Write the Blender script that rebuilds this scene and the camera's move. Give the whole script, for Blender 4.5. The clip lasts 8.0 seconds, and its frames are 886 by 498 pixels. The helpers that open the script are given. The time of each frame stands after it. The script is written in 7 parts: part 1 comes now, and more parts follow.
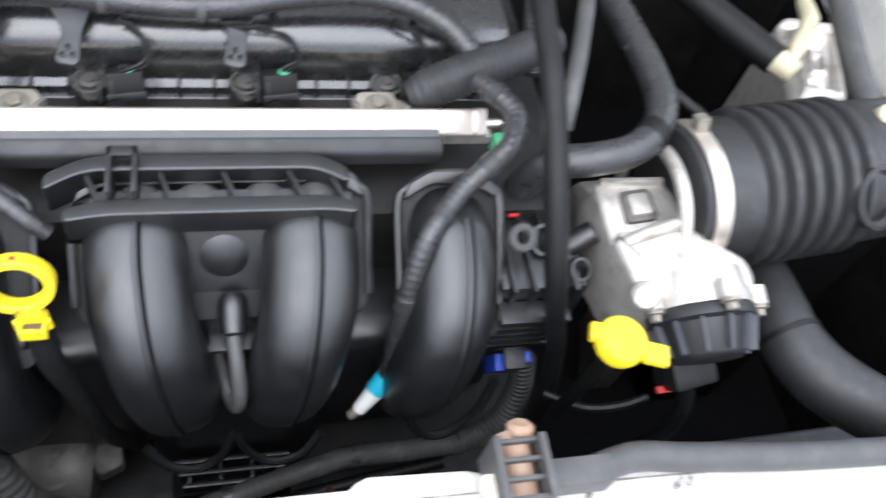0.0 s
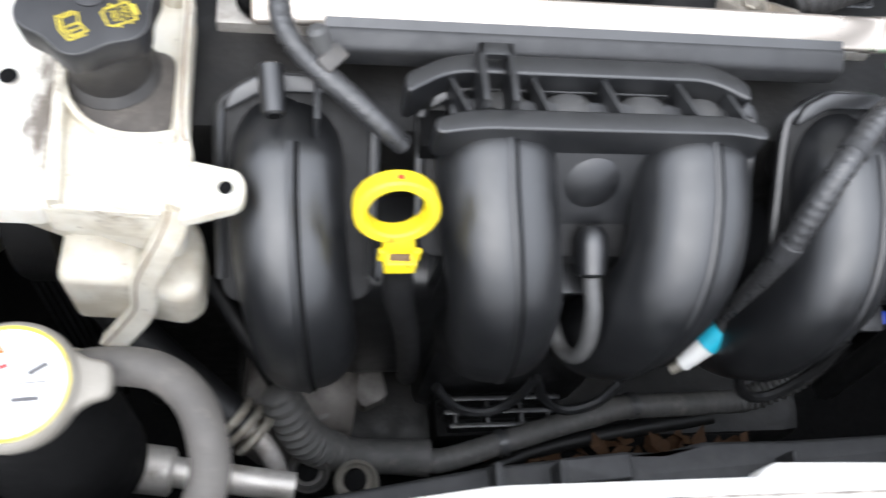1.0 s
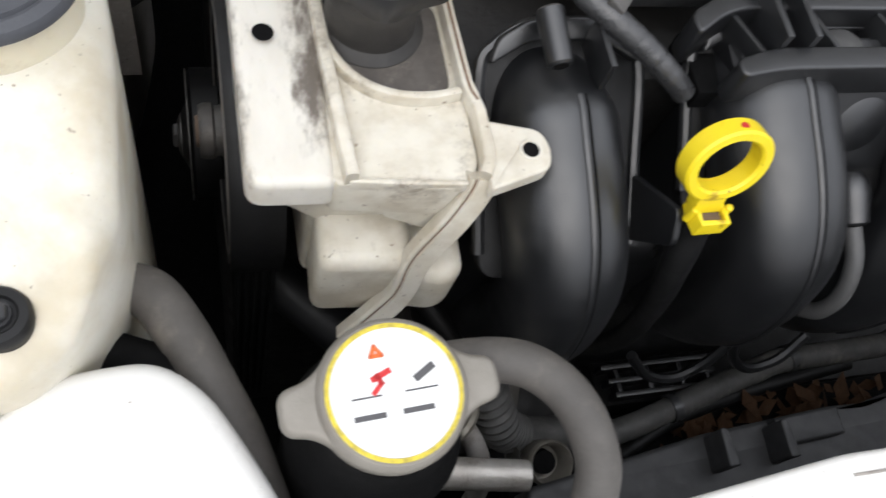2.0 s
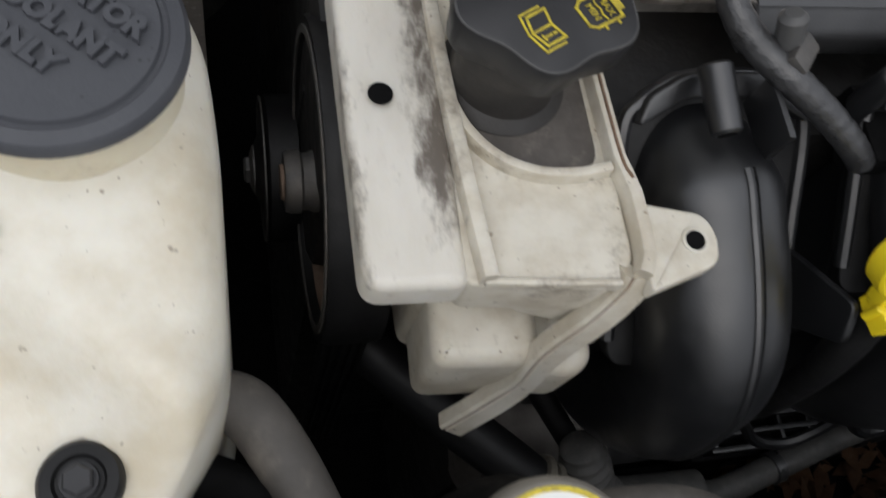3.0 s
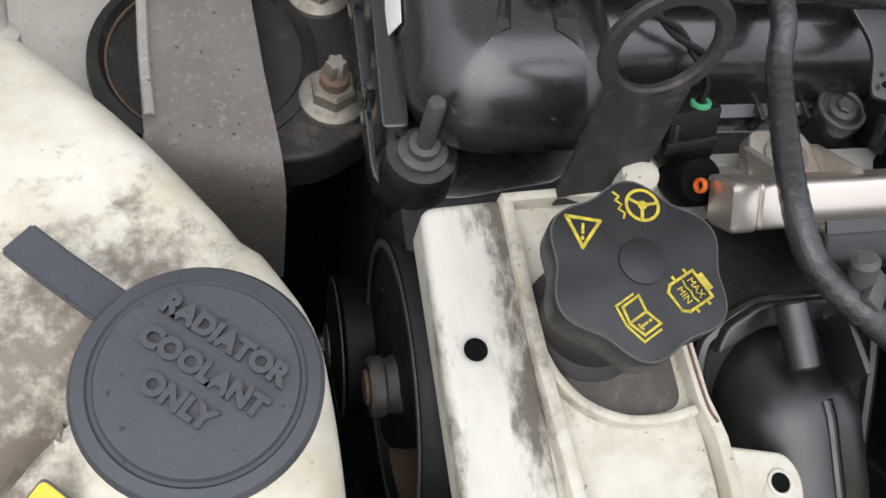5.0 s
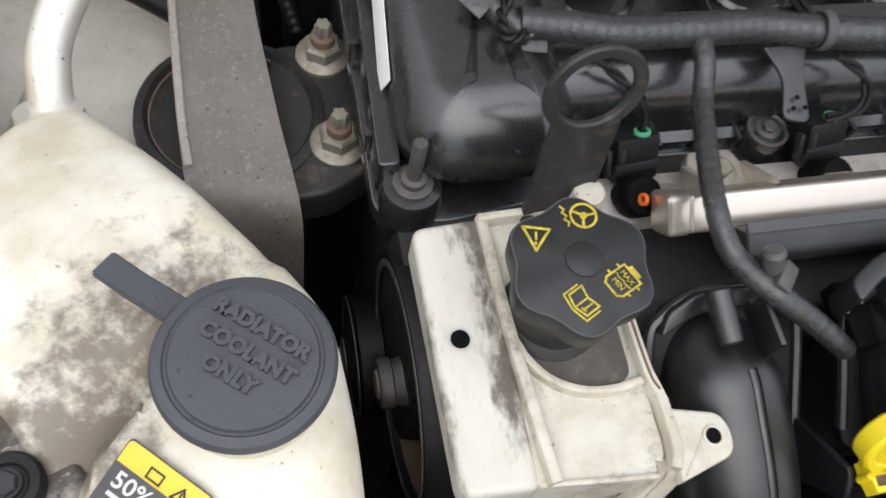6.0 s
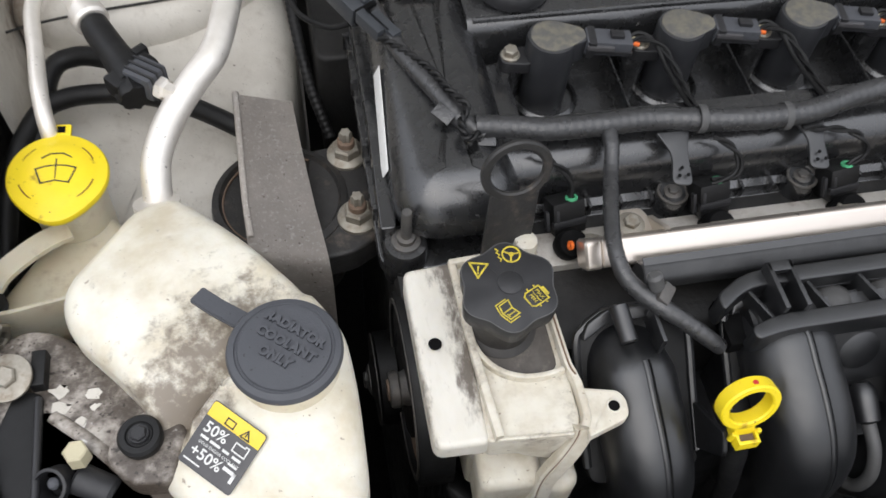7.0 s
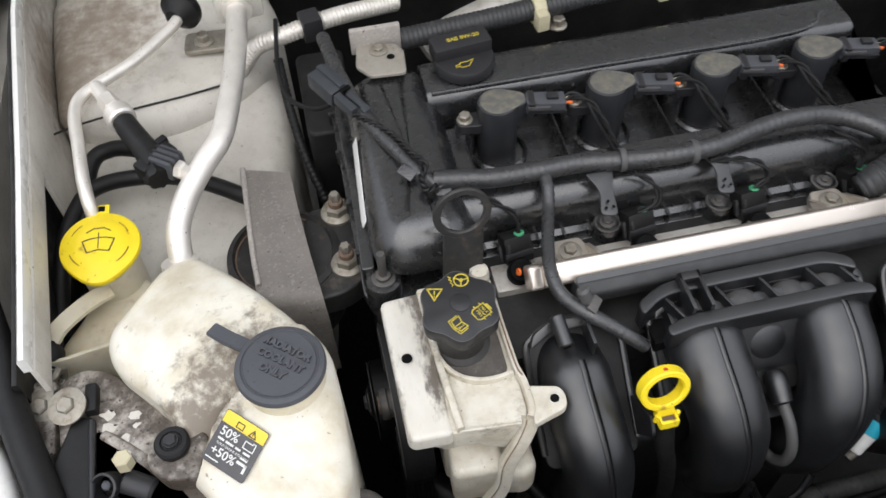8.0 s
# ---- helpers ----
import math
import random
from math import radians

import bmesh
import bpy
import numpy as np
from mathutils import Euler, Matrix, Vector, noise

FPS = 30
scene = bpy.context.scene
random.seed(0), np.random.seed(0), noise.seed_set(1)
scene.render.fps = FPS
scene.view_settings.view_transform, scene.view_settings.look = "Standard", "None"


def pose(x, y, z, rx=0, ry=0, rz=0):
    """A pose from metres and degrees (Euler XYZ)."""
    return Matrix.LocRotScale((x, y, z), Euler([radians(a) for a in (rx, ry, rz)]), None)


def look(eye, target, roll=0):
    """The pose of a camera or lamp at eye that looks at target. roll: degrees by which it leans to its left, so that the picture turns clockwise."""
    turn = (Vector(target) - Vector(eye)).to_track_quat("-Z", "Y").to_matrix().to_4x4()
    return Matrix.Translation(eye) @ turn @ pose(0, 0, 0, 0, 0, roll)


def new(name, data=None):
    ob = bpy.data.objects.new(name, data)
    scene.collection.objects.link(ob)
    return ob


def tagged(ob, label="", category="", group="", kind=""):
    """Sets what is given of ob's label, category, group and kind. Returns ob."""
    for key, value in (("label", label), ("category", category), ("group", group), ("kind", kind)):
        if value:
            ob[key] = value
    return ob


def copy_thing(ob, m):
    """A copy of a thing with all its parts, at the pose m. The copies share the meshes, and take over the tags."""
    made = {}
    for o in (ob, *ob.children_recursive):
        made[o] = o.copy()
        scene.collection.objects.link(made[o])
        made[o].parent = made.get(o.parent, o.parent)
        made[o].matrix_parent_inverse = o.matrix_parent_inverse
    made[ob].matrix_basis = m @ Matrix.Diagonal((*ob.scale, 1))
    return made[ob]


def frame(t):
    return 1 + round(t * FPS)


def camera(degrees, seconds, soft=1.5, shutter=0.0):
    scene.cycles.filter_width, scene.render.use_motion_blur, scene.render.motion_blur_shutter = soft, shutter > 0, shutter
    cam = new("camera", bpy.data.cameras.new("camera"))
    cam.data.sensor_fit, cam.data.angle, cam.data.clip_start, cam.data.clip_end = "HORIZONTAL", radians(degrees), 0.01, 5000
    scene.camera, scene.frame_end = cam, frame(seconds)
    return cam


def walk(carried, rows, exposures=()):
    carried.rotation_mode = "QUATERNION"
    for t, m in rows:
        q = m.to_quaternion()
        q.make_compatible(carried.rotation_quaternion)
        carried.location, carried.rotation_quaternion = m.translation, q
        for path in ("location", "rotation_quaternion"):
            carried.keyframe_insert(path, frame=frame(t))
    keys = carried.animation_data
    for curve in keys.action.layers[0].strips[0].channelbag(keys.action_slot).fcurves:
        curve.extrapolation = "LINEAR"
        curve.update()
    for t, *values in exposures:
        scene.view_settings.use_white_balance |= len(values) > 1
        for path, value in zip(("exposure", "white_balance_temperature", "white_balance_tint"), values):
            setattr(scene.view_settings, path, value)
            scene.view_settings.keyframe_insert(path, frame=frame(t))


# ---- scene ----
cam = camera(55.0, 8.0, soft=1.5, shutter=0.4)
PATH = [
    (0, (-0.05047, 0.03090, 1.36562), (0.43965, 1.07369, -0.26911), 18.865),
    (0.5, (-0.10107, 0.06888, 1.30894), (0.23130, 1.04844, -0.40278), 17.325),
    (1, (-0.19374, 0.10204, 1.27553), (0.14218, 0.97579, -0.49188), 19.012),
    (1.5, (-0.29028, 0.13031, 1.24980), (0.20155, 0.95223, -0.50592), 24.197),
    (1.7, (-0.31726, 0.13251, 1.23211), (0.22458, 0.93158, -0.51943), 26.405),
    (2.8, (-0.36251, 0.18647, 1.18226), (0.14615, 0.90438, -0.61381), 29.207),
    (3, (-0.36475, 0.20413, 1.17704), (0.12552, 0.90847, -0.62948), 28.854),
    (3.5, (-0.37311, 0.22845, 1.17538), (0.08974, 0.92559, -0.64115), 28.154),
    (4, (-0.37910, 0.25134, 1.18644), (0.08086, 0.96892, -0.62285), 26.949),
    (4.5, (-0.38370, 0.26445, 1.19920), (0.07161, 1.02477, -0.59373), 24.795),
    (4.7, (-0.38554, 0.26642, 1.20559), (0.06706, 1.04025, -0.58224), 24.078),
    (5.8, (-0.38821, 0.23894, 1.24826), (0.03963, 1.08772, -0.51144), 18.548),
    (6, (-0.39086, 0.22615, 1.27050), (0.02531, 1.10052, -0.47944), 16.520),
    (6.5, (-0.38932, 0.17544, 1.33995), (-0.01746, 1.15392, -0.36425), 10.429),
    (7, (-0.37710, 0.12251, 1.39862), (-0.08755, 1.19205, -0.26638), 5.438),
    (7.5, (-0.35604, 0.07429, 1.44585), (-0.14354, 1.23024, -0.17237), 1.040),
    (8, (-0.34361, 0.03307, 1.48262), (-0.12476, 1.23433, -0.10138), -2.626),
]
EXPOSURES = [(0, 1.25, 6080, 10), (1.0, 1.39, 6220, 10), (1.5, 1.05, 6450, 10), (3.0, -0.24, 6480, 10), (3.5, -0.15, 6480, 10), (4.5, 0.38, 6440, 10), (6.0, 0.37, 6480, 10), (8.0, 0.36, 6480, 10)]
walk(cam, [(t, look(eye, target, roll)) for t, eye, target, roll in PATH], EXPOSURES)

# ---- world and light: a bright overcast day ----
world = bpy.data.worlds.new("overcast_sky")
scene.world = world
world.use_nodes = True
wn, wl = world.node_tree.nodes, world.node_tree.links
sky = wn.new("ShaderNodeTexSky")
sky.sky_type, sky.sun_disc = "NISHITA", False
sky.sun_elevation, sky.sun_rotation = radians(55), radians(200)
sky.air_density, sky.dust_density, sky.ozone_density = 1.0, 4.0, 1.0
haze = wn.new("ShaderNodeMix")
haze.data_type = "RGBA"
haze.inputs[0].default_value = 0.9
up = wn.new("ShaderNodeTexCoord")
split = wn.new("ShaderNodeSeparateXYZ")
wl.new(up.outputs["Generated"], split.inputs[0])
cloud_deck = wn.new("ShaderNodeMapRange")  # an overcast sky is three times as bright overhead as at the horizon
cloud_deck.inputs["To Min"].default_value, cloud_deck.inputs["To Max"].default_value = 0.30, 1.50
wl.new(split.outputs["Z"], cloud_deck.inputs["Value"])
deck = wn.new("ShaderNodeVectorMath")
deck.operation = "SCALE"
deck.inputs[0].default_value = (9.0, 9.25, 9.9)
wl.new(cloud_deck.outputs["Result"], deck.inputs["Scale"])
wl.new(deck.outputs[0], haze.inputs[7])
wl.new(sky.outputs[0], haze.inputs[6])
wl.new(haze.outputs[2], wn["Background"].inputs[0])
wn["Background"].inputs[1].default_value = 0.125
sun = new("sun", bpy.data.lights.new("sun", "SUN"))
sun.data.energy, sun.data.angle, sun.data.color = 0.7, radians(60), (1.0, 0.96, 0.9)
sun.matrix_world = look((-0.9, -1.6, 4.0), (-0.2, 0.35, 0.9))


# ---- materials ----
def surface(name, base, second=None, rough=0.5, metal=0.0, scale=60.0, amount=0.5, bump=0.0, bump_scale=900.0,
            grime=None, grime_scale=30.0, grime_at=0.55, grime_soft=0.15, coat=0.0, spec=0.5, streak=None, sss=0.0, spots=(), vary=0.1, specks=()):
    """A procedural surface: base colour broken up by a second one, a grime layer in patches, and fine relief."""
    m = bpy.data.materials.new(name)
    m.use_nodes = True
    n, l = m.node_tree.nodes, m.node_tree.links
    bsdf = n["Principled BSDF"]
    co = n.new("ShaderNodeTexCoord")
    info = n.new("ShaderNodeObjectInfo")
    shift = n.new("ShaderNodeVectorMath")
    shift.operation = "MULTIPLY_ADD"
    l.new(info.outputs["Random"], shift.inputs[0])
    shift.inputs[1].default_value = (3.1, 1.7, 2.3)
    l.new(co.outputs["Object"], shift.inputs[2])
    where = shift.outputs[0]
    if streak:
        stretch = n.new("ShaderNodeVectorMath")
        stretch.operation = "MULTIPLY"
        stretch.inputs[1].default_value = streak
        l.new(where, stretch.inputs[0])
        where = stretch.outputs[0]
    second = second or tuple(c * 0.75 for c in base)

    def cloud(size, detail=6.0, rough_in=0.6):
        t = n.new("ShaderNodeTexNoise")
        t.inputs["Scale"].default_value, t.inputs["Detail"].default_value = size, detail
        t.inputs["Roughness"].default_value = rough_in
        l.new(where, t.inputs["Vector"])
        return t.outputs["Fac"]

    def ramp(fac, lo, hi):
        r = n.new("ShaderNodeMapRange")
        r.interpolation_type = "SMOOTHSTEP"
        r.inputs["From Min"].default_value, r.inputs["From Max"].default_value = lo, hi
        l.new(fac, r.inputs["Value"])
        return r.outputs["Result"]

    def mix(fac, a, b):
        x = n.new("ShaderNodeMix")
        x.data_type = "RGBA"
        l.new(fac, x.inputs[0])
        for value, at in ((a, 6), (b, 7)):
            if isinstance(value, tuple):
                x.inputs[at].default_value = (*value, 1)
            else:
                l.new(value, x.inputs[at])
        return x.outputs[2]

    part_fac = n.new("ShaderNodeMath")
    part_fac.operation = "MULTIPLY"
    l.new(ramp(cloud(scale), 0.35, 0.7), part_fac.inputs[0])
    part_fac.inputs[1].default_value = amount
    colour = mix(part_fac.outputs[0], base, second)
    rough_fac = ramp(cloud(scale * 2.3), 0.3, 0.7)
    if grime:
        noise = cloud(grime_scale, 9.0, 0.68)
        for centre, size, strength in spots:  # places where dirt has gathered
            off = n.new("ShaderNodeVectorMath")
            off.operation = "SUBTRACT"
            l.new(co.outputs["Object"], off.inputs[0])
            off.inputs[1].default_value = centre
            rel = n.new("ShaderNodeVectorMath")
            rel.operation = "DIVIDE"
            l.new(off.outputs[0], rel.inputs[0])
            rel.inputs[1].default_value = size
            far = n.new("ShaderNodeVectorMath")
            far.operation = "LENGTH"
            l.new(rel.outputs[0], far.inputs[0])
            near = n.new("ShaderNodeMath")
            near.operation = "MULTIPLY_ADD"
            l.new(ramp(far.outputs["Value"], 1.0, 0.1), near.inputs[0])
            near.inputs[1].default_value = strength
            l.new(noise, near.inputs[2])
            noise = near.outputs[0]
        fac = ramp(noise, grime_at - grime_soft, grime_at + grime_soft)
        colour = mix(fac, colour, grime)
    for tone, size, at in specks:  # fine spatter
        colour = mix(ramp(cloud(size, 3.0, 0.5), at, at + 0.05), colour, tone)
    l.new(colour, bsdf.inputs["Base Color"])
    r = n.new("ShaderNodeMapRange")
    r.inputs["To Min"].default_value, r.inputs["To Max"].default_value = max(0.03, rough - vary * 0.9), min(1.0, rough + vary * 1.1)
    l.new(rough_fac, r.inputs["Value"])
    l.new(r.outputs["Result"], bsdf.inputs["Roughness"])
    bsdf.inputs["Metallic"].default_value = metal
    bsdf.inputs["Specular IOR Level"].default_value = spec
    bsdf.inputs["Coat Weight"].default_value = coat
    bsdf.inputs["Coat Roughness"].default_value = 0.18
    if sss:
        bsdf.inputs["Subsurface Weight"].default_value = sss
        bsdf.inputs["Subsurface Radius"].default_value = (0.01, 0.007, 0.004)
        bsdf.inputs["Subsurface Scale"].default_value = 0.5
    if bump:
        b = n.new("ShaderNodeBump")
        b.inputs["Strength"].default_value, b.inputs["Distance"].default_value = bump, 0.0006
        l.new(cloud(bump_scale, 3.0), b.inputs["Height"])
        l.new(b.outputs[0], bsdf.inputs["Normal"])
    return m


PLASTIC = surface("black_moulded_plastic", (0.0082, 0.0086, 0.0096), (0.0130, 0.0134, 0.0146), 0.365, scale=35, bump=0.15, bump_scale=1500, grime=(0.045, 0.044, 0.042), grime_scale=140, grime_at=0.72, grime_soft=0.07, spec=1.0, vary=0.06)
COVER = surface("black_cover_plastic", (0.0140, 0.0143, 0.0152), (0.024, 0.0243, 0.0250), 0.26, scale=35, bump=0.04, bump_scale=2000, grime=(0.20, 0.195, 0.188), grime_scale=120, grime_at=0.70, grime_soft=0.06, spec=1.0, vary=0.05, coat=0.4)
# albedo and gloss cut well below plastic so gaps read as deep shade
DEEP = surface("black_plastic_and_deep_shade", (0.003, 0.003, 0.0032), (0.005, 0.005, 0.005), 0.75, bump=0.3, spec=0.12)
RUBBER = surface("black_rubber", (0.0062, 0.0062, 0.0065), (0.012, 0.012, 0.012), 0.5, bump=0.2, bump_scale=900, spec=0.35, vary=0.06)
HOSE = surface("grey_black_rubber_hose", (0.068, 0.068, 0.068), (0.10, 0.098, 0.094), 0.5, bump=0.15, bump_scale=900, grime=(0.12, 0.115, 0.11), grime_scale=60, grime_at=0.68, vary=0.06)
TAPE = surface("wrapped_harness_tape", (0.026, 0.0263, 0.0275), (0.046, 0.046, 0.047), 0.34, bump=0.9, bump_scale=330, spec=0.8, vary=0.12)
LOOM = surface("split_loom_plastic", (0.030, 0.0305, 0.032), (0.05, 0.05, 0.05), 0.45, bump=0.3)
WHITE_TANK = surface("aged_white_polypropylene", (0.66, 0.625, 0.535), (0.45, 0.395, 0.30), 0.40, scale=45, amount=0.8, bump=0.12, bump_scale=700, grime=(0.22, 0.185, 0.145), grime_scale=130, grime_at=0.76, grime_soft=0.18, sss=0.1, vary=0.05, spots=(((-0.268, 0.278, 0.95), (0.03, 0.009, 0.02), 0.20), ((-0.275, 0.320, 0.953), (0.03, 0.014, 0.02), 0.16), ((-0.250, 0.300, 0.951), (0.008, 0.04, 0.02), 0.16), ((-0.297, 0.34, 0.955), (0.007, 0.07, 0.02), 0.22), ((-0.275, 0.265, 0.90), (0.03, 0.03, 0.03), 0.06)), specks=(((0.20, 0.165, 0.125), 420, 0.70), ((0.30, 0.25, 0.19), 170, 0.69)))
STAINED_TANK = surface("streaked_white_polypropylene", (0.70, 0.675, 0.61), (0.55, 0.51, 0.43), 0.48, scale=30, bump=0.2, bump_scale=700, grime=(0.14, 0.12, 0.10), grime_scale=150, grime_at=0.76, grime_soft=0.20, sss=0.1, streak=(1.5, 0.6, 1.0), vary=0.05, spots=(((-0.300, 0.345, 0.956), (0.013, 0.085, 0.03), 0.34), ((-0.303, 0.390, 0.956), (0.020, 0.020, 0.03), 0.28), ((-0.302, 0.318, 0.956), (0.014, 0.022, 0.03), 0.18), ((-0.328, 0.33, 0.95), (0.006, 0.09, 0.01), 0.25)))
CREAM_TANK = surface("yellowed_translucent_tank", (0.72, 0.675, 0.545), (0.62, 0.55, 0.39), 0.38, scale=14, amount=0.7, bump=0.12, bump_scale=500, grime=(0.36, 0.275, 0.18), grime_scale=62, grime_at=0.70, grime_soft=0.2, sss=0.25, vary=0.05)
DIRTY_TANK = surface("grimy_translucent_tank", (0.78, 0.75, 0.655), (0.56, 0.49, 0.355), 0.34, scale=24, amount=0.85, bump=0.2, bump_scale=450, grime=(0.215, 0.18, 0.14), grime_scale=85, grime_at=0.77, grime_soft=0.15, sss=0.12, vary=0.06, spots=(((-0.430, 0.362, 0.99), (0.055, 0.045, 0.06), 0.26), ((-0.455, 0.330, 0.98), (0.070, 0.060, 0.08), 0.22), ((-0.472, 0.308, 0.97), (0.05, 0.04, 0.06), 0.20), ((-0.440, 0.322, 0.97), (0.03, 0.03, 0.05), 0.14), ((-0.505, 0.390, 0.97), (0.03, 0.05, 0.03), 0.10), ((-0.400, 0.385, 0.98), (0.04, 0.04, 0.05), 0.12), ((-0.44, 0.41, 0.98), (0.05, 0.04, 0.05), 0.10)), specks=(((0.26, 0.21, 0.15), 480, 0.715), ((0.36, 0.31, 0.24), 150, 0.70)))
SEAM_DIRT = surface("brown_seam_dirt", (0.16, 0.095, 0.06), (0.26, 0.18, 0.12), 0.7, scale=300)
NECK = surface("oily_dark_neck", (0.030, 0.028, 0.026), (0.055, 0.050, 0.045), 0.55, scale=50, bump=0.3, bump_scale=600, grime=(0.13, 0.115, 0.10), grime_scale=70, grime_at=0.80, grime_soft=0.16, spots=(((-0.272, 0.322, 0.952), (0.03, 0.012, 0.006), 0.18),))
NECK_FLOOR = surface("dusty_oily_floor", (0.075, 0.066, 0.058), (0.13, 0.115, 0.10), 0.6, scale=120, bump=0.3, bump_scale=600, grime=(0.22, 0.19, 0.16), grime_scale=90, grime_at=0.66, grime_soft=0.14)
CAP_GREY = surface("dark_grey_cap_rubber", (0.060, 0.063, 0.072), (0.072, 0.075, 0.083), 0.55, bump=0.3, bump_scale=700, grime=(0.12, 0.12, 0.125), grime_scale=150, grime_at=0.76, grime_soft=0.05, vary=0.05, specks=(((0.025, 0.026, 0.03), 380, 0.68),))
CAP_BLACK = surface("black_cap_plastic", (0.018, 0.018, 0.0195), (0.024, 0.024, 0.026), 0.46, bump=0.12, bump_scale=1500, grime=(0.15, 0.15, 0.15), grime_scale=330, grime_at=0.74, grime_soft=0.05, vary=0.07)
YELLOW = surface("yellow_cap_plastic", (0.86, 0.67, 0.016), (0.80, 0.58, 0.012), 0.42, scale=40, bump=0.15, grime=(0.30, 0.17, 0.015), grime_scale=70, grime_at=0.655, grime_soft=0.07, specks=(((0.16, 0.09, 0.01), 400, 0.715),))
YELLOW_PRINT = surface("yellow_print", (0.66, 0.53, 0.04), (0.34, 0.27, 0.04), 0.5, scale=420, amount=0.9)
WHITE_PRINT = surface("white_print", (0.72, 0.72, 0.70), (0.5, 0.5, 0.48), 0.5, scale=600)
GREY_LABEL = surface("dark_grey_sticker", (0.065, 0.063, 0.066), (0.09, 0.087, 0.088), 0.4, scale=80)
YELLOW_LABEL = surface("yellow_sticker", (0.80, 0.58, 0.05), (0.7, 0.5, 0.05), 0.4, scale=80, grime=(0.3, 0.22, 0.08), grime_scale=150, grime_at=0.72)
WHITE_LABEL = surface("white_sticker", (0.8, 0.8, 0.78), (0.72, 0.72, 0.7), 0.35, scale=60)
RED = surface("red_plastic", (0.55, 0.02, 0.02), (0.4, 0.02, 0.02), 0.45)
ORANGE = surface("orange_seal", (0.75, 0.15, 0.02), (0.6, 0.1, 0.02), 0.45)
CYAN = surface("cyan_tape", (0.02, 0.45, 0.62), (0.03, 0.36, 0.5), 0.5)
BLUE = surface("blue_clip_plastic", (0.02, 0.06, 0.45), (0.02, 0.05, 0.3), 0.45)
GREEN = surface("green_clip_plastic", (0.08, 0.42, 0.2), (0.06, 0.3, 0.14), 0.5)
PAINT = surface("white_body_paint", (0.76, 0.75, 0.72), (0.70, 0.69, 0.65), 0.3, scale=15, coat=0.4, grime=(0.4, 0.37, 0.32), grime_scale=18, grime_at=0.7, grime_soft=0.12, specks=(((0.30, 0.26, 0.22), 320, 0.73),))
PANEL_EDGE = surface("chipped_dirty_white_paint", (0.74, 0.73, 0.70), (0.62, 0.60, 0.55), 0.45, scale=60, bump=0.3, bump_scale=400, grime=(0.12, 0.10, 0.085), grime_scale=70, grime_at=0.66, grime_soft=0.05)
DIRTY_PAINT = surface("dusty_white_paint", (0.63, 0.60, 0.54), (0.47, 0.44, 0.385), 0.5, scale=14, amount=0.8, bump=0.3, bump_scale=350, grime=(0.25, 0.205, 0.16), grime_scale=60, grime_at=0.76, grime_soft=0.26, spots=(((-0.560, 0.80, 0.94), (0.12, 0.15, 0.10), 0.42), ((-0.588, 0.72, 0.92), (0.04, 0.08, 0.08), 0.25), ((-0.44, 0.60, 0.87), (0.05, 0.05, 0.06), 0.16), ((-0.50, 0.50, 0.86), (0.06, 0.05, 0.06), 0.14)), specks=(((0.16, 0.135, 0.11), 260, 0.71), ((0.20, 0.17, 0.14), 800, 0.68)))
FILTHY = surface("mud_splashed_paint", (0.50, 0.46, 0.41), (0.22, 0.185, 0.155), 0.42, scale=150, amount=0.8, bump=0.7, bump_scale=220, grime=(0.075, 0.06, 0.048), grime_scale=60, grime_at=0.47, grime_soft=0.17, spots=(((-0.47, 0.27, 0.95), (0.05, 0.06, 0.04), 0.2), ((-0.515, 0.37, 0.95), (0.03, 0.02, 0.04), 0.15)), specks=(((0.72, 0.70, 0.66), 75, 0.655), ((0.04, 0.032, 0.026), 300, 0.61)))
RAIL = surface("satin_nickel_rail", (0.80, 0.72, 0.64), (0.73, 0.65, 0.57), 0.30, metal=0.85, scale=30, bump=0.0, spec=0.8, grime=(0.42, 0.33, 0.24), grime_scale=40, grime_at=0.82, grime_soft=0.07, vary=0.03)
ZINC = surface("bright_zinc_plate", (0.66, 0.60, 0.52), (0.54, 0.48, 0.41), 0.38, metal=0.7, scale=50, bump=0.05, bump_scale=500, grime=(0.26, 0.20, 0.14), grime_scale=60, grime_at=0.74, grime_soft=0.08, vary=0.05)
CAST = surface("cast_aluminium", (0.62, 0.59, 0.545), (0.44, 0.40, 0.35), 0.46, metal=0.6, scale=70, bump=0.7, bump_scale=420, grime=(0.25, 0.20, 0.15), grime_scale=60, grime_at=0.64)
PIPE = surface("dull_aluminium_pipe", (0.84, 0.80, 0.74), (0.70, 0.66, 0.60), 0.42, metal=0.6, scale=60, bump=0.3, bump_scale=500, grime=(0.26, 0.22, 0.18), grime_scale=110, grime_at=0.72, grime_soft=0.08, specks=(((0.12, 0.10, 0.08), 420, 0.70),))
STEEL = surface("zinc_steel", (0.36, 0.335, 0.285), (0.25, 0.225, 0.185), 0.52, metal=0.65, scale=150, bump=0.3, grime=(0.20, 0.155, 0.11), grime_scale=120, grime_at=0.62)
DARK_STEEL = surface("dark_oily_steel", (0.10, 0.098, 0.095), (0.17, 0.15, 0.13), 0.5, metal=0.5, scale=90, bump=0.4, grime=(0.20, 0.17, 0.14), grime_scale=60, grime_at=0.66)
SPECKLED = surface("speckled_corroded_bracket", (0.40, 0.365, 0.33), (0.47, 0.43, 0.39), 0.62, metal=0.2, scale=60, amount=0.8, bump=0.5, bump_scale=500, grime=(0.56, 0.54, 0.51), grime_scale=340, grime_at=0.60, grime_soft=0.07, specks=(((0.13, 0.11, 0.095), 300, 0.67),))
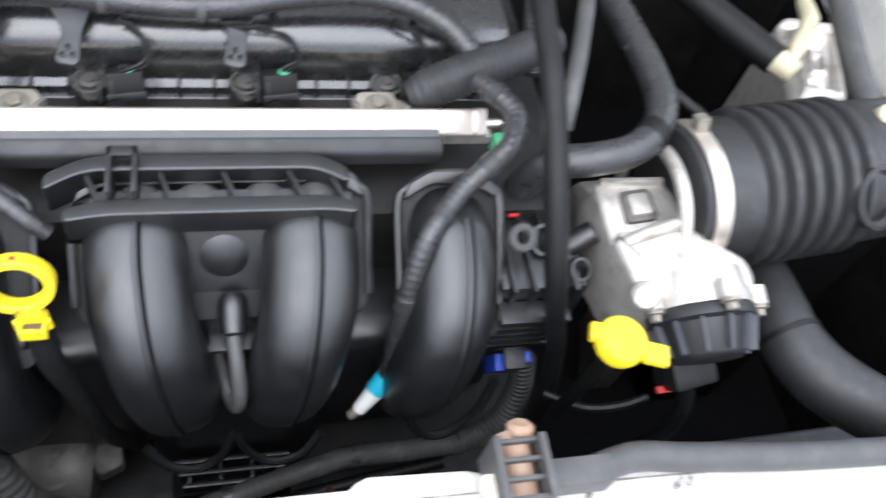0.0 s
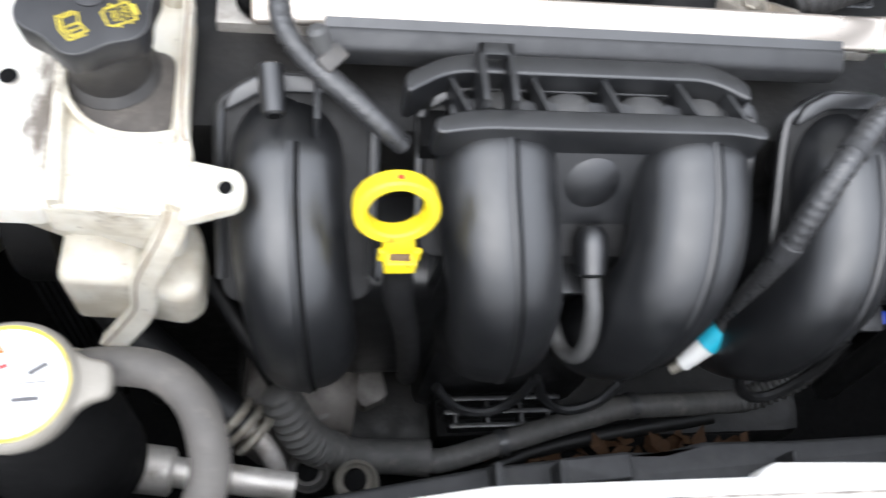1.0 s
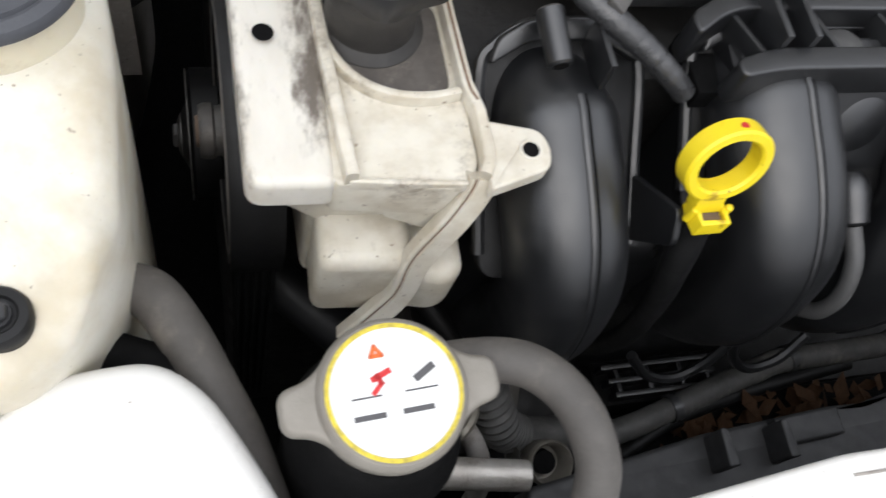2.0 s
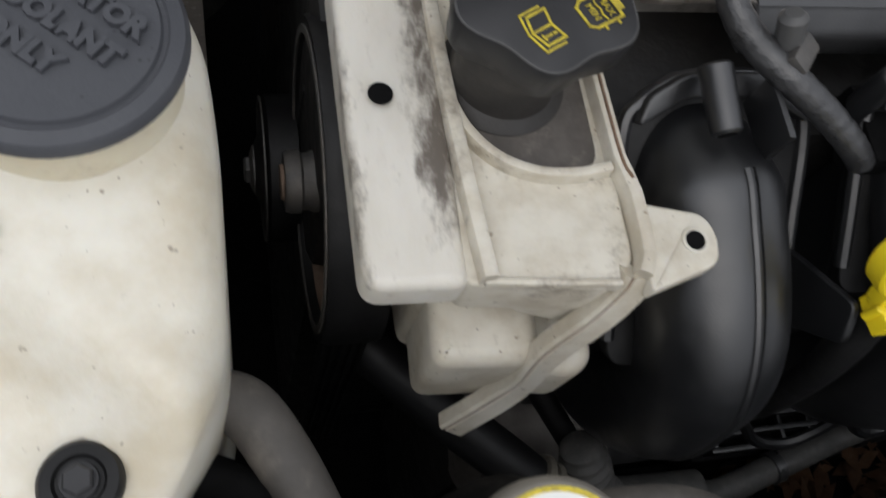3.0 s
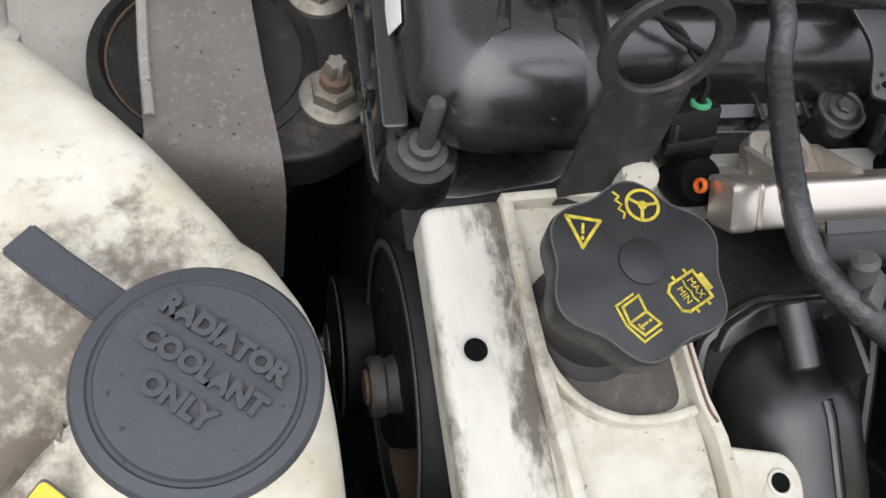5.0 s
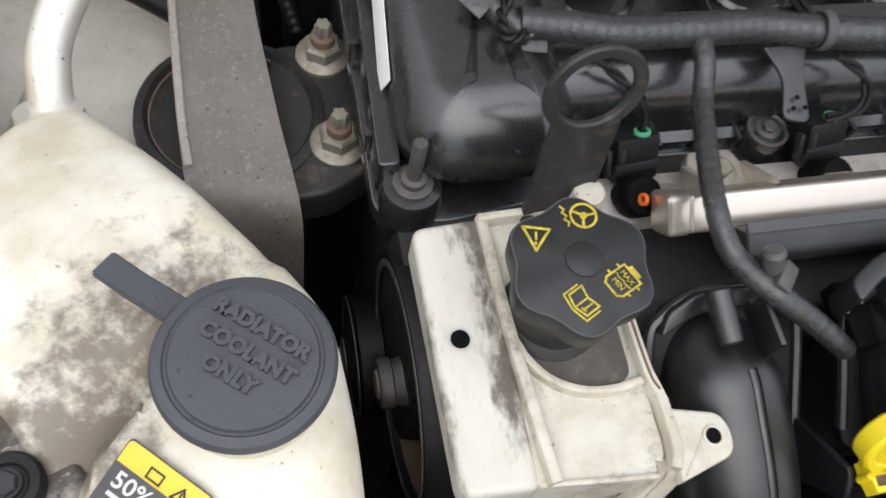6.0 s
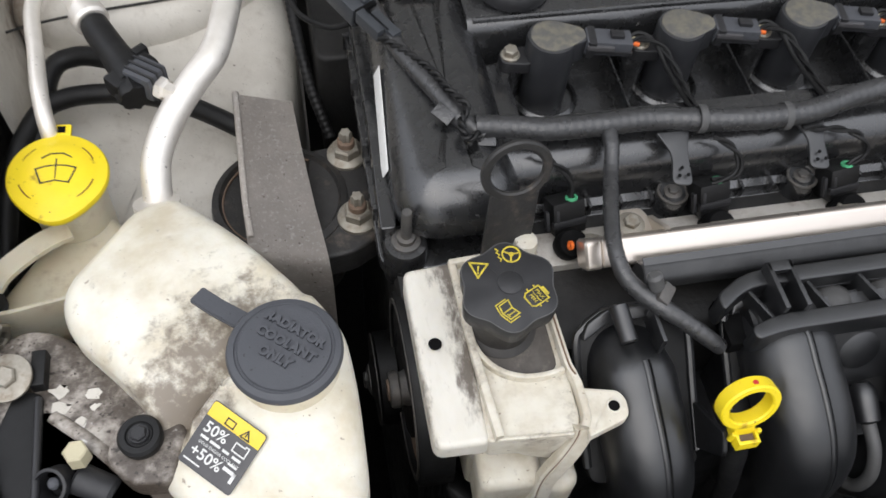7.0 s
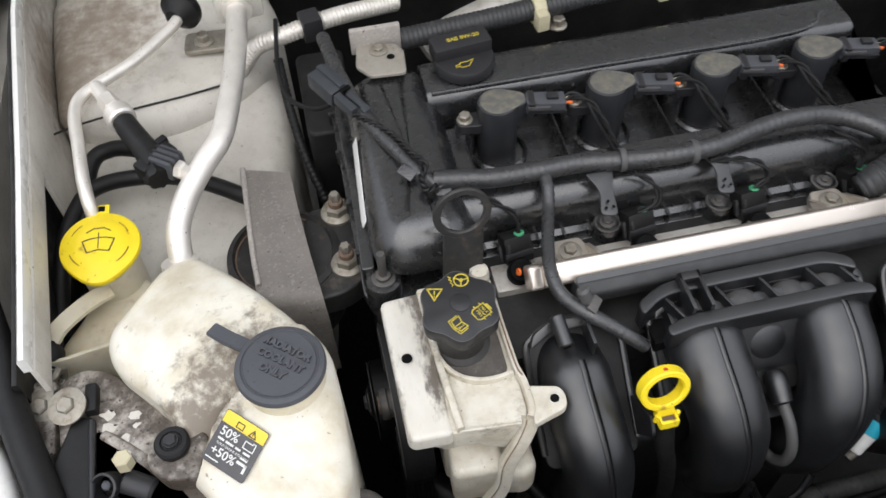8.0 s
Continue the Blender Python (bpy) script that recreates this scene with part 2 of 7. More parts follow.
ARM_BLACK = surface("black_coated_casting", (0.020, 0.0195, 0.019), (0.034, 0.032, 0.030), 0.5, scale=60, bump=0.6, bump_scale=500, grime=(0.14, 0.11, 0.085), grime_scale=50, grime_at=0.68)
RUST = surface("rusty_rim", (0.17, 0.115, 0.080), (0.09, 0.066, 0.050), 0.7, scale=90, bump=0.4, bump_scale=300)
# oily casting tone, darkened further to carry the shade low in the bay
BLOCK = surface("shade_dark_oily_casting", (0.024, 0.0225, 0.021), (0.012, 0.0115, 0.011), 0.55, metal=0.2, scale=30, bump=0.6, bump_scale=260, grime=(0.009, 0.009, 0.009), grime_scale=16, grime_at=0.48)
LEAF = surface("dry_leaf", (0.10, 0.048, 0.021), (0.055, 0.030, 0.014), 0.8, scale=200)
ASPHALT = surface("asphalt", (0.05, 0.05, 0.052), (0.035, 0.035, 0.036), 0.85, scale=8, bump=0.6, bump_scale=120)
OILY = surface("oil_stained_cast_metal", (0.17, 0.155, 0.14), (0.10, 0.09, 0.08), 0.5, metal=0.4, scale=45, bump=0.5, bump_scale=300, grime=(0.03, 0.028, 0.026), grime_scale=40, grime_at=0.6)
PALE = surface("pale_zinc_plate", (0.36, 0.335, 0.29), (0.28, 0.25, 0.21), 0.5, metal=0.3, scale=80, bump=0.2, grime=(0.14, 0.12, 0.10), grime_scale=60, grime_at=0.68)
TAN = surface("tan_connector", (0.55, 0.50, 0.34), (0.42, 0.37, 0.25), 0.5)


# ---- building helpers ----
def part(name, bm, material, parent=None, label="", smooth=38):
    """One mesh object out of bm, under a thing or under a part."""
    me = bpy.data.meshes.new(name)
    big = [f for f in bm.faces if len(f.verts) > 4]
    for f in bm.faces:
        f.smooth = bool(smooth)
    if big:
        for f in bmesh.ops.triangulate(bm, faces=big)["faces"]:
            f.smooth = False
    bmesh.ops.recalc_face_normals(bm, faces=bm.faces[:])
    bm.to_mesh(me)
    bm.free()
    me.materials.append(material)
    if smooth:
        me.set_sharp_from_angle(angle=radians(smooth))
    ob = new(name, me)
    if parent is not None:
        ob.parent = parent
        ob.matrix_parent_inverse = parent.matrix_basis.inverted()
    if label:
        ob["label"] = label
    return ob


def thing(name, label, category, base=(0, 0, 0), group="", kind=""):
    """An Empty at a thing's base, which parents its parts."""
    ob = new(name)
    ob.empty_display_size = 0.02
    ob.matrix_basis = Matrix.Translation(base)
    return tagged(ob, label, category, group, kind)


def bm_new():
    return bmesh.new()


def join(bm, other, m=None):
    """Adds the mesh of other to bm, moved by m."""
    me = bpy.data.meshes.new("tmp")
    if m is not None:
        bmesh.ops.transform(other, matrix=m, verts=other.verts[:])
    other.to_mesh(me)
    other.free()
    bm.from_mesh(me)
    bpy.data.meshes.remove(me)
    return bm


def box(size, bevel=0.001, m=None, segments=2):
    bm = bm_new()
    bmesh.ops.create_cube(bm, size=1.0, matrix=Matrix.Diagonal((*size, 1)))
    if bevel:
        bmesh.ops.bevel(bm, geom=bm.edges[:], offset=min(bevel, 0.45 * min(size)), segments=segments, profile=0.6, affect="EDGES")
    if m is not None:
        bmesh.ops.transform(bm, matrix=m, verts=bm.verts[:])
    return bm


def block(x0, x1, y0, y1, z0, z1, bevel=0.001, segments=2):
    return box((x1 - x0, y1 - y0, z1 - z0), bevel, Matrix.Translation(((x0 + x1) / 2, (y0 + y1) / 2, (z0 + z1) / 2)), segments)


def axis_frame(p, way, up=(0, 0, 1)):
    """A matrix at p whose z runs along way."""
    z = Vector(way).normalized()
    x = Vector(up).cross(z)
    if x.length < 1e-4:
        x = Vector((1, 0, 0)).cross(z) if abs(z.x) < 0.9 else Vector((0, 1, 0)).cross(z)
    x.normalize()
    y = z.cross(x)
    return Matrix(((x.x, y.x, z.x, p[0]), (x.y, y.y, z.y, p[1]), (x.z, y.z, z.z, p[2]), (0, 0, 0, 1)))


def plane_frame(p, right, normal):
    """A matrix at p with x along right and z along normal, to lay a sticker or writing on a face."""
    z = Vector(normal).normalized()
    x = Vector(right) - z * z.dot(Vector(right))
    x.normalize()
    y = z.cross(x)
    return Matrix(((x.x, y.x, z.x, p[0]), (x.y, y.y, z.y, p[1]), (x.z, y.z, z.z, p[2]), (0, 0, 0, 1)))


def lathe(profile, m=None, seg=32, wave=None, start_cap=True, end_cap=True):
    """Rings of (radius, height) turned about z; wave(angle) scales the radius."""
    bm = bm_new()
    rings = []
    for r, z in profile:
        ring = []
        for k in range(seg):
            a = 2 * math.pi * k / seg
            s = wave(a) if wave else 1.0
            ring.append(bm.verts.new((r * s * math.cos(a), r * s * math.sin(a), z)))
        rings.append(ring)
    for a, b in zip(rings, rings[1:]):
        for k in range(seg):
            bm.faces.new((a[k], a[(k + 1) % seg], b[(k + 1) % seg], b[k]))
    if start_cap:
        bm.faces.new(rings[0][::-1])
    if end_cap:
        bm.faces.new(rings[-1])
    if m is not None:
        bmesh.ops.transform(bm, matrix=m, verts=bm.verts[:])
    return bm


def rod(p, q, r, seg=16, r2=None, bevel=0.0):
    """A straight round bar from p to q."""
    p, q = Vector(p), Vector(q)
    h, r2 = (q - p).length, r if r2 is None else r2
    b = min(bevel, h * 0.4, r * 0.6)
    prof = [(r - b, 0), (r, b), (r2, h - b), (r2 - b, h)] if b else [(r, 0), (r2, h)]
    return lathe(prof, axis_frame(p, q - p), seg)


def spline(points, per=8):
    """A smooth line through the points."""
    pts = [Vector(p) for p in points]
    if len(pts) == 2:
        return [pts[0].lerp(pts[1], k / per) for k in range(per + 1)]
    ext = [pts[0] * 2 - pts[1], *pts, pts[-1] * 2 - pts[-2]]
    out = []
    for k in range(1, len(ext) - 2):
        a, b, c, d = ext[k - 1 : k + 3]
        for s in range(per):
            t = s / per
            out.append(0.5 * (2 * b + (c - a) * t + (2 * a - 5 * b + 4 * c - d) * t * t + (3 * b - a - 3 * c + d) * t**3))
    out.append(pts[-1])
    return out


def tube(points, r, seg=12, per=8, rib=None, flat=1.0, straight=False, hollow=0.0):
    """A hose along a smooth line. r: one radius, or one for each point. rib: (pitch, depth) of corrugations."""
    pts = [Vector(p) for p in points] if straight else spline(points, per)
    radii = [r] * len(pts) if isinstance(r, (int, float)) else list(np.interp(np.linspace(0, len(r) - 1, len(pts)), range(len(r)), r))
    if rib:
        dist = np.r_[0, np.cumsum([(b - a).length for a, b in zip(pts, pts[1:])])]
        count = max(4, int(dist[-1] / rib[0] * 4))
        at = np.linspace(0, dist[-1], count + 1)
        cols = [np.interp(at, dist, [p[n] for p in pts]) for n in range(3)]
        radii = list(np.interp(at, dist, radii) * (1 + rib[1] * np.array([(0, 1, 1, 0)[k % 4] - 0.5 for k in range(count + 1)])))
        pts = [Vector(c) for c in zip(*cols)]
    radii = [float(v) for v in radii]
    bm = bm_new()
    rings, side = [], None
    for k, p in enumerate(pts):
        way = (pts[min(k + 1, len(pts) - 1)] - pts[max(k - 1, 0)]).normalized()
        if side is None:
            side = way.cross(Vector((0, 0, 1)))
            if side.length < 0.1:
                side = way.cross(Vector((0, 1, 0)))
        side = (side - way * side.dot(way)).normalized()
        up = side.cross(way)
        rings.append([bm.verts.new(p + radii[k] * (math.cos(a) * side + flat * math.sin(a) * up)) for a in (2 * math.pi * j / seg for j in range(seg))])
    for a, b in zip(rings, rings[1:]):
        for k in range(seg):
            bm.faces.new((a[k], a[(k + 1) % seg], b[(k + 1) % seg], b[k]))
    bm.faces.new(rings[0][::-1])
    bm.faces.new(rings[-1])
    return bm


def twisted(points, r, pitch=0.010, strands=2, per=10):
    """Thin wires twisted round one another along a smooth line."""
    line = spline(points, per)
    dist = np.r_[0, np.cumsum([(b - a).length for a, b in zip(line, line[1:])])]
    count = max(8, int(dist[-1] / pitch * 10))
    at = np.linspace(0, dist[-1], count + 1)
    mid = [Vector(c) for c in zip(*[np.interp(at, dist, [p[n] for p in line]) for n in range(3)])]
    bm = bm_new()
    for k in range(strands):
        wire = []
        for j, p in enumerate(mid):
            way = (mid[min(j + 1, count)] - mid[max(j - 1, 0)]).normalized()
            side = way.cross(Vector((0, 0.3, 1))).normalized()
            turn = 2 * math.pi * (float(at[j]) / pitch + k / strands)
            wire.append(p + (side * math.cos(turn) + side.cross(way) * math.sin(turn)) * r * 0.95)
        join(bm, tube(wire, r, 7, straight=True))
    return bm


def rounded(outline, radius, steps=5):
    """The outline with its corners rounded; radius: one, or one for each corner."""
    out, n = [], len(outline)
    for k in range(n):
        a, b, c = Vector(outline[k - 1]), Vector(outline[k]), Vector(outline[(k + 1) % n])
        r = radius if isinstance(radius, (int, float)) else radius[k]
        u, v = (a - b), (c - b)
        cut = min(r, 0.48 * u.length, 0.48 * v.length)
        p, q = b + u.normalized() * cut, b + v.normalized() * cut
        for s in range(steps + 1):
            t = s / steps
            out.append((1 - t) ** 2 * p + 2 * t * (1 - t) * b + t * t * q)
    return [(v.x, v.y) for v in out]


def inset(outline, d):
    """The outline moved inwards by d."""
    n, out = len(outline), []
    area = sum(outline[k - 1][0] * outline[k][1] - outline[k][0] * outline[k - 1][1] for k in range(n))
    s = 1 if area > 0 else -1
    for k in range(n):
        a, c = Vector(outline[k - 1]), Vector(outline[(k + 1) % n])
        w = (c - a).normalized()
        out.append((outline[k][0] - s * w.y * d, outline[k][1] + s * w.x * d))
    return out


def slab(outline, z0, z1, edge=0.0015, steps=3, bottom_edge=True, cuts=0):
    """A plate of that outline with rounded upper (and lower) edges. z1: a height, or a function of x and y."""
    bm = bm_new()
    top = z1 if callable(z1) else (lambda x, y: z1)
    low = z0 if callable(z0) else (lambda x, y: z0)
    rings = []
    if bottom_edge:
        rings.append([(x, y, low(x, y)) for x, y in inset(outline, edge)])
    rings.append([(x, y, low(x, y) + (edge if bottom_edge else 0)) for x, y in outline])
    for s in range(steps + 1):
        a = math.pi / 2 * s / steps
        ring = inset(outline, edge * (1 - math.cos(a)))
        rings.append([(x, y, top(x, y) - edge * (1 - math.sin(a))) for x, y in ring])
    made = [[bm.verts.new(p) for p in ring] for ring in rings]
    n = len(outline)
    for a, b in zip(made, made[1:]):
        for k in range(n):
            bm.faces.new((a[k], a[(k + 1) % n], b[(k + 1) % n], b[k]))
    bm.faces.new(made[0][::-1])
    if not cuts:
        bm.faces.new(made[-1])
        return bm
    # a curved top: rings that shrink to the middle
    mx, my = sum(v.co.x for v in made[-1]) / n, sum(v.co.y for v in made[-1]) / n
    last = made[-1]
    for c in range(1, cuts):
        f = 1 - c / cuts
        ring = []
        for v in made[-1]:
            x, y = mx + (v.co.x - mx) * f, my + (v.co.y - my) * f
            ring.append(bm.verts.new((x, y, top(x, y))))
        for k in range(n):
            bm.faces.new((last[k], last[(k + 1) % n], ring[(k + 1) % n], ring[k]))
        last = ring
    tip = bm.verts.new((mx, my, top(mx, my)))
    for k in range(n):
        bm.faces.new((last[k], last[(k + 1) % n], tip))
    return bm


def ring_plate(ro, ri, h, m=None, seg=32, stretch=1.0):
    """A flat ring with thickness, along z from 0 to h."""
    bm = bm_new()
    b = min(h * 0.25, (ro - ri) * 0.2)
    prof = [(ri + b, 0), (ro - b, 0), (ro, b), (ro, h - b), (ro - b, h), (ri + b, h), (ri, h - b), (ri, b)]
    rings = [[bm.verts.new((r * math.cos(2 * math.pi * k / seg), stretch * r * math.sin(2 * math.pi * k / seg), z)) for k in range(seg)] for r, z in prof]
    for j in range(len(rings)):
        a, c = rings[j], rings[(j + 1) % len(rings)]
        for k in range(seg):
            bm.faces.new((a[k], a[(k + 1) % seg], c[(k + 1) % seg], c[k]))
    if m is not None:
        bmesh.ops.transform(bm, matrix=m, verts=bm.verts[:])
    return bm


def writing(text, size, m, depth=0.0002, bold=0.0):
    """Raised letters of the built-in font, centred at m."""
    cu = bpy.data.curves.new("letters", "FONT")
    cu.body, cu.size, cu.extrude, cu.offset = text, size, depth, bold
    cu.align_x, cu.align_y, cu.resolution_u = "CENTER", "CENTER", 3
    ob = bpy.data.objects.new("letters", cu)
    me = bpy.data.meshes.new_from_object(ob)
    bm = bm_new()
    bm.from_mesh(me)
    bpy.data.objects.remove(ob)
    bpy.data.meshes.remove(me)
    bpy.data.curves.remove(cu)
    bmesh.ops.transform(bm, matrix=m, verts=bm.verts[:])
    return bm


def wall(points, width, z0, z1, edge=0.0008):
    """A thin upright wall along 2D points."""
    edge = min(edge, 0.3 * width)
    pts = [Vector(p) for p in points]
    bm = bm_new()
    rows = []
    for k, p in enumerate(pts):
        w = (pts[min(k + 1, len(pts) - 1)] - pts[max(k - 1, 0)]).normalized()
        side = Vector((-w.y, w.x))
        h = width / 2
        rows.append([bm.verts.new((p.x + side.x * d, p.y + side.y * d, z)) for d, z in ((-h, z0), (h, z0), (h, z1 - edge), (h - edge * 0.3, z1 - edge * 0.3), (h - edge, z1), (edge - h, z1), (edge * 0.3 - h, z1 - edge * 0.3), (-h, z1 - edge))])
    for a, b in zip(rows, rows[1:]):
        for k in range(8):
            bm.faces.new((a[k], a[(k + 1) % 8], b[(k + 1) % 8], b[k]))
    bm.faces.new(rows[0][::-1])
    bm.faces.new(rows[-1])
    return bm


def sweep(points, profile, normal, per=4):
    """A bar of one closed profile (across, proud) carried along a smooth line; normal: the way its face looks."""
    pts = spline(points, per)
    nz = Vector(normal).normalized()
    bm, rows = bm_new(), []
    for k, p in enumerate(pts):
        way = (pts[min(k + 1, len(pts) - 1)] - pts[max(k - 1, 0)]).normalized()
        across = way.cross(nz).normalized()
        out = across.cross(way).normalized()
        rows.append([bm.verts.new(p + across * a + out * b) for a, b in profile])
    m = len(profile)
    for a, b in zip(rows, rows[1:]):
        for k in range(m):
            bm.faces.new((a[k], a[(k + 1) % m], b[(k + 1) % m], b[k]))
    bm.faces.new(rows[0][::-1])
    bm.faces.new(rows[-1])
    return bm


def loft(rings):
    """A closed body through outlines of equal length, each at its height."""
    bm = bm_new()
    made = [[bm.verts.new((x, y, z)) for x, y in line] for line, z in rings]
    n = len(made[0])
    for a, b in zip(made, made[1:]):
        for k in range(n):
            bm.faces.new((a[k], a[(k + 1) % n], b[(k + 1) % n], b[k]))
    bm.faces.new(made[0][::-1])
    bm.faces.new(made[-1])
    return bm


def stroke(points, w, m, h=0.0003, closed=False):
    """A thin raised line of width w along 2D points, laid on the plane of m."""
    bm = bm_new()
    pts = [Vector((x, y, 0)) for x, y in points]
    if closed:
        pts.append(pts[0])
    for a, b in zip(pts, pts[1:]):
        d = b - a
        ang = math.atan2(d.y, d.x)
        join(bm, box((d.length + w, w, h), 0, Matrix.Translation((a + b) / 2 + Vector((0, 0, h / 2))) @ Matrix.Rotation(ang, 4, "Z")))
    bmesh.ops.transform(bm, matrix=m, verts=bm.verts[:])
    return bm


def bolt(p, way, r, h, washer=1.7, stud=0.0, seg=6):
    """A hexagon head on a round flange."""
    bm = lathe([(r * washer, 0), (r * washer, r * 0.25), (r * 1.15, r * 0.45)], None, 24)
    join(bm, lathe([(r * 0.98, r * 0.3), (r, r * 0.4), (r, h - r * 0.15), (r * 0.85, h)], None, seg))
    if stud:
        join(bm, lathe([(r * 0.5, h * 0.9), (r * 0.5, h + stud - r * 0.1), (r * 0.42, h + stud)], None, 14))
    bmesh.ops.transform(bm, matrix=axis_frame(p, way), verts=bm.verts[:])
    return bm


# ---- the setting: ground, car body round the engine bay ----
tagged(part("ground", block(-30, 30, -30, 30, -0.1, 0.0, 0), ASPHALT), "grey asphalt ground under the car", "ground", kind="structure")
# near-black filler sheet, the shade is put into its colour
tagged(part("bay_floor", block(-0.75, 0.85, -0.05, 1.05, 0.3, 0.32, 0), DEEP), "near-black sheet under the engine, standing in for deep shade", "undertray", kind="structure")
# bulkhead and right wing take the near-black tone to stand for shade
tagged(part("firewall", block(-0.75, 0.85, 0.98, 1.02, 0.3, 1.02, 0.004), BLOCK), "bulkhead behind the engine, coloured near black for shade", "bulkhead", kind="structure")
tagged(part("wall_right", block(0.72, 0.76, -0.05, 1.0, 0.3, 0.97, 0.004), BLOCK), "inner wing of the bay, coloured near black for shade", "inner wing", kind="structure")
tagged(part("wall_left", block(-0.70, -0.66, -0.05, 1.0, 0.3, 0.9, 0.004), DIRTY_PAINT), "dusty painted inner wing of the bay", "inner wing", kind="structure")
# front sheet added to close off light; its black stands for shade
tagged(part("wall_front", block(-0.75, 0.85, 0.06, 0.075, 0.3, 0.90, 0.002), DEEP), "near-black sheet at the radiator's place, added to hold deep shade", "radiator", kind="structure")
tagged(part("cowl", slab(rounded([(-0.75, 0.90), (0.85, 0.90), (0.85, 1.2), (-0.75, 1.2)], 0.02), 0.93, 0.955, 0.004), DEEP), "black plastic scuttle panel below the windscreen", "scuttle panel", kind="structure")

bonnet = thing("bonnet", "raised white-painted bonnet standing open", "bonnet", (0, 0.99, 1.05), kind="structure")
part("bonnet_skin", slab(rounded([(-0.72, 0.0), (0.82, 0.0), (0.75, 0.98), (-0.65, 0.98)], 0.06), 0, 0.02, 0.006), PAINT, bonnet).data.transform(pose(0, 0.99, 1.05, 114, 0, 0))


def strut_tower():
    """Dusty shelf of the inner wing with the rounded tower behind it."""
    t = thing("strut_tower", "dusty white-painted strut tower and inner wing shelf", "inner wing", (-0.5, 0.68, 0.5), kind="structure")
    rim = []
    for k in range(72):
        a = 2 * math.pi * k / 72
        x, y = -0.503 + 0.133 * math.cos(a), 0.800 + 0.133 * math.sin(a)
        rim.append((max(x, -0.590 - 0.09 * (y - 0.66)), y))
    part("tower_top", slab(rim, 0.60, lambda x, y: 0.9385 - 0.010 * (math.hypot(x + 0.503, y - 0.800) / 0.133) ** 3, 0.020, 8, cuts=10), DIRTY_PAINT, t, smooth=60)
    part("bracket_plate", slab(rounded([(-0.465, 0.738), (-0.405, 0.735), (-0.400, 0.765), (-0.462, 0.768)], 0.006, 3), 0.940, 0.9455, 0.0012), STEEL, t)
    part("bracket_bolt", bolt((-0.444, 0.750, 0.9455), (0, 0, 1), 0.0065, 0.010, 1.5), STEEL, t)
    part("tower_back", slab(rounded([(-0.592, 0.70), (-0.39, 0.76), (-0.38, 0.98), (-0.616, 0.98)], 0.03, 5), 0.6, 0.925, 0.02, 5), DIRTY_PAINT, t)
    low = rounded([(-0.572, 0.42), (-0.52, 0.42), (-0.445, 0.48), (-0.390, 0.57), (-0.368, 0.70), (-0.40, 0.80), (-0.600, 0.80)], [0.04, 0.05, 0.06, 0.06, 0.05, 0.04, 0.04], 8)
    part("wing_shelf", slab(low, 0.5, lambda x, y: 0.868 + 0.22 * (min(y, 0.69) - 0.5) - 0.10 * max(0, x + 0.44), 0.026, 7, cuts=12), DIRTY_PAINT, t, smooth=60)
    part("seam", tube([(-0.597, 0.671, 0.927), (-0.565, 0.6755, 0.9315), (-0.518, 0.6825, 0.9330), (-0.469, 0.689, 0.9330), (-0.425, 0.699, 0.9315)], 0.0011, 6), BLOCK, t)
    part("seam", tube([(-0.598, 0.671, 0.925), (-0.602, 0.655, 0.912), (-0.599, 0.632, 0.902)], 0.0009, 6), BLOCK, t)
    return t


strut_tower()


def fender(name):
    """The wing's upright flange beside the bay and the painted skin beyond it."""
    t = thing(name, "white-painted front wing edge with an upright inner flange", "wing", (-0.6, 0.5, 0.9), kind="structure")
    flange = bm_new()
    path = [(-0.567, 0.372), (-0.572, 0.43), (-0.583, 0.55), (-0.605, 0.76), (-0.618, 0.98)]
    prof = []
    for k, (x, y) in enumerate(path):
        prof.append([flange.verts.new((x + dx, y, z)) for dx, z in ((-0.004, 0.988), (0.002, 0.988), (0.003, 1.0), (0.0015, 1.003), (-0.002, 1.003), (-0.004, 1.0))])
    for a, b in zip(prof, prof[1:]):
        for j in range(6):
            flange.faces.new((a[j], a[(j + 1) % 6], b[(j + 1) % 6], b[j]))
    flange.faces.new(prof[0][::-1])
    flange.faces.new(prof[-1])
    part("flange", flange, PAINT, t)
    part("inner_wall", wall([(x + 0.002, y) for x, y in path[:3]] + [(-0.5845, 0.585)], 0.004, 0.960, 0.9885, 0.001), DIRTY_PAINT, t)
    part("inner_wall", wall([(-0.5845, 0.5855), (-0.603, 0.76), (-0.616, 0.98)], 0.004, 0.80, 0.9885, 0.001), DIRTY_PAINT, t)
    # dark sheet added behind the flange to give the gap its shade
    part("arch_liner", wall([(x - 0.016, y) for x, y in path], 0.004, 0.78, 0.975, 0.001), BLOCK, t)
    part("skin", slab(rounded([(-0.86, 0.15), (-0.562, 0.20), (-0.578, 0.285), (-0.592, 0.33), (-0.635, 0.40), (-0.66, 0.55), (-0.672, 0.98), (-0.86, 0.98)], 0.012, 4), 0.93, 0.962, 0.010, 4), PAINT, t)
    part("seal", tube([(-0.622, 0.47, 0.962), (-0.602, 0.410, 0.960), (-0.592, 0.370, 0.960), (-0.578, 0.332, 0.960), (-0.565, 0.298, 0.958), (-0.545, 0.24, 0.955)], 0.0115, 14), RUBBER, t)
    return t


fender("front_wing")


CHIPS = surface("flaked_edge_paint", (0.17, 0.15, 0.13), (0.40, 0.37, 0.33), 0.6, scale=110, amount=0.9, bump=0.4, bump_scale=300)


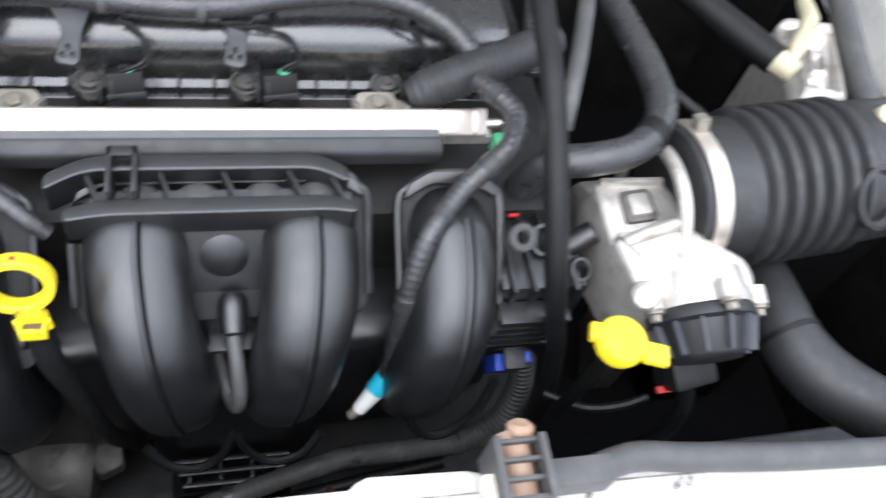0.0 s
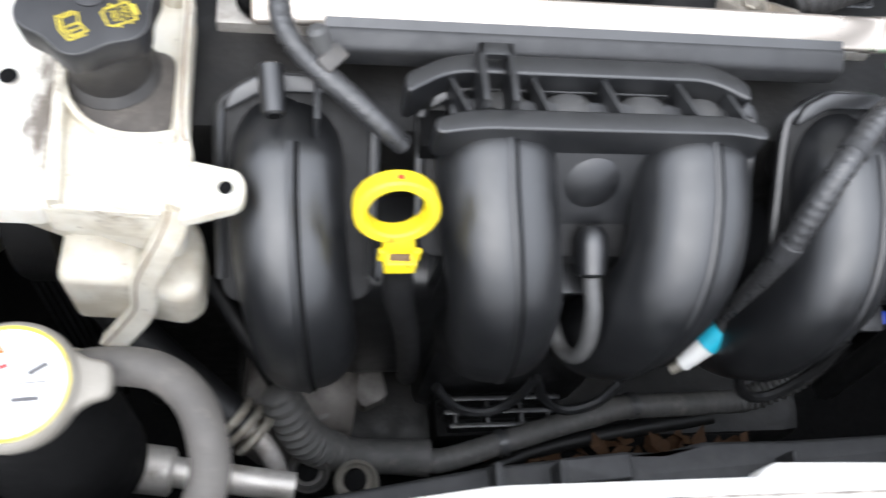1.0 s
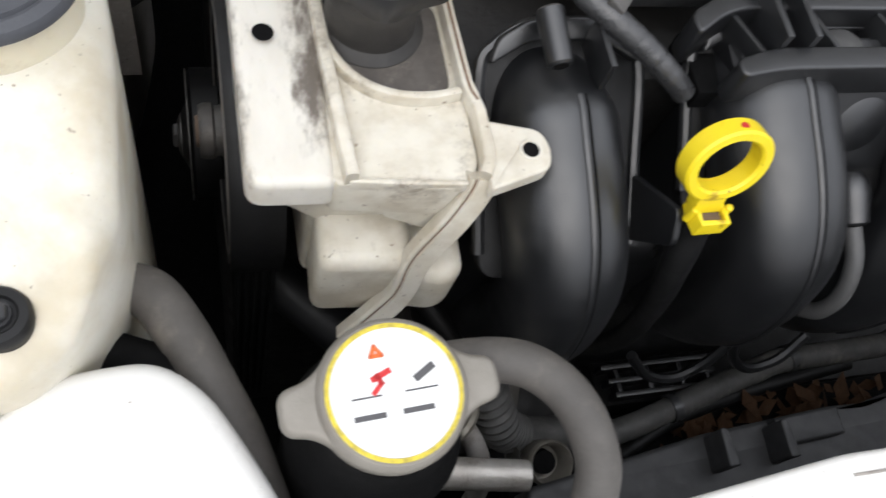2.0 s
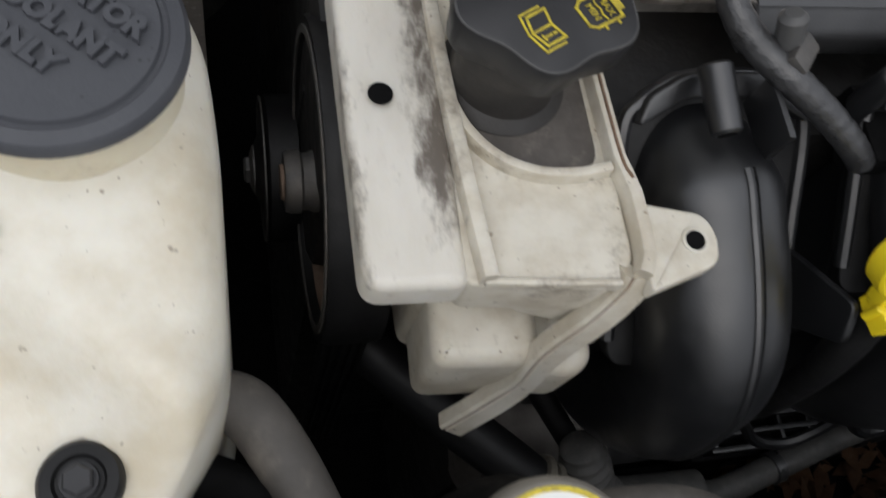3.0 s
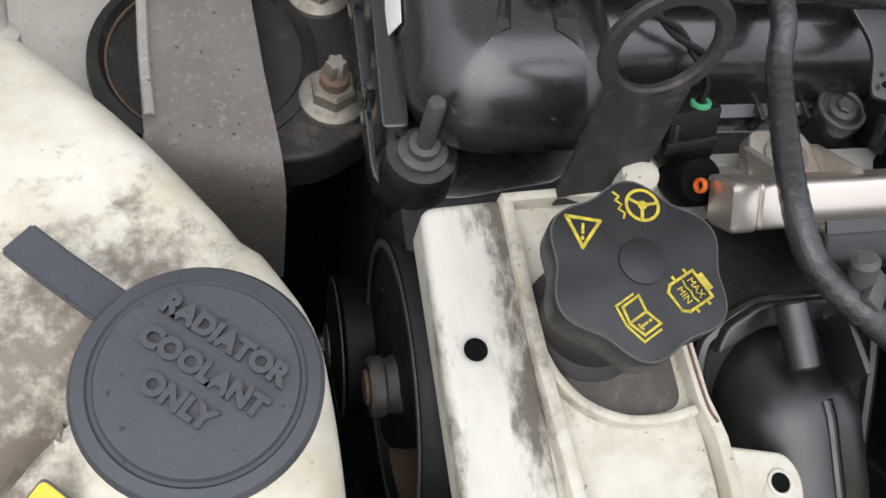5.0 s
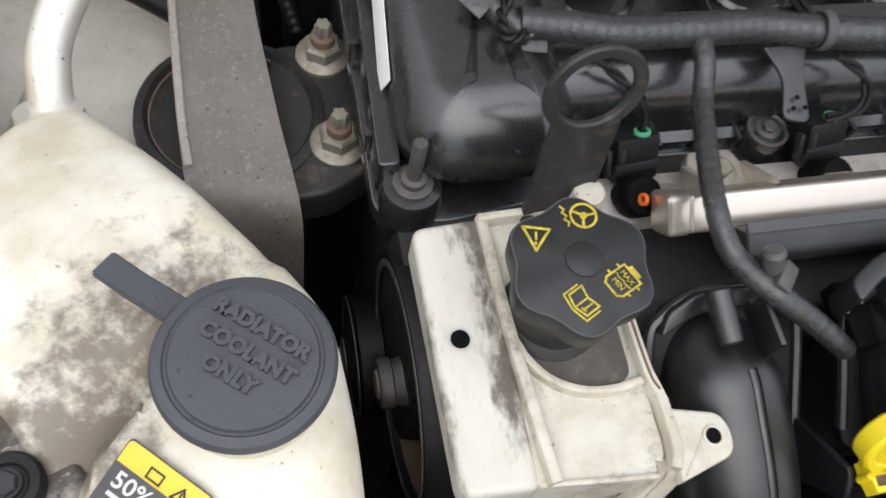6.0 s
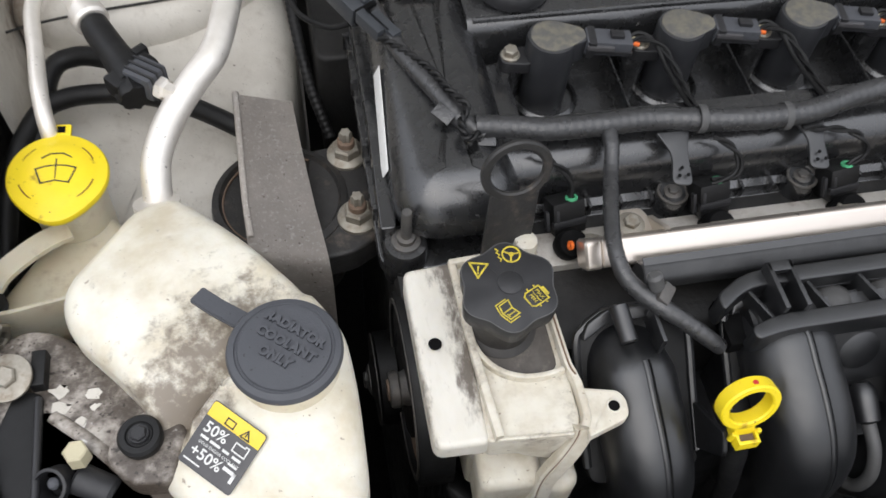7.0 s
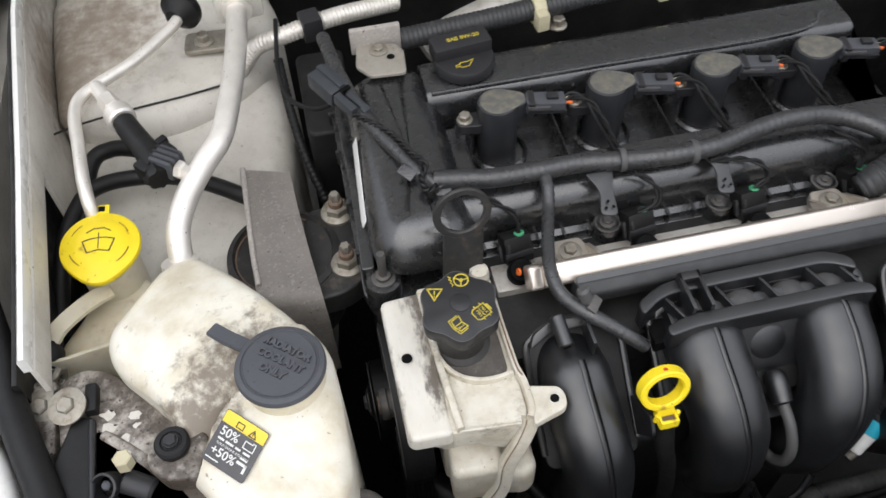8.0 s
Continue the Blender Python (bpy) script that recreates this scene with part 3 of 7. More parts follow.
def slam_panel():
    """Painted cross panel in front of the radiator."""
    t = thing("front_panel", "white-painted radiator cross panel with chipped rear edge", "body panel", (0.1, 0.1, 0.9), kind="structure")
    line = rounded([(0.62, -0.12), (0.62, 0.148), (0.333, 0.156), (0.214, 0.160), (0.108, 0.162), (0.080, 0.168), (0.072, 0.1705), (0.017, 0.1725), (0.010, 0.1695), (0.007, 0.1665),
                    (-0.055, 0.1670), (-0.11, 0.1675), (-0.19, 0.160), (-0.26, 0.145), (-0.26, -0.12)], [0.006, 0.006, 0.006, 0.006, 0.006, 0.006, 0.002, 0.002, 0.002, 0.002, 0.006, 0.006, 0.006, 0.006, 0.006], 3)
    part("panel", slab(line, 0.905, 0.922, 0.003), PANEL_EDGE, t)
    part("chipped_lip", wall([(0.30, 0.1515), (0.214, 0.1545), (0.108, 0.1565), (0.07, 0.157), (0.0, 0.1580), (-0.055, 0.1585), (-0.11, 0.159)], 0.0012, 0.915, 0.9226, 0.0003), CHIPS, t, "strip of flaked paint and bare metal")
    left = rounded([(-0.26, -0.12), (-0.26, 0.128), (-0.320, 0.165), (-0.331, 0.191), (-0.345, 0.216), (-0.360, 0.228), (-0.395, 0.226), (-0.43, 0.19), (-0.5, -0.12)], [0.01, 0.02, 0.02, 0.02, 0.012, 0.012, 0.02, 0.02, 0.01], 5)
    part("corner_panel", slab(left, 0.922, 0.942, 0.007, 4), PAINT, t)
    return t


slam_panel()


# ---- coolant reservoir ----
def coolant_reservoir():
    t = thing("coolant_reservoir", "yellowed translucent coolant expansion tank with grimy rear hump", "coolant tank", (-0.44, 0.34, 0.80))
    shell = rounded([(-0.462, 0.476), (-0.488, 0.470), (-0.527, 0.404), (-0.520, 0.375), (-0.492, 0.343), (-0.476, 0.322), (-0.478, 0.294),
                     (-0.455, 0.262), (-0.425, 0.222), (-0.400, 0.212), (-0.378, 0.232), (-0.366, 0.255), (-0.365, 0.31), (-0.368, 0.345), (-0.385, 0.372), (-0.425, 0.428)],
                    [0.012, 0.02, 0.02, 0.016, 0.01, 0.008, 0.006, 0.02, 0.012, 0.014, 0.014, 0.02, 0.02, 0.012, 0.025, 0.025], 6)

    def soft(v, w=0.012):
        return w * math.log1p(math.exp(min(40.0, v / w)))

    def shell_top(x, y):
        rear = 0.986 - 0.45 * soft(y - 0.410) - 0.30 * soft(-0.475 - x, 0.01) - 0.75 * soft(0.338 - y + 0.5 * (x + 0.45), 0.006)
        slope = 0.9835 + 0.30 * (x + 0.435) + 0.50 * (y - 0.2875)
        fold = 0.0045 * math.sin((x * 0.9 + y) * 120) * max(0.0, min(1.0, (0.300 - y) / 0.05)) * max(0.0, min(1.0, (x + 0.435) / 0.03))
        front = 0.9935 - soft(0.9935 - slope, 0.002) + fold - 0.5 * soft(x + 0.372, 0.006)
        d = ((y - 0.2935) - (x + 0.459)) * 0.707
        f = max(0.0, min(1.0, d / 0.007))
        f = f * f * (3 - 2 * f)
        return front + (rear - front) * f

    part("shell", slab(shell, 0.80, shell_top, 0.011, 6, cuts=26), DIRTY_TANK, t, smooth=60)
    part("mounting_tab", slab(rounded([(-0.470, 0.325), (-0.492, 0.316), (-0.498, 0.298), (-0.484, 0.282), (-0.462, 0.280), (-0.455, 0.31)], 0.008, 5), 0.945, 0.969, 0.003), FILTHY, t)
    part("filler_neck", lathe([(0.027, 0.97), (0.027, 1.0), (0.024, 1.006)], Matrix.Translation((-0.3995, 0.3245, 0)), 40), CREAM_TANK, t)
    cap = part("cap", lathe([(0.0285, 1.0042), (0.0305, 1.0044), (0.0312, 1.0050), (0.0312, 1.0068), (0.0300, 1.0085), (0.0268, 1.0095), (0.0262, 1.0088), (0.0252, 1.0088), (0.0246, 1.0100), (0.012, 1.0106), (0.001, 1.0108)],
                            Matrix.Translation((-0.3995, 0.3245, 0.003)) @ Matrix.Diagonal((0.945, 0.945, 1, 1)), 64), CAP_GREY, t, "dark grey rubber cap with raised lettering")
    right = Vector((0.026, -0.0215, 0)).normalized()
    for word, x, y, size in (("RADIATOR", -0.3932, 0.3328, 0.0070), ("COOLANT", -0.3985, 0.3255, 0.0070), ("ONLY", -0.4046, 0.3190, 0.0070)):
        part("lettering", writing(word, size, plane_frame((x, y, 1.0134), right, (0, 0, 1)), 0.0017, 0.00042), CAP_GREY, cap, smooth=0)
    part("side_lug", slab(rounded([(-0.4275, 0.3175), (-0.4285, 0.3275), (-0.4255, 0.3340), (-0.4150, 0.3300), (-0.4170, 0.3150)], 0.004, 5), 1.0070, 1.0105, 0.0012), CAP_GREY, cap)
    strap = bm_new()
    line = [(-0.414, 0.341, 1.0050), (-0.4215, 0.3485, 1.0020), (-0.4330, 0.3595, 0.9985), (-0.4435, 0.3695, 0.9985)]
    across = Vector((0.69, 0.69, 0)).normalized() * 0.0052
    rows = [[strap.verts.new(Vector(p) + s * across + Vector((0, 0, h))) for s, h in ((-1, 0), (1, 0), (1, 0.0035), (-1, 0.0035))] for p in line]
    for a, b in zip(rows, rows[1:]):
        for k in range(4):
            strap.faces.new((a[k], a[(k + 1) % 4], b[(k + 1) % 4], b[k]))
    strap.faces.new(rows[0][::-1])
    strap.faces.new(rows[-1])
    bmesh.ops.bevel(strap, geom=strap.edges[:], offset=0.0007, segments=2, affect="EDGES")
    part("cap_strap", strap, CAP_GREY, cap)
    # sticker on the sloping front face
    normal = Vector((-0.30, -0.50, 1.0)).normalized()
    right = Vector((0.0228, -0.0176, -0.0035)).normalized()
    w, h = 0.0328, 0.0355
    m = plane_frame(Vector((-0.4357, 0.2876, 0.9860)), right, normal) @ Matrix.Rotation(radians(-5), 4, "Z")
    sticker = part("sticker", slab(rounded([(-w / 2, -h / 2), (w / 2, -h / 2), (w / 2, h / 2), (-w / 2, h / 2)], 0.002), 0, 0.0006, 0.0002), GREY_LABEL, t, "dark grey and yellow instruction sticker")
    sticker.data.transform(m)
    top = part("yellow_band", slab(rounded([(-w / 2 + 0.0004, h / 2 - 0.0085), (w / 2 - 0.0004, h / 2 - 0.0085), (w / 2 - 0.0004, h / 2 - 0.0004), (-w / 2 + 0.0004, h / 2 - 0.0004)], [0.0002, 0.0002, 0.002, 0.002]), 0.0005, 0.0009, 0.0001), YELLOW_LABEL, sticker)
    top.data.transform(m)

    def put(x, y):
        return m @ Matrix.Translation((x, y, 0.0008))

    part("lettering", writing("50%", 0.0082, put(-0.0068, 0.0042), 0.0001, 0.0001), WHITE_PRINT, sticker, smooth=0)
    part("lettering", writing("+50%", 0.0082, put(-0.0042, -0.0090), 0.0001, 0.0001), WHITE_PRINT, sticker, smooth=0)
    part("lettering", writing("GOLD ENGINE COOLANT", 0.0021, put(0.0002, -0.0038), 0.0001), WHITE_PRINT, sticker, smooth=0)
    for k, wide in enumerate((0.0048, 0.0062, 0.0040, 0.0052)):
        part("print_bar", box((wide, 0.0014, 0.0002), 0, put(-0.0105 + 0.0066 * k, -0.0008)), WHITE_PRINT, sticker)
    part("print_bar", box((0.010, 0.0008, 0.0002), 0, put(-0.0095, -0.0145)), WHITE_PRINT, sticker)
    part("tank_symbol", stroke([(0, 0), (0.0075, 0), (0.0075, 0.0055), (0.0055, 0.0055), (0.0055, 0.0045), (0, 0.0045)], 0.0007, put(0.0048, 0.0018), closed=True), WHITE_PRINT, sticker)
    part("tap_symbol", join(stroke([(0, 0), (0.006, 0), (0.006, -0.004)], 0.0018, put(0.0068, -0.0075)), stroke([(0.0005, 0.003), (0.005, 0.003)], 0.001, put(0.0068, -0.0075))), WHITE_PRINT, sticker)
    part("warning_symbol", stroke([(-0.0026, 0), (0.0026, 0), (0, 0.0044)], 0.0007, m @ Matrix.Translation((0.007, 0.0100, 0.0009)), closed=True), CAP_BLACK, sticker)
    part("warning_symbol", stroke([(0, 0.0012), (0, 0.0028)], 0.0006, m @ Matrix.Translation((0.007, 0.0100, 0.0009))), CAP_BLACK, sticker)
    part("book_symbol", stroke([(-0.0025, 0), (0.0025, 0), (0.0025, 0.0035), (-0.0025, 0.0035)], 0.0006, m @ Matrix.Translation((-0.003, 0.0105, 0.0009)), closed=True), CAP_BLACK, sticker)
    # rubber mounting grommets with their bolts
    for x, y, z, k in ((-0.4785, 0.3055, 0.972, 0.85), (-0.3995, 0.2345, 0.9660, 0.70)):
        g = part("grommet", lathe([(0.0125, -0.006), (0.0135, 0.0), (0.0135, 0.003), (0.012, 0.0048), (0.0085, 0.005), (0.0075, 0.004)], Matrix.Translation((x, y, z)) @ Matrix.Diagonal((k, k, 0.9, 1)), 32), RUBBER, t)
        part("bolt_head", bolt((x, y, z + 0.0035), (0, 0, 1), 0.0052 * k, 0.004, 1.2), CAP_BLACK, g)
    part("pipe_socket", lathe([(0.0175, 0), (0.0175, 0.006), (0.0160, 0.007), (0.0160, 0.011), (0.0150, 0.012), (0.0150, 0.018)], axis_frame((-0.476, 0.470, 0.929), (0.0, 0.45, 0.9)), 32), PIPE, t)
    return t


coolant_reservoir()


# ---- power steering reservoir ----
def steering_reservoir():
    t = thing("power_steering_reservoir", "stained white power steering fluid tank with black lobed cap", "fluid tank", (-0.28, 0.335, 0.85))
    side = rounded([(-0.328, 0.281), (-0.2965, 0.280), (-0.2965, 0.397), (-0.328, 0.395)], [0.007, 0.0045, 0.0045, 0.006], 5)
    part("side_deck", slab(side, 0.934, lambda x, y: 0.956 - 0.06 * max(0, 0.345 - y), 0.0035, 4), STAINED_TANK, t, "grime-streaked flat side of the tank")
    tray = rounded([(-0.2985, 0.2805), (-0.252, 0.276), (-0.2435, 0.284), (-0.2435, 0.396), (-0.2985, 0.397)], [0.004, 0.006, 0.006, 0.004, 0.004], 5)
    part("tray", slab(tray, 0.930, 0.9515, 0.0015, 3), WHITE_TANK, t)
    ridge = [(-0.2975, 0.3965), (-0.2970, 0.362), (-0.2960, 0.335), (-0.2945, 0.308), (-0.2925, 0.2805)]
    part("rim", wall([(x + 0.0006, y) for x, y in ridge], 0.0050, 0.949, 0.9582, 0.0015), WHITE_TANK, t)
    part("rim", wall([(-0.2985, 0.3955), (-0.275, 0.3965), (-0.252, 0.3950)], 0.0040, 0.945, 0.9590, 0.0012), WHITE_TANK, t)
    edge = [(-0.2450, 0.394), (-0.2445, 0.350), (-0.2435, 0.318), (-0.2420, 0.3115), (-0.2408, 0.3050), (-0.2408, 0.292), (-0.2414, 0.284), (-0.2440, 0.2785)]
    part("rim", wall(edge, 0.0048, 0.945, 0.9582, 0.0014), WHITE_TANK, t)
    part("rim", wall([(-0.2925, 0.2810), (-0.272, 0.2790), (-0.2500, 0.2775)], 0.0022, 0.948, 0.9532), WHITE_TANK, t)
    arc = [(v.x, v.y) for v in spline([(-0.2955, 0.342, 0), (-0.2912, 0.330, 0), (-0.283, 0.320, 0), (-0.271, 0.3142, 0), (-0.258, 0.3132, 0), (-0.2465, 0.3150, 0)], 5)]
    part("splash_arc", wall(arc, 0.0034, 0.949, 0.9572, 0.001), WHITE_TANK, t)
    # band that leaves the deck's corner and runs down over the front
    band = [(-0.2432, 0.2800, 0.9520), (-0.2450, 0.2770, 0.9460), (-0.2510, 0.2725, 0.9320), (-0.2600, 0.2685, 0.9130), (-0.2632, 0.2660, 0.9030), (-0.2645, 0.2640, 0.8910), (-0.2675, 0.2622, 0.8810), (-0.2750, 0.2592, 0.8690), (-0.2850, 0.2560, 0.8540)]
    groove = [(-0.0060, -0.004), (-0.0060, 0.0014), (-0.0050, 0.0025), (0.0026, 0.0025), (0.0030, 0.0018), (0.0040, 0.0018), (0.0044, 0.0025), (0.0052, 0.0025), (0.0060, 0.0014), (0.0060, -0.004)]
    rib = part("front_rib", sweep(band, groove, (0.1, -0.8, 0.6), 3), WHITE_TANK, t, "raised seam band with a brown groove", smooth=30)
    part("groove_dirt", sweep(band, [(0.0032, 0.0014), (0.0032, 0.0020), (0.0038, 0.0020), (0.0038, 0.0014)], (0.1, -0.8, 0.6), 3), SEAM_DIRT, rib)
    part("groove_dirt", tube([(-0.2448, 0.392, 0.9582), (-0.2444, 0.350, 0.9583), (-0.2434, 0.318, 0.9583), (-0.2412, 0.3095, 0.9583)], 0.0006, 6), SEAM_DIRT, rib)
    upper = rounded([(-0.325, 0.283), (-0.249, 0.279), (-0.246, 0.285), (-0.247, 0.392), (-0.325, 0.392)], 0.006, 4)
    waist = rounded([(-0.302, 0.290), (-0.256, 0.288), (-0.252, 0.293), (-0.250, 0.386), (-0.303, 0.386)], 0.006, 4)
    part("hull", loft([(waist, 0.855), (waist, 0.905), (inset(upper, 0.006), 0.930), (upper, 0.937)]), WHITE_TANK, t, smooth=30)
    low = rounded([(-0.301, 0.2675), (-0.268, 0.2655), (-0.262, 0.270), (-0.262, 0.31), (-0.299, 0.31)], [0.006, 0.008, 0.004, 0.004, 0.004], 4)
    part("lower_chamber", slab(low, 0.859, lambda x, y: 0.911 - 0.10 * max(0.0, 0.285 - y), 0.006, 4), WHITE_TANK, t)
    lobe = rounded([(-0.270, 0.268), (-0.247, 0.262), (-0.2385, 0.268), (-0.238, 0.296), (-0.246, 0.31), (-0.270, 0.31)], [0.004, 0.009, 0.007, 0.008, 0.004, 0.004], 5)
    part("lower_lobe", slab(lobe, lambda x, y: 0.856 + 0.25 * max(0.0, x + 0.262), 0.898, 0.007, 5), WHITE_TANK, t)
    cheek = rounded([(-0.284, 0.279), (-0.246, 0.2765), (-0.2425, 0.284), (-0.243, 0.32), (-0.284, 0.32)], [0.008, 0.006, 0.005, 0.004, 0.004], 5)
    part("front_cheek", slab(cheek, lambda x, y: 0.906 + 1.1 * max(0.0, -0.262 - x), 0.946, 0.006, 4), WHITE_TANK, t)
    ear = slab(rounded([(-0.2420, 0.303), (-0.2420, 0.2730), (-0.2170, 0.2805), (-0.2155, 0.2905), (-0.2185, 0.2975)], [0.001, 0.001, 0.007, 0.006, 0.006], 5), 0.9475, 0.9555, 0.0012)
    part("mounting_ear", ear, WHITE_TANK, t)
    part("ear_hole", lathe([(0.0032, 0.9556), (0.0032, 0.9559)], Matrix.Translation((-0.224, 0.2885, 0)), 24), DEEP, t)
    part("ear_hole_rim", ring_plate(0.0045, 0.0033, 0.0008, Matrix.Translation((-0.224, 0.2885, 0.9553)), 24), WHITE_TANK, t)
    part("deck_hole", lathe([(0.0036, 0.9562), (0.0040, 0.9567)], Matrix.Translation((-0.317, 0.342, 0)), 24), DEEP, t)
    part("peg", lathe([(0.0078, 0.94), (0.0078, 0.966), (0.0068, 0.971), (0.003, 0.973), (0.0005, 0.9733)], Matrix.Translation((-0.251, 0.396, 0)), 24), WHITE_TANK, t)
    part("neck", lathe([(0.0215, 0.949), (0.0215, 0.9526), (0.0205, 0.9535), (0.0178, 0.956), (0.0172, 0.970), (0.0190, 0.972), (0.0190, 0.977), (0.0180, 0.979), (0.0180, 0.987)], Matrix.Translation((-0.2760, 0.3500, 0)), 48), NECK, t, "oily dark filler neck")
    part("neck_floor", slab(rounded([(-0.2955, 0.362), (-0.2955, 0.338), (-0.285, 0.320), (-0.262, 0.3155), (-0.2485, 0.317), (-0.2485, 0.362)], 0.01, 4), 0.949, 0.9521, 0.0003), NECK_FLOOR, t)
    cm = plane_frame((-0.2762, 0.3492, 0.980), (1, 0, 0.02), (-0.02, -0.03, 1))
    lobes = lambda a: 1 + 0.070 * math.cos(6 * a - 2.41)  # noqa: E731
    cap = part("cap", lathe([(0.0215, 0.0062), (0.0250, 0.0066), (0.0262, 0.0080), (0.0269, 0.0188), (0.0264, 0.0206), (0.0252, 0.0213), (0.0002, 0.0214)], cm, 120, lobes), CAP_BLACK, t, "black lobed cap with yellow symbols")
    part("cap_edge", tube([cm @ Vector((0.0263 * lobes(a) * math.cos(a), 0.0263 * lobes(a) * math.sin(a), 0.0206)) for a in (2 * math.pi * k / 72 for k in range(73))], 0.0004, 6, straight=True), HOSE, cap)
    part("cap_skirt", lathe([(0.0196, 0.003), (0.0202, 0.004), (0.0202, 0.0065), (0.0196, 0.0068)], cm, 56), NECK, cap)
    part("cap_boss", lathe([(0.0072, 0.0210), (0.0071, 0.0220), (0.0064, 0.0225), (0.0003, 0.0226)], cm @ Matrix.Translation((0.0012, 0.0016, 0)), 40), CAP_BLACK, cap)

    def on_cap(x, y, turn=0.0):
        off = cm.inverted() @ Vector((x, y, 1.0015))
        return cm @ Matrix.Translation((off.x, off.y, 0.0214)) @ Matrix.Rotation(radians(turn), 4, "Z") @ Matrix.Diagonal((0.90, 0.90, 1, 1))

    s = on_cap(-0.2913, 0.3615, -14)
    part("warning_symbol", stroke([(-0.0057, 0.0040), (0.0057, 0.0040), (0.0002, -0.0062)], 0.0011, s, closed=True), YELLOW_PRINT, cap)
    part("warning_symbol", join(stroke([(0, 0.0018), (0, -0.0010)], 0.0009, s), stroke([(0, -0.0028), (0, -0.0032)], 0.0009, s)), YELLOW_PRINT, cap)
    s = on_cap(-0.2710, 0.3680, -14)
    wheel = ring_plate(0.0061, 0.0050, 0.0003, s, 32)
    join(wheel, stroke([(-0.0050, 0.0016), (0, 0), (0.0050, 0.0016)], 0.0010, s))
    join(wheel, stroke([(0, 0), (0, -0.0050)], 0.0011, s))
    join(wheel, lathe([(0.0016, 0), (0.0016, 0.0003)], s, 16))
    part("steering_symbol", wheel, YELLOW_PRINT, cap)
    part("steering_symbol", stroke([(-0.0102, 0.0030), (-0.0082, 0.0018), (-0.0094, 0.0002), (-0.0072, -0.0010), (-0.0082, -0.0028), (-0.0060, -0.0040), (-0.0064, -0.0058)], 0.0006, s), YELLOW_PRINT, cap)
    s = on_cap(-0.2632, 0.3398, -64)
    tank = stroke([(-0.0052, -0.0045), (-0.0036, -0.0066), (0.0036, -0.0066), (0.0052, -0.0045), (0.0052, 0.0055), (-0.0052, 0.0055)], 0.0009, s, closed=True)
    join(tank, stroke([(-0.0022, 0.0068), (0.0022, 0.0068)], 0.0018, s))
    for y in (-0.002, 0.003):
        join(tank, stroke([(0.0052, y), (0.0066, y)], 0.0008, s))
        join(tank, stroke([(-0.0052, y), (-0.0068, y)], 0.0008, s))
    part("level_symbol", tank, YELLOW_PRINT, cap)
    part("lettering", writing("MAX", 0.0034, s @ Matrix.Translation((0, 0.0026, 0.0002)), 0.0001), YELLOW_PRINT, cap, smooth=0)
    part("lettering", writing("MIN", 0.0034, s @ Matrix.Translation((0, -0.0026, 0.0002)), 0.0001), YELLOW_PRINT, cap, smooth=0)
    part("level_symbol", stroke([(-0.004, 0.0003), (-0.002, -0.0003), (0, 0.0003), (0.002, -0.0003), (0.004, 0.0003)], 0.0005, s), YELLOW_PRINT, cap)
    s = on_cap(-0.2800, 0.3330, -62)
    book = stroke([(-0.0064, 0.0044), (-0.0010, 0.0030), (0.0046, 0.0044), (0.0046, -0.0026), (-0.0010, -0.0042), (-0.0064, -0.0026)], 0.0008, s, closed=True)
    join(book, stroke([(-0.0010, 0.0030), (-0.0010, -0.0042)], 0.0008, s))
    join(book, stroke([(-0.0078, 0.0030), (-0.0078, -0.0042), (-0.0010, -0.0056), (0.0062, -0.0042), (0.0062, 0.0030)], 0.0007, s))
    part("manual_symbol", book, YELLOW_PRINT, cap)
    mark = stroke([(0.0010, -0.0020), (0.0028, -0.0017)], 0.0006, s)
    join(mark, stroke([(0.0019, -0.0020), (0.0019, 0.0006)], 0.0008, s))
    join(mark, stroke([(0.0019, 0.0020), (0.0019, 0.0024)], 0.0009, s))
    part("manual_mark", mark, YELLOW_PRINT, cap)
    return t


steering_reservoir()


# ---- accessory pulley and belt beside the reservoir ----
def pulley():
    t = thing("accessory_pulley", "black belt pulley with rust-stained hollow face", "pulley", (-0.33, 0.362, 0.86))
    m = axis_frame((-0.3085, 0.357, 0.868), (-1, 0, 0))
    part("rim", lathe([(0.058, 0), (0.066, 0.001), (0.066, 0.020), (0.0645, 0.0235), (0.0585, 0.0235), (0.0570, 0.021), (0.0560, 0.004), (0.020, 0.003), (0.018, 0.004)], m, 72), RUBBER, t)
    part("rim_lip", ring_plate(0.0612, 0.0578, 0.0010, m @ Matrix.Translation((0, 0, 0.0232)), 72), DARK_STEEL, t)
    part("face", lathe([(0.0568, 0.0195), (0.0560, 0.006), (0.050, 0.0045), (0.0185, 0.0050)], m, 64, None, False, True), RUST, t)
    hub = part("hub", lathe([(0.0125, 0.004), (0.0125, 0.022), (0.0115, 0.024), (0.0115, 0.026), (0.0128, 0.027), (0.0128, 0.031), (0.0118, 0.033), (0.006, 0.033)], m, 40), DARK_STEEL, t)
    part("hub_core", lathe([(0.0075, 0.0331), (0.0070, 0.0345), (0.001, 0.0346)], m, 24), RUST, hub)
    part("paint_mark", ring_plate(0.0135, 0.0120, 0.003, m @ Matrix.Translation((0, 0, 0.0165)), 32), YELLOW_PRINT, hub, "faded yellow paint mark")
    return t


pulley()


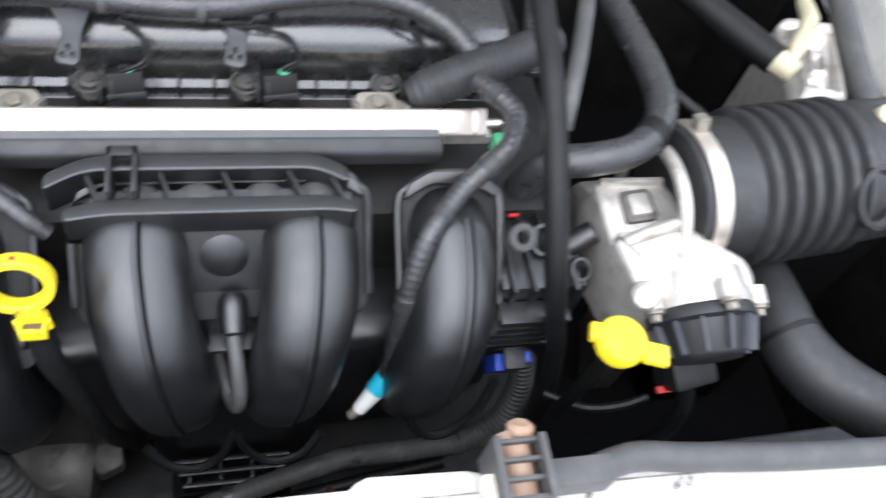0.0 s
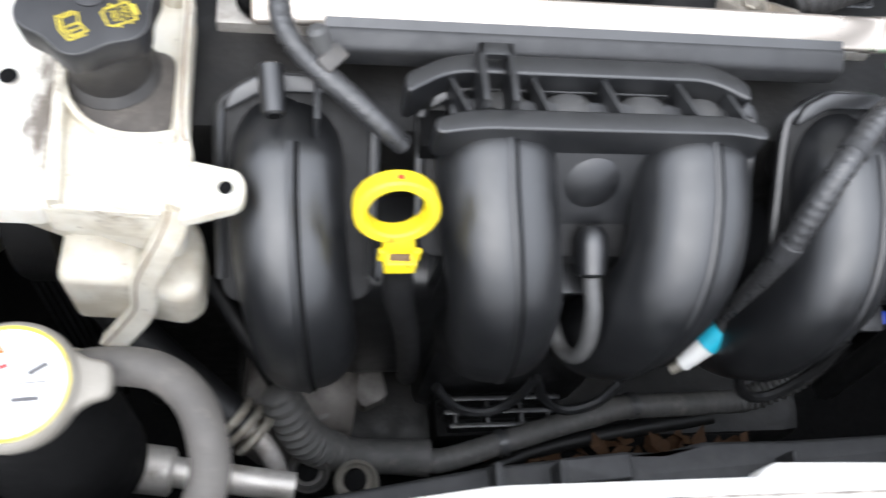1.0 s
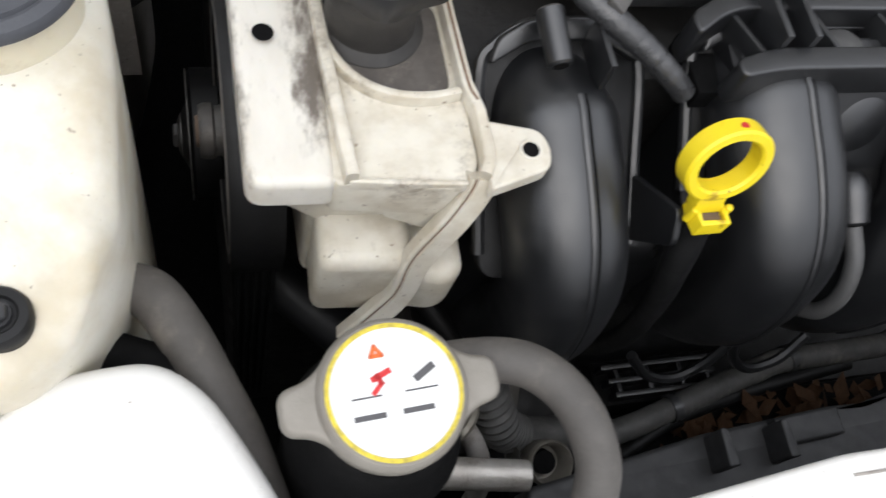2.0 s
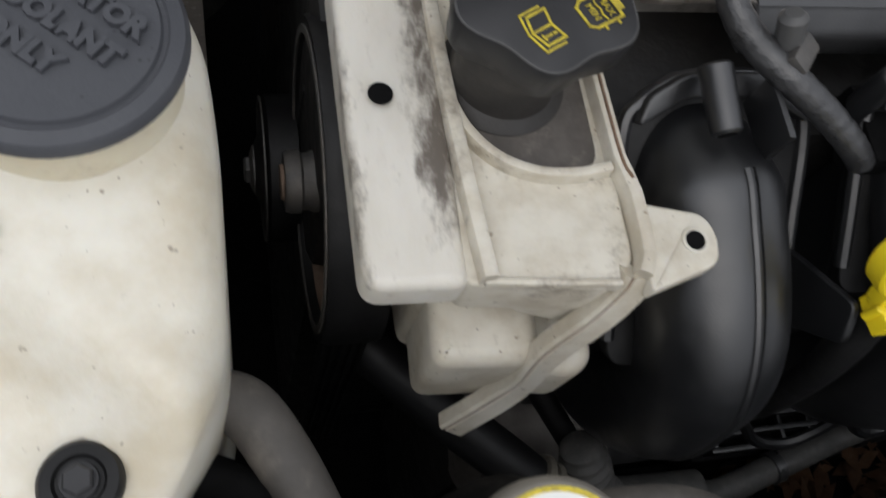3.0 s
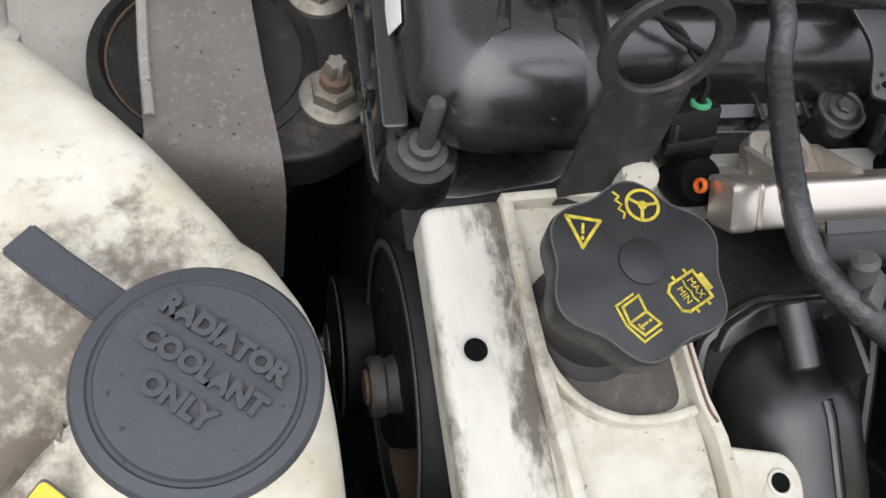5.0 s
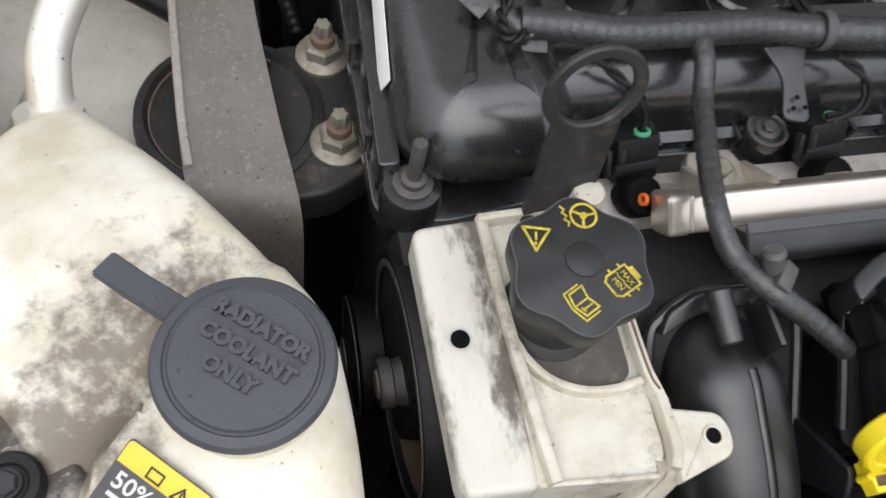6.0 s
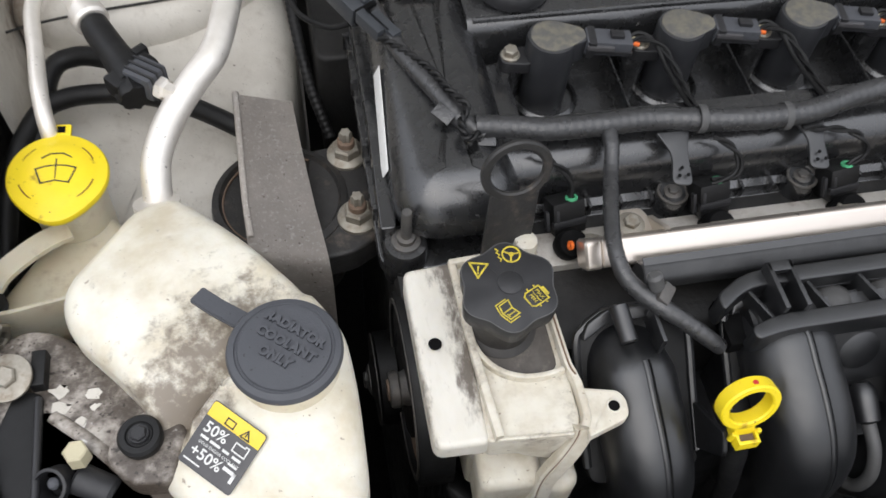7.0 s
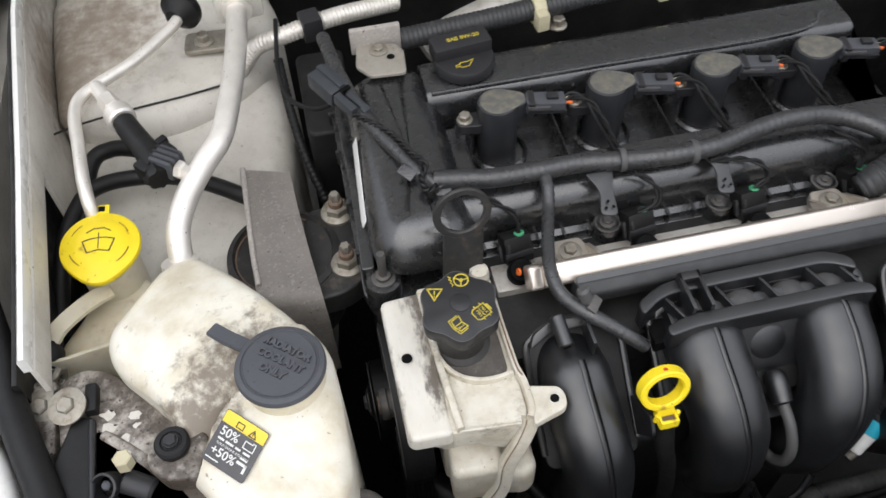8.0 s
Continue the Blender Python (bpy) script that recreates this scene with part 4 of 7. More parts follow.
def belt_drive():
    t = thing("drive_belt", "black ribbed accessory belt running down the engine front", "belt", (-0.32, 0.36, 0.75))
    for y, low in ((0.2925, 0.300), (0.4215, 0.400)):
        run = part("belt_run", box((0.019, 0.004, 0.21), 0.001, pose(-0.321, (y + low) / 2, 0.765, math.degrees(math.atan2(y - low, 0.21)), 0, 0)), RUBBER, t)
        for k in range(5):
            part("belt_rib", box((0.0022, 0.003, 0.20), 0.0006, pose(-0.329 + 0.004 * k, (y + low) / 2 - 0.003, 0.765, math.degrees(math.atan2(y - low, 0.21)), 0, 0)), RUBBER, run)
    idler = part("idler", lathe([(0.034, 0), (0.036, 0.001), (0.036, 0.014), (0.033, 0.016), (0.020, 0.0165), (0.012, 0.020), (0.001, 0.020)], axis_frame((-0.330, 0.398, 0.800), (-1, 0, 0)), 48), RUBBER, t)
    part("idler_lip", ring_plate(0.0355, 0.0330, 0.0010, axis_frame((-0.3458, 0.398, 0.800), (-1, 0, 0)), 48), DARK_STEEL, idler)
    part("idler_bolt", bolt((-0.349, 0.398, 0.80), (-1, 0, 0), 0.007, 0.006), DARK_STEEL, idler)
    return t


belt_drive()


# ---- intake manifold ----
def runner_mesh(x, width, drop, side_seam, lean):
    """One curved runner: a D-shaped tube that rolls over the front of the manifold and tucks under it."""
    skin = [(0.352, 0.952), (0.333, 0.959), (0.313, 0.9650), (0.296, 0.9605), (0.279, 0.9535), (0.261, 0.9425), (0.248, 0.929), (0.239, 0.912), (0.2345, 0.890),
            (0.2335, 0.865), (0.237, 0.840), (0.246, 0.815), (0.262, 0.790), (0.285, 0.772)]
    pts = spline([(0, y, z - drop) for y, z in skin], 3)
    bm, seg, rings, rib = bm_new(), 52, [], []
    for k, p in enumerate(pts):
        way = (pts[min(k + 1, len(pts) - 1)] - pts[max(k - 1, 0)]).normalized()
        inward = way.cross(Vector((1, 0, 0))).normalized()
        if inward.z > 0 and k < len(pts) // 2 or inward.y < 0 and k >= len(pts) // 3:
            inward = -inward
        shift = lean * min(1.0, max(0.0, k / len(pts) - 0.25) / 0.5) ** 1.3
        ring = []
        for j in range(seg):
            a = 2 * math.pi * j / seg
            c, s = math.cos(a), math.sin(a)
            sx = math.copysign(abs(c) ** 0.8, c) * width / 2
            depth = 0.027 * (1 - math.copysign(abs(s) ** 0.95, s)) + 0.0016 * max(0.0, min(1.0, (sx - side_seam) / 0.002 + 0.5))
            ring.append(bm.verts.new(Vector((x + sx + shift, 0, 0)) + p + inward * depth))
        rings.append(ring)
        if 6 <= k < len(pts) - 8:
            rib.append(Vector((x + side_seam + shift, 0, 0)) + p + inward * 0.0008)
    for a, b in zip(rings, rings[1:]):
        for k in range(seg):
            bm.faces.new((a[k], a[(k + 1) % seg], b[(k + 1) % seg], b[k]))
    bm.faces.new(rings[0][::-1])
    bm.faces.new(rings[-1])
    return bm, rib


def arch(x0, x1, drop, t, length=0.105):
    """Flat mouth plate behind the runners, sloping down to the front, with a raised rim round its upper edge."""
    m = plane_frame((0, 0.3465, 0.9620 - drop), (1, 0, 0), (0, -0.62, 0.785))
    w, r = (x1 - x0) / 2, 0.020
    mid = (x0 + x1) / 2
    line = rounded([(mid - w, -length), (mid + w, -length), (mid + w, -0.012), (mid + w - r, 0.003), (mid - w + r, 0.003), (mid - w, -0.012)], [0.01, 0.01, 0.012, 0.012, 0.012, 0.012], 5)
    # darker and duller than its rim: the mouth's shade is in the colour
    plate = part("mouth_plate", slab(line, -0.012, -0.004, 0.001), RUBBER, t)
    plate.data.transform(m)
    edge = [(mid - w, -length + 0.012), (mid - w, -0.055), (mid - w, -0.016), (mid - w + 0.006, -0.006), (mid - w + r, 0.002), (mid, 0.003), (mid + w - r, 0.002), (mid + w - 0.006, -0.006), (mid + w, -0.016), (mid + w, -0.055), (mid + w, -length + 0.012)]
    part("mouth_rim", tube([m @ Vector((x, y, -0.004)) for x, y in edge], 0.0028, 8, 5), PLASTIC, plate)
    top = slab(rounded([(mid - w + 0.002, -0.014), (mid - w + r, -0.004), (mid + w - r, -0.004), (mid + w - 0.002, -0.014), (mid + w - 0.006, -0.003), (mid + w - r, 0.0045), (mid - w + r, 0.0045), (mid - w + 0.006, -0.003)], 0.004, 3), -0.010, 0.0025, 0.0012)
    o = part("mouth_band", top, PLASTIC, plate)
    o.data.transform(m)
    return m


def intake_manifold():
    t = thing("intake_manifold", "black moulded plastic intake manifold with four curved runners", "intake manifold", (-0.05, 0.30, 0.77))
    for x, width, drop, seam, lean in ((-0.1985, 0.053, 0.010, 0.001, 0.010), (-0.1005, 0.0575, 0.0, 0.001, 0.015), (-0.0025, 0.0575, 0.0, 0.0015, -0.015), (0.0865, 0.054, 0.008, 0.004, -0.014)):
        bm, rib = runner_mesh(x, width, drop, seam, lean)
        r = part("runner", bm, PLASTIC, t, smooth=60)
        part("runner_seam", tube(rib, 0.0019, 8, straight=True), PLASTIC, r)
        # black line laid along the seam as the shadow of its ridge
        part("runner_groove", tube([p + Vector((0.0026, 0.0008, -0.0008)) for p in rib], 0.0013, 6, straight=True), DEEP, r)
    mid = bm_new()
    side = [(0.338, 0.9600), (0.318, 0.9570), (0.309, 0.940), (0.297, 0.915), (0.283, 0.890), (0.285, 0.84), (0.34, 0.84)]
    left = [mid.verts.new((-0.124, y, z)) for y, z in side]
    rght = [mid.verts.new((0.022, y, z)) for y, z in side]
    for k in range(len(side)):
        j = (k + 1) % len(side)
        mid.faces.new((left[k], left[j], rght[j], rght[k]))
    mid.faces.new(left[::-1])
    mid.faces.new(rght)
    bmesh.ops.bevel(mid, geom=mid.edges[:], offset=0.003, segments=2, affect="EDGES")
    centre = part("centre_panel", mid, PLASTIC, t)
    n = Vector((0, -0.88, 0.45)).normalized()
    part("boss", lathe([(0.0150, -0.004), (0.0147, 0.0004), (0.0132, 0.0016), (0.0002, 0.0019)], axis_frame((-0.0525, 0.3075, 0.9345), n), 40), PLASTIC, centre)
    arch(-0.136, 0.0335, 0.004, t, 0.085)
    bar = rounded([(-0.1345, 0.3080), (-0.114, 0.3115), (0.008, 0.3118), (0.0225, 0.3092), (0.0230, 0.3170), (0.010, 0.3225), (-0.116, 0.3225), (-0.1350, 0.3165)], [0.004, 0.012, 0.012, 0.004, 0.004, 0.012, 0.012, 0.004], 5)
    part("front_bar", slab(bar, 0.952, 0.9718, 0.0012), PLASTIC, t)
    back = rounded([(-0.146, 0.330), (-0.126, 0.343), (0.002, 0.343), (0.020, 0.332), (0.021, 0.343), (0.004, 0.354), (-0.124, 0.354), (-0.147, 0.341)], [0.004, 0.012, 0.012, 0.004, 0.006, 0.012, 0.012, 0.006], 5)
    part("rear_bar", slab(back, 0.948, 0.9705, 0.0015), PLASTIC, t)
    for x, lean in ((-0.126, 0.010), (-0.0865, 0.008), (-0.052, 0.009), (-0.015, 0.010), (0.008, 0.010)):
        rib = box((0.0026, 0.024, 0.020), 0.0006, pose(x + lean / 2, 0.3325, 0.9575, 0, 0, math.degrees(math.atan2(lean, 0.024))))
        part("cross_rib", rib, PLASTIC, t)
    for x in (-0.098, -0.066, -0.028, 0.002):
        part("inner_dome", lathe([(0.0150, 0), (0.0145, 0.005), (0.012, 0.010), (0.007, 0.0135), (0.001, 0.0145)], Matrix.Translation((x, 0.333, 0.946)), 24), HOSE, t)
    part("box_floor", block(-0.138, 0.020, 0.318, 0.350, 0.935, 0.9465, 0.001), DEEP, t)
    clip = part("clip_tower", block(-0.1135, -0.1105, 0.322, 0.354, 0.945, 0.9785, 0.0008), PLASTIC, t)
    part("clip_tower", block(-0.1000, -0.0970, 0.322, 0.354, 0.945, 0.9785, 0.0008), PLASTIC, t)
    part("clip_bridge", block(-0.1135, -0.0970, 0.347, 0.354, 0.9745, 0.9785, 0.0008), PLASTIC, clip)
    arch(-0.230, -0.158, 0.010, t)
    arch(0.054, 0.120, 0.008, t)
    part("side_gusset", slab(rounded([(0.300, 0.912), (0.268, 0.938), (0.258, 0.925), (0.284, 0.880)], 0.004, 3), -0.0015, 0.0015, 0.0005), PLASTIC, t).data.transform(Matrix(((0, 0, 1, -0.158), (1, 0, 0, 0), (0, 1, 0, 0), (0, 0, 0, 1))))
    p = part("peg", rod((-0.2065, 0.346, 0.9660), (-0.2045, 0.3235, 0.9590), 0.0058, 20, 0.0054, 0.001), PLASTIC, t)
    part("peg_bore", rod((-0.2045, 0.3236, 0.9590), (-0.20448, 0.3232, 0.9589), 0.0032, 16), DEEP, p)
    part("rib_stub", block(-0.187, -0.1845, 0.318, 0.342, 0.948, 0.966, 0.0006), PLASTIC, t)
    noz = part("vacuum_nozzle", lathe([(0.0050, -0.010), (0.0080, -0.006), (0.0088, 0.0), (0.0082, 0.008), (0.0076, 0.014), (0.0058, 0.0152)], axis_frame((-0.0490, 0.2840, 0.9110), (0.0, -0.90, -0.43)), 28), PLASTIC, t)
    part("nozzle_collar", block(-0.064, -0.034, 0.268, 0.290, 0.886, 0.8895, 0.001), PLASTIC, noz)
    part("vacuum_hose", tube([(-0.0490, 0.2700, 0.9045), (-0.0475, 0.2550, 0.8950), (-0.0465, 0.2450, 0.8780), (-0.0480, 0.2440, 0.8600), (-0.0515, 0.2530, 0.8490), (-0.0555, 0.2660, 0.8520), (-0.0585, 0.2780, 0.8640), (-0.0605, 0.2880, 0.8780)], 0.0044, 12), HOSE, t)
    for s in (-1, 1):
        part("foot_web", tube([(-0.050, 0.254, 0.790), (-0.050 + s * 0.010, 0.247, 0.768), (-0.050 + s * 0.026, 0.243, 0.757), (-0.050 + s * 0.046, 0.246, 0.760), (-0.050 + s * 0.060, 0.255, 0.775)], 0.0032, 8), PLASTIC, t)
    for k in range(3):
        part("foot_rib", block(-0.096 + 0.003 * k, -0.009 - 0.004 * k, 0.2660 - 0.0095 * k, 0.2695 - 0.0095 * k, 0.690, 0.704, 0.001), PLASTIC, t)
    for x in (-0.085, -0.062, -0.038, -0.018):
        part("foot_rib", block(x - 0.0015, x + 0.0015, 0.2480, 0.2660, 0.688, 0.702, 0.0008), PLASTIC, t)
    part("foot_base", block(-0.098, -0.008, 0.2445, 0.276, 0.66, 0.691, 0.002), DEEP, t)
    part("foot", block(-0.11, 0.01, 0.275, 0.34, 0.66, 0.80, 0.008), PLASTIC, t)
    part("plenum", block(-0.22, 0.115, 0.285, 0.36, 0.70, 0.86, 0.02, 4), PLASTIC, t)
    part("right_bracket", ring_plate(0.0095, 0.0042, 0.005, axis_frame((0.131, 0.312, 0.935), (0.1, -0.55, 0.83)), 24), HOSE, t)
    return t


intake_manifold()


# ---- fuel rail, its strip and the injectors ----
def fuel_rail():
    t = thing("fuel_rail", "satin silver square-section fuel rail across the engine", "fuel rail", (-0.05, 0.375, 0.945))
    turn = radians(-8)
    sec = rounded([(0.3885 + 0.01275 * math.cos(turn + q), 0.9575 + 0.01275 * math.sin(turn + q)) for q in (radians(-87), radians(3), radians(93), radians(183))], 0.0030, 4)
    to_x = lambda x: Matrix(((0, 0, 1, x), (1, 0, 0, 0), (0, 1, 0, 0), (0, 0, 0, 1)))  # noqa: E731
    o = part("rail_tube", slab(sec, 0, 0.311, 0.001), RAIL, t)
    o.data.transform(to_x(-0.2045))
    for x in (-0.2155, 0.1065):
        o = part("end_cap", slab(inset(sec, -0.0006), 0, 0.0105 if x < 0 else 0.009, 0.0015), RAIL, t, smooth=40)
        o.data.transform(to_x(x))
    part("end_nipple", lathe([(0.0035, 0), (0.0035, 0.010), (0.0025, 0.012)], axis_frame((0.1155, 0.388, 0.9575), (1, 0, 0)), 16), RAIL, t)
    for x in (-0.2035, -0.113, -0.021, 0.072):
        part("port_ring", lathe([(0.0070, -0.012), (0.0080, -0.004), (0.0088, -0.002), (0.0088, 0.001), (0.0078, 0.002)], axis_frame((x, 0.4010, 0.9500), (0, 0.35, 0.9)), 24), STEEL, t)
    part("seal", ring_plate(0.0030, 0.0016, 0.002, axis_frame((-0.2180, 0.3985, 0.9540), (-0.95, -0.1, 0.25)), 28), ORANGE, t, "orange rubber seal")
    for x in (-0.172, 0.050):
        b = part("bracket", slab(rounded([(x - 0.024, 0.394), (x + 0.024, 0.394), (x + 0.017, 0.412), (x + 0.011, 0.427), (x - 0.012, 0.427), (x - 0.017, 0.412)], 0.003, 3), 0.936, 0.9455, 0.001), ZINC, t)
        for s in (-1, 1):
            part("gusset", slab(rounded([(0.393, 0.945), (0.393, 0.964), (0.399, 0.962), (0.420, 0.945)], 0.001, 2), -0.002, 0.002, 0.0006), ZINC, b).data.transform(to_x(x + s * 0.0155))
        part("bolt", bolt((x, 0.414, 0.9455), (0, 0, 1), 0.0055, 0.006), STEEL, b)
    return t


fuel_rail()


def insulation_strip():
    t = thing("insulation_strip", "matt black plastic channel lying along the fuel rail", "channel", (-0.05, 0.369, 0.95))
    sec = rounded([(0.3625, 0.9470), (0.3790, 0.9445), (0.3795, 0.9580), (0.3700, 0.9665), (0.3610, 0.9600)], [0.002, 0.002, 0.002, 0.0035, 0.003], 4)
    to_x = lambda x: Matrix(((0, 0, 1, x), (1, 0, 0, 0), (0, 1, 0, 0), (0, 0, 0, 1)))  # noqa: E731
    part("channel", slab(sec, 0, 0.266, 0.0008), LOOM, t).data.transform(to_x(-0.183))
    part("top_lip", sweep([(-0.182, 0.3720, 0.9655), (-0.05, 0.3722, 0.9655), (0.082, 0.3720, 0.9655)], [(-0.003, -0.0006), (-0.003, 0.0006), (0.003, 0.0006), (0.003, -0.0006)], (0, -0.4, 0.9)), PLASTIC, t)
    return t


insulation_strip()


def fuel_injector():
    t = thing("fuel_injector", "black fuel injector with green-clipped connector plug", "injector", (0, 0, 0), "fuel injectors")
    part("body", lathe([(0.0085, 0), (0.0085, 0.012), (0.0100, 0.014), (0.0100, 0.026), (0.0085, 0.028)], axis_frame((0, 0.030, -0.022), (0, -0.45, 0.9)), 20), DEEP, t)
    plug = part("plug", box((0.023, 0.018, 0.024), 0.002, pose(0.003, 0.046, -0.004, -30, 0, 8)), RUBBER, t)
    part("lip", box((0.024, 0.004, 0.005), 0.001, pose(0.004, 0.0375, -0.003, -30, 0, 8)), CAP_BLACK, plug)
    for s in (-1, 1):
        part("ridge", box((0.0025, 0.004, 0.014), 0.0008, pose(-0.008 + s * 0.0035, 0.0385, 0.000, -30, 0, 8)), CAP_BLACK, plug)
    part("retainer", ring_plate(0.0042, 0.0024, 0.0022, pose(0.006, 0.048, 0.0085, -25, 0, 8), 16), GREEN, plug, "green retaining clip")
    return t


first = fuel_injector()
first.matrix_basis = Matrix.Translation((-0.215, 0.3855, 0.9465))
for x in (-0.1125, -0.0165, 0.079):
    copy_thing(first, Matrix.Translation((x, 0.3855, 0.9465)))


# ---- cylinder head cover ----
def head_cover():
    t = thing("cylinder_head_cover", "black plastic cylinder head cover with recessed coil wells", "engine cover", (-0.1, 0.52, 0.92))
    sec = [(0.4420, 0.922), (0.4420, 0.932), (0.4470, 0.9345), (0.4480, 0.947), (0.4490, 0.957), (0.4540, 0.9660), (0.4640, 0.9715), (0.4860, 0.9735), (0.4920, 0.9720), (0.4950, 0.9630), (0.4965, 0.928),
           (0.5700, 0.928), (0.5725, 0.972), (0.5760, 0.981), (0.5830, 0.984), (0.6150, 0.984), (0.6250, 0.978), (0.6300, 0.955), (0.6300, 0.926)]
    bm = bm_new()
    xs = [-0.252, 0.145]
    rows = [[bm.verts.new((x, y, z)) for y, z in sec] for x in xs]
    for k in range(len(sec)):
        j = (k + 1) % len(sec)
        bm.faces.new((rows[0][k], rows[0][j], rows[1][j], rows[1][k]))
    bm.faces.new(rows[0][::-1])
    bm.faces.new(rows[1])
    part("coil_well_body", bm, COVER, t, smooth=50)
    # timing end: a tall rounded hump over the chain
    hump = rounded([(-0.327, 0.4190), (-0.254, 0.4190), (-0.240, 0.4400), (-0.240, 0.630), (-0.322, 0.634)], [0.044, 0.030, 0.020, 0.030, 0.040], 9)
    part("timing_hump", slab(hump, 0.915, lambda x, y: 0.9850 + 0.02 * (y - 0.5), 0.034, 12, cuts=4), COVER, t, smooth=60)
    part("ramp", block(-0.262, -0.226, 0.470, 0.560, 0.930, 0.9585, 0.004), COVER, t)
    # bolted flange with its corner boss and stud
    flange = rounded([(-0.338, 0.418), (-0.305, 0.412), (-0.262, 0.418), (-0.240, 0.438), (0.150, 0.438), (0.155, 0.635), (-0.335, 0.645)], [0.012, 0.008, 0.006, 0.004, 0.006, 0.01, 0.01], 4)
    part("flange", slab(flange, 0.914, 0.9255, 0.0015), COVER, t)
    part("left_rim", slab(rounded([(-0.336, 0.430), (-0.326, 0.430), (-0.318, 0.53), (-0.318, 0.64), (-0.331, 0.64), (-0.332, 0.52)], 0.002, 2), 0.925, 0.952, 0.001), COVER, t)
    boss = part("corner_boss", lathe([(0.0140, 0.908), (0.0150, 0.912), (0.0150, 0.939), (0.0135, 0.9425), (0.010, 0.9430)], Matrix.Translation((-0.3205, 0.4245, 0)), 36), COVER, t)
    part("washer", lathe([(0.0095, 0.943), (0.0095, 0.945), (0.0075, 0.9455)], Matrix.Translation((-0.3205, 0.4245, 0)), 28), DARK_STEEL, boss)
    part("stud", lathe([(0.0060, 0.945), (0.0060, 0.949), (0.0034, 0.9495), (0.0034, 0.9745), (0.0028, 0.9755)], Matrix.Translation((-0.3205, 0.4245, 0)), 18), DARK_STEEL, boss)
    for k in range(17):
        x = -0.235 + k * 0.0225
        part("flange_rib", block(x - 0.0012, x + 0.0012, 0.4385, 0.450, 0.926, 0.9355, 0.0005), COVER, t)
    for x in (-0.1315, -0.0345, 0.060):
        b = part("front_boss", lathe([(0.0115, 0.905), (0.0120, 0.935), (0.0110, 0.9395), (0.0085, 0.940)], Matrix.Translation((x, 0.4400, 0)), 28), COVER, t)
        part("boss_bolt", bolt((x, 0.4400, 0.9395), (0, 0, 1), 0.0040, 0.004, 1.6), DARK_STEEL, b)
        part("boss_collar", ring_plate(0.0112, 0.0092, 0.0022, Matrix.Translation((x, 0.4400, 0.9385)), 28), DARK_STEEL, b)
        if x > 0:
            continue
        tab = part("cable_tab", slab(rounded([(x - 0.0125, 0.4560), (x - 0.005, 0.440), (x - 0.010, 0.420), (x + 0.004, 0.417), (x + 0.0055, 0.440), (x + 0.0105, 0.4560)], [0.001, 0.006, 0.005, 0.005, 0.004, 0.001], 4), 0, 0.0025, 0.0006), PLASTIC, t)
        tab.data.transform(Matrix.Translation((-0.005, 0.004, 0.9755)) @ Matrix.Translation((0, 0.44, 0)) @ Matrix.Rotation(radians(18), 4, "X") @ Matrix.Translation((0, -0.44, 0)))
        for dx, dy in ((-0.003, 0), (0.003, 0), (0, 0.005)):
            part("dimple", lathe([(0.0012, 0), (0.0012, 0.0006)], pose(x - 0.007 + dx, 0.4275 + dy, 0.9750 + dy * 0.3, 18, 0, 0), 10), DEEP, tab)
    # coil wells
    for x in (-0.195, -0.099, -0.003, 0.093):
        part("well_ring", lathe([(0.0255, 0.920), (0.0255, 0.931), (0.0225, 0.933), (0.0215, 0.929)], Matrix.Translation((x, 0.548, 0)), 36), COVER, t)
        part("bolt_post", lathe([(0.0095, 0.925), (0.0088, 0.9625)], Matrix.Translation((x - 0.030, 0.552, 0)), 24), COVER, t)
        part("well_rib", block(x + 0.052, x + 0.0535, 0.4965, 0.572, 0.925, 0.950, 0.0005), COVER, t)
    part("rear_line", tube([(-0.248, 0.579, 0.9825), (-0.10, 0.579, 0.9825), (0.085, 0.579, 0.9825), (0.125, 0.60, 0.9825)], 0.0024, 8), COVER, t)
    label = part("side_label", box((0.0006, 0.084, 0.0120), 0.0002, pose(-0.3240, 0.512, 0.9620, 9, 19, -1.3)), WHITE_LABEL, t, "white paper label strip")
    for y in (0.455, 0.51, 0.57, 0.62):
        part("left_tooth", block(-0.338, -0.333, y - 0.002, y + 0.002, 0.929, 0.943, 0.0005), COVER, t)
    return t


head_cover()


COIL = surface("slate_black_coil_plastic", (0.024, 0.025, 0.028), (0.034, 0.035, 0.038), 0.36, bump=0.1, bump_scale=1200, spec=0.8, vary=0.07)


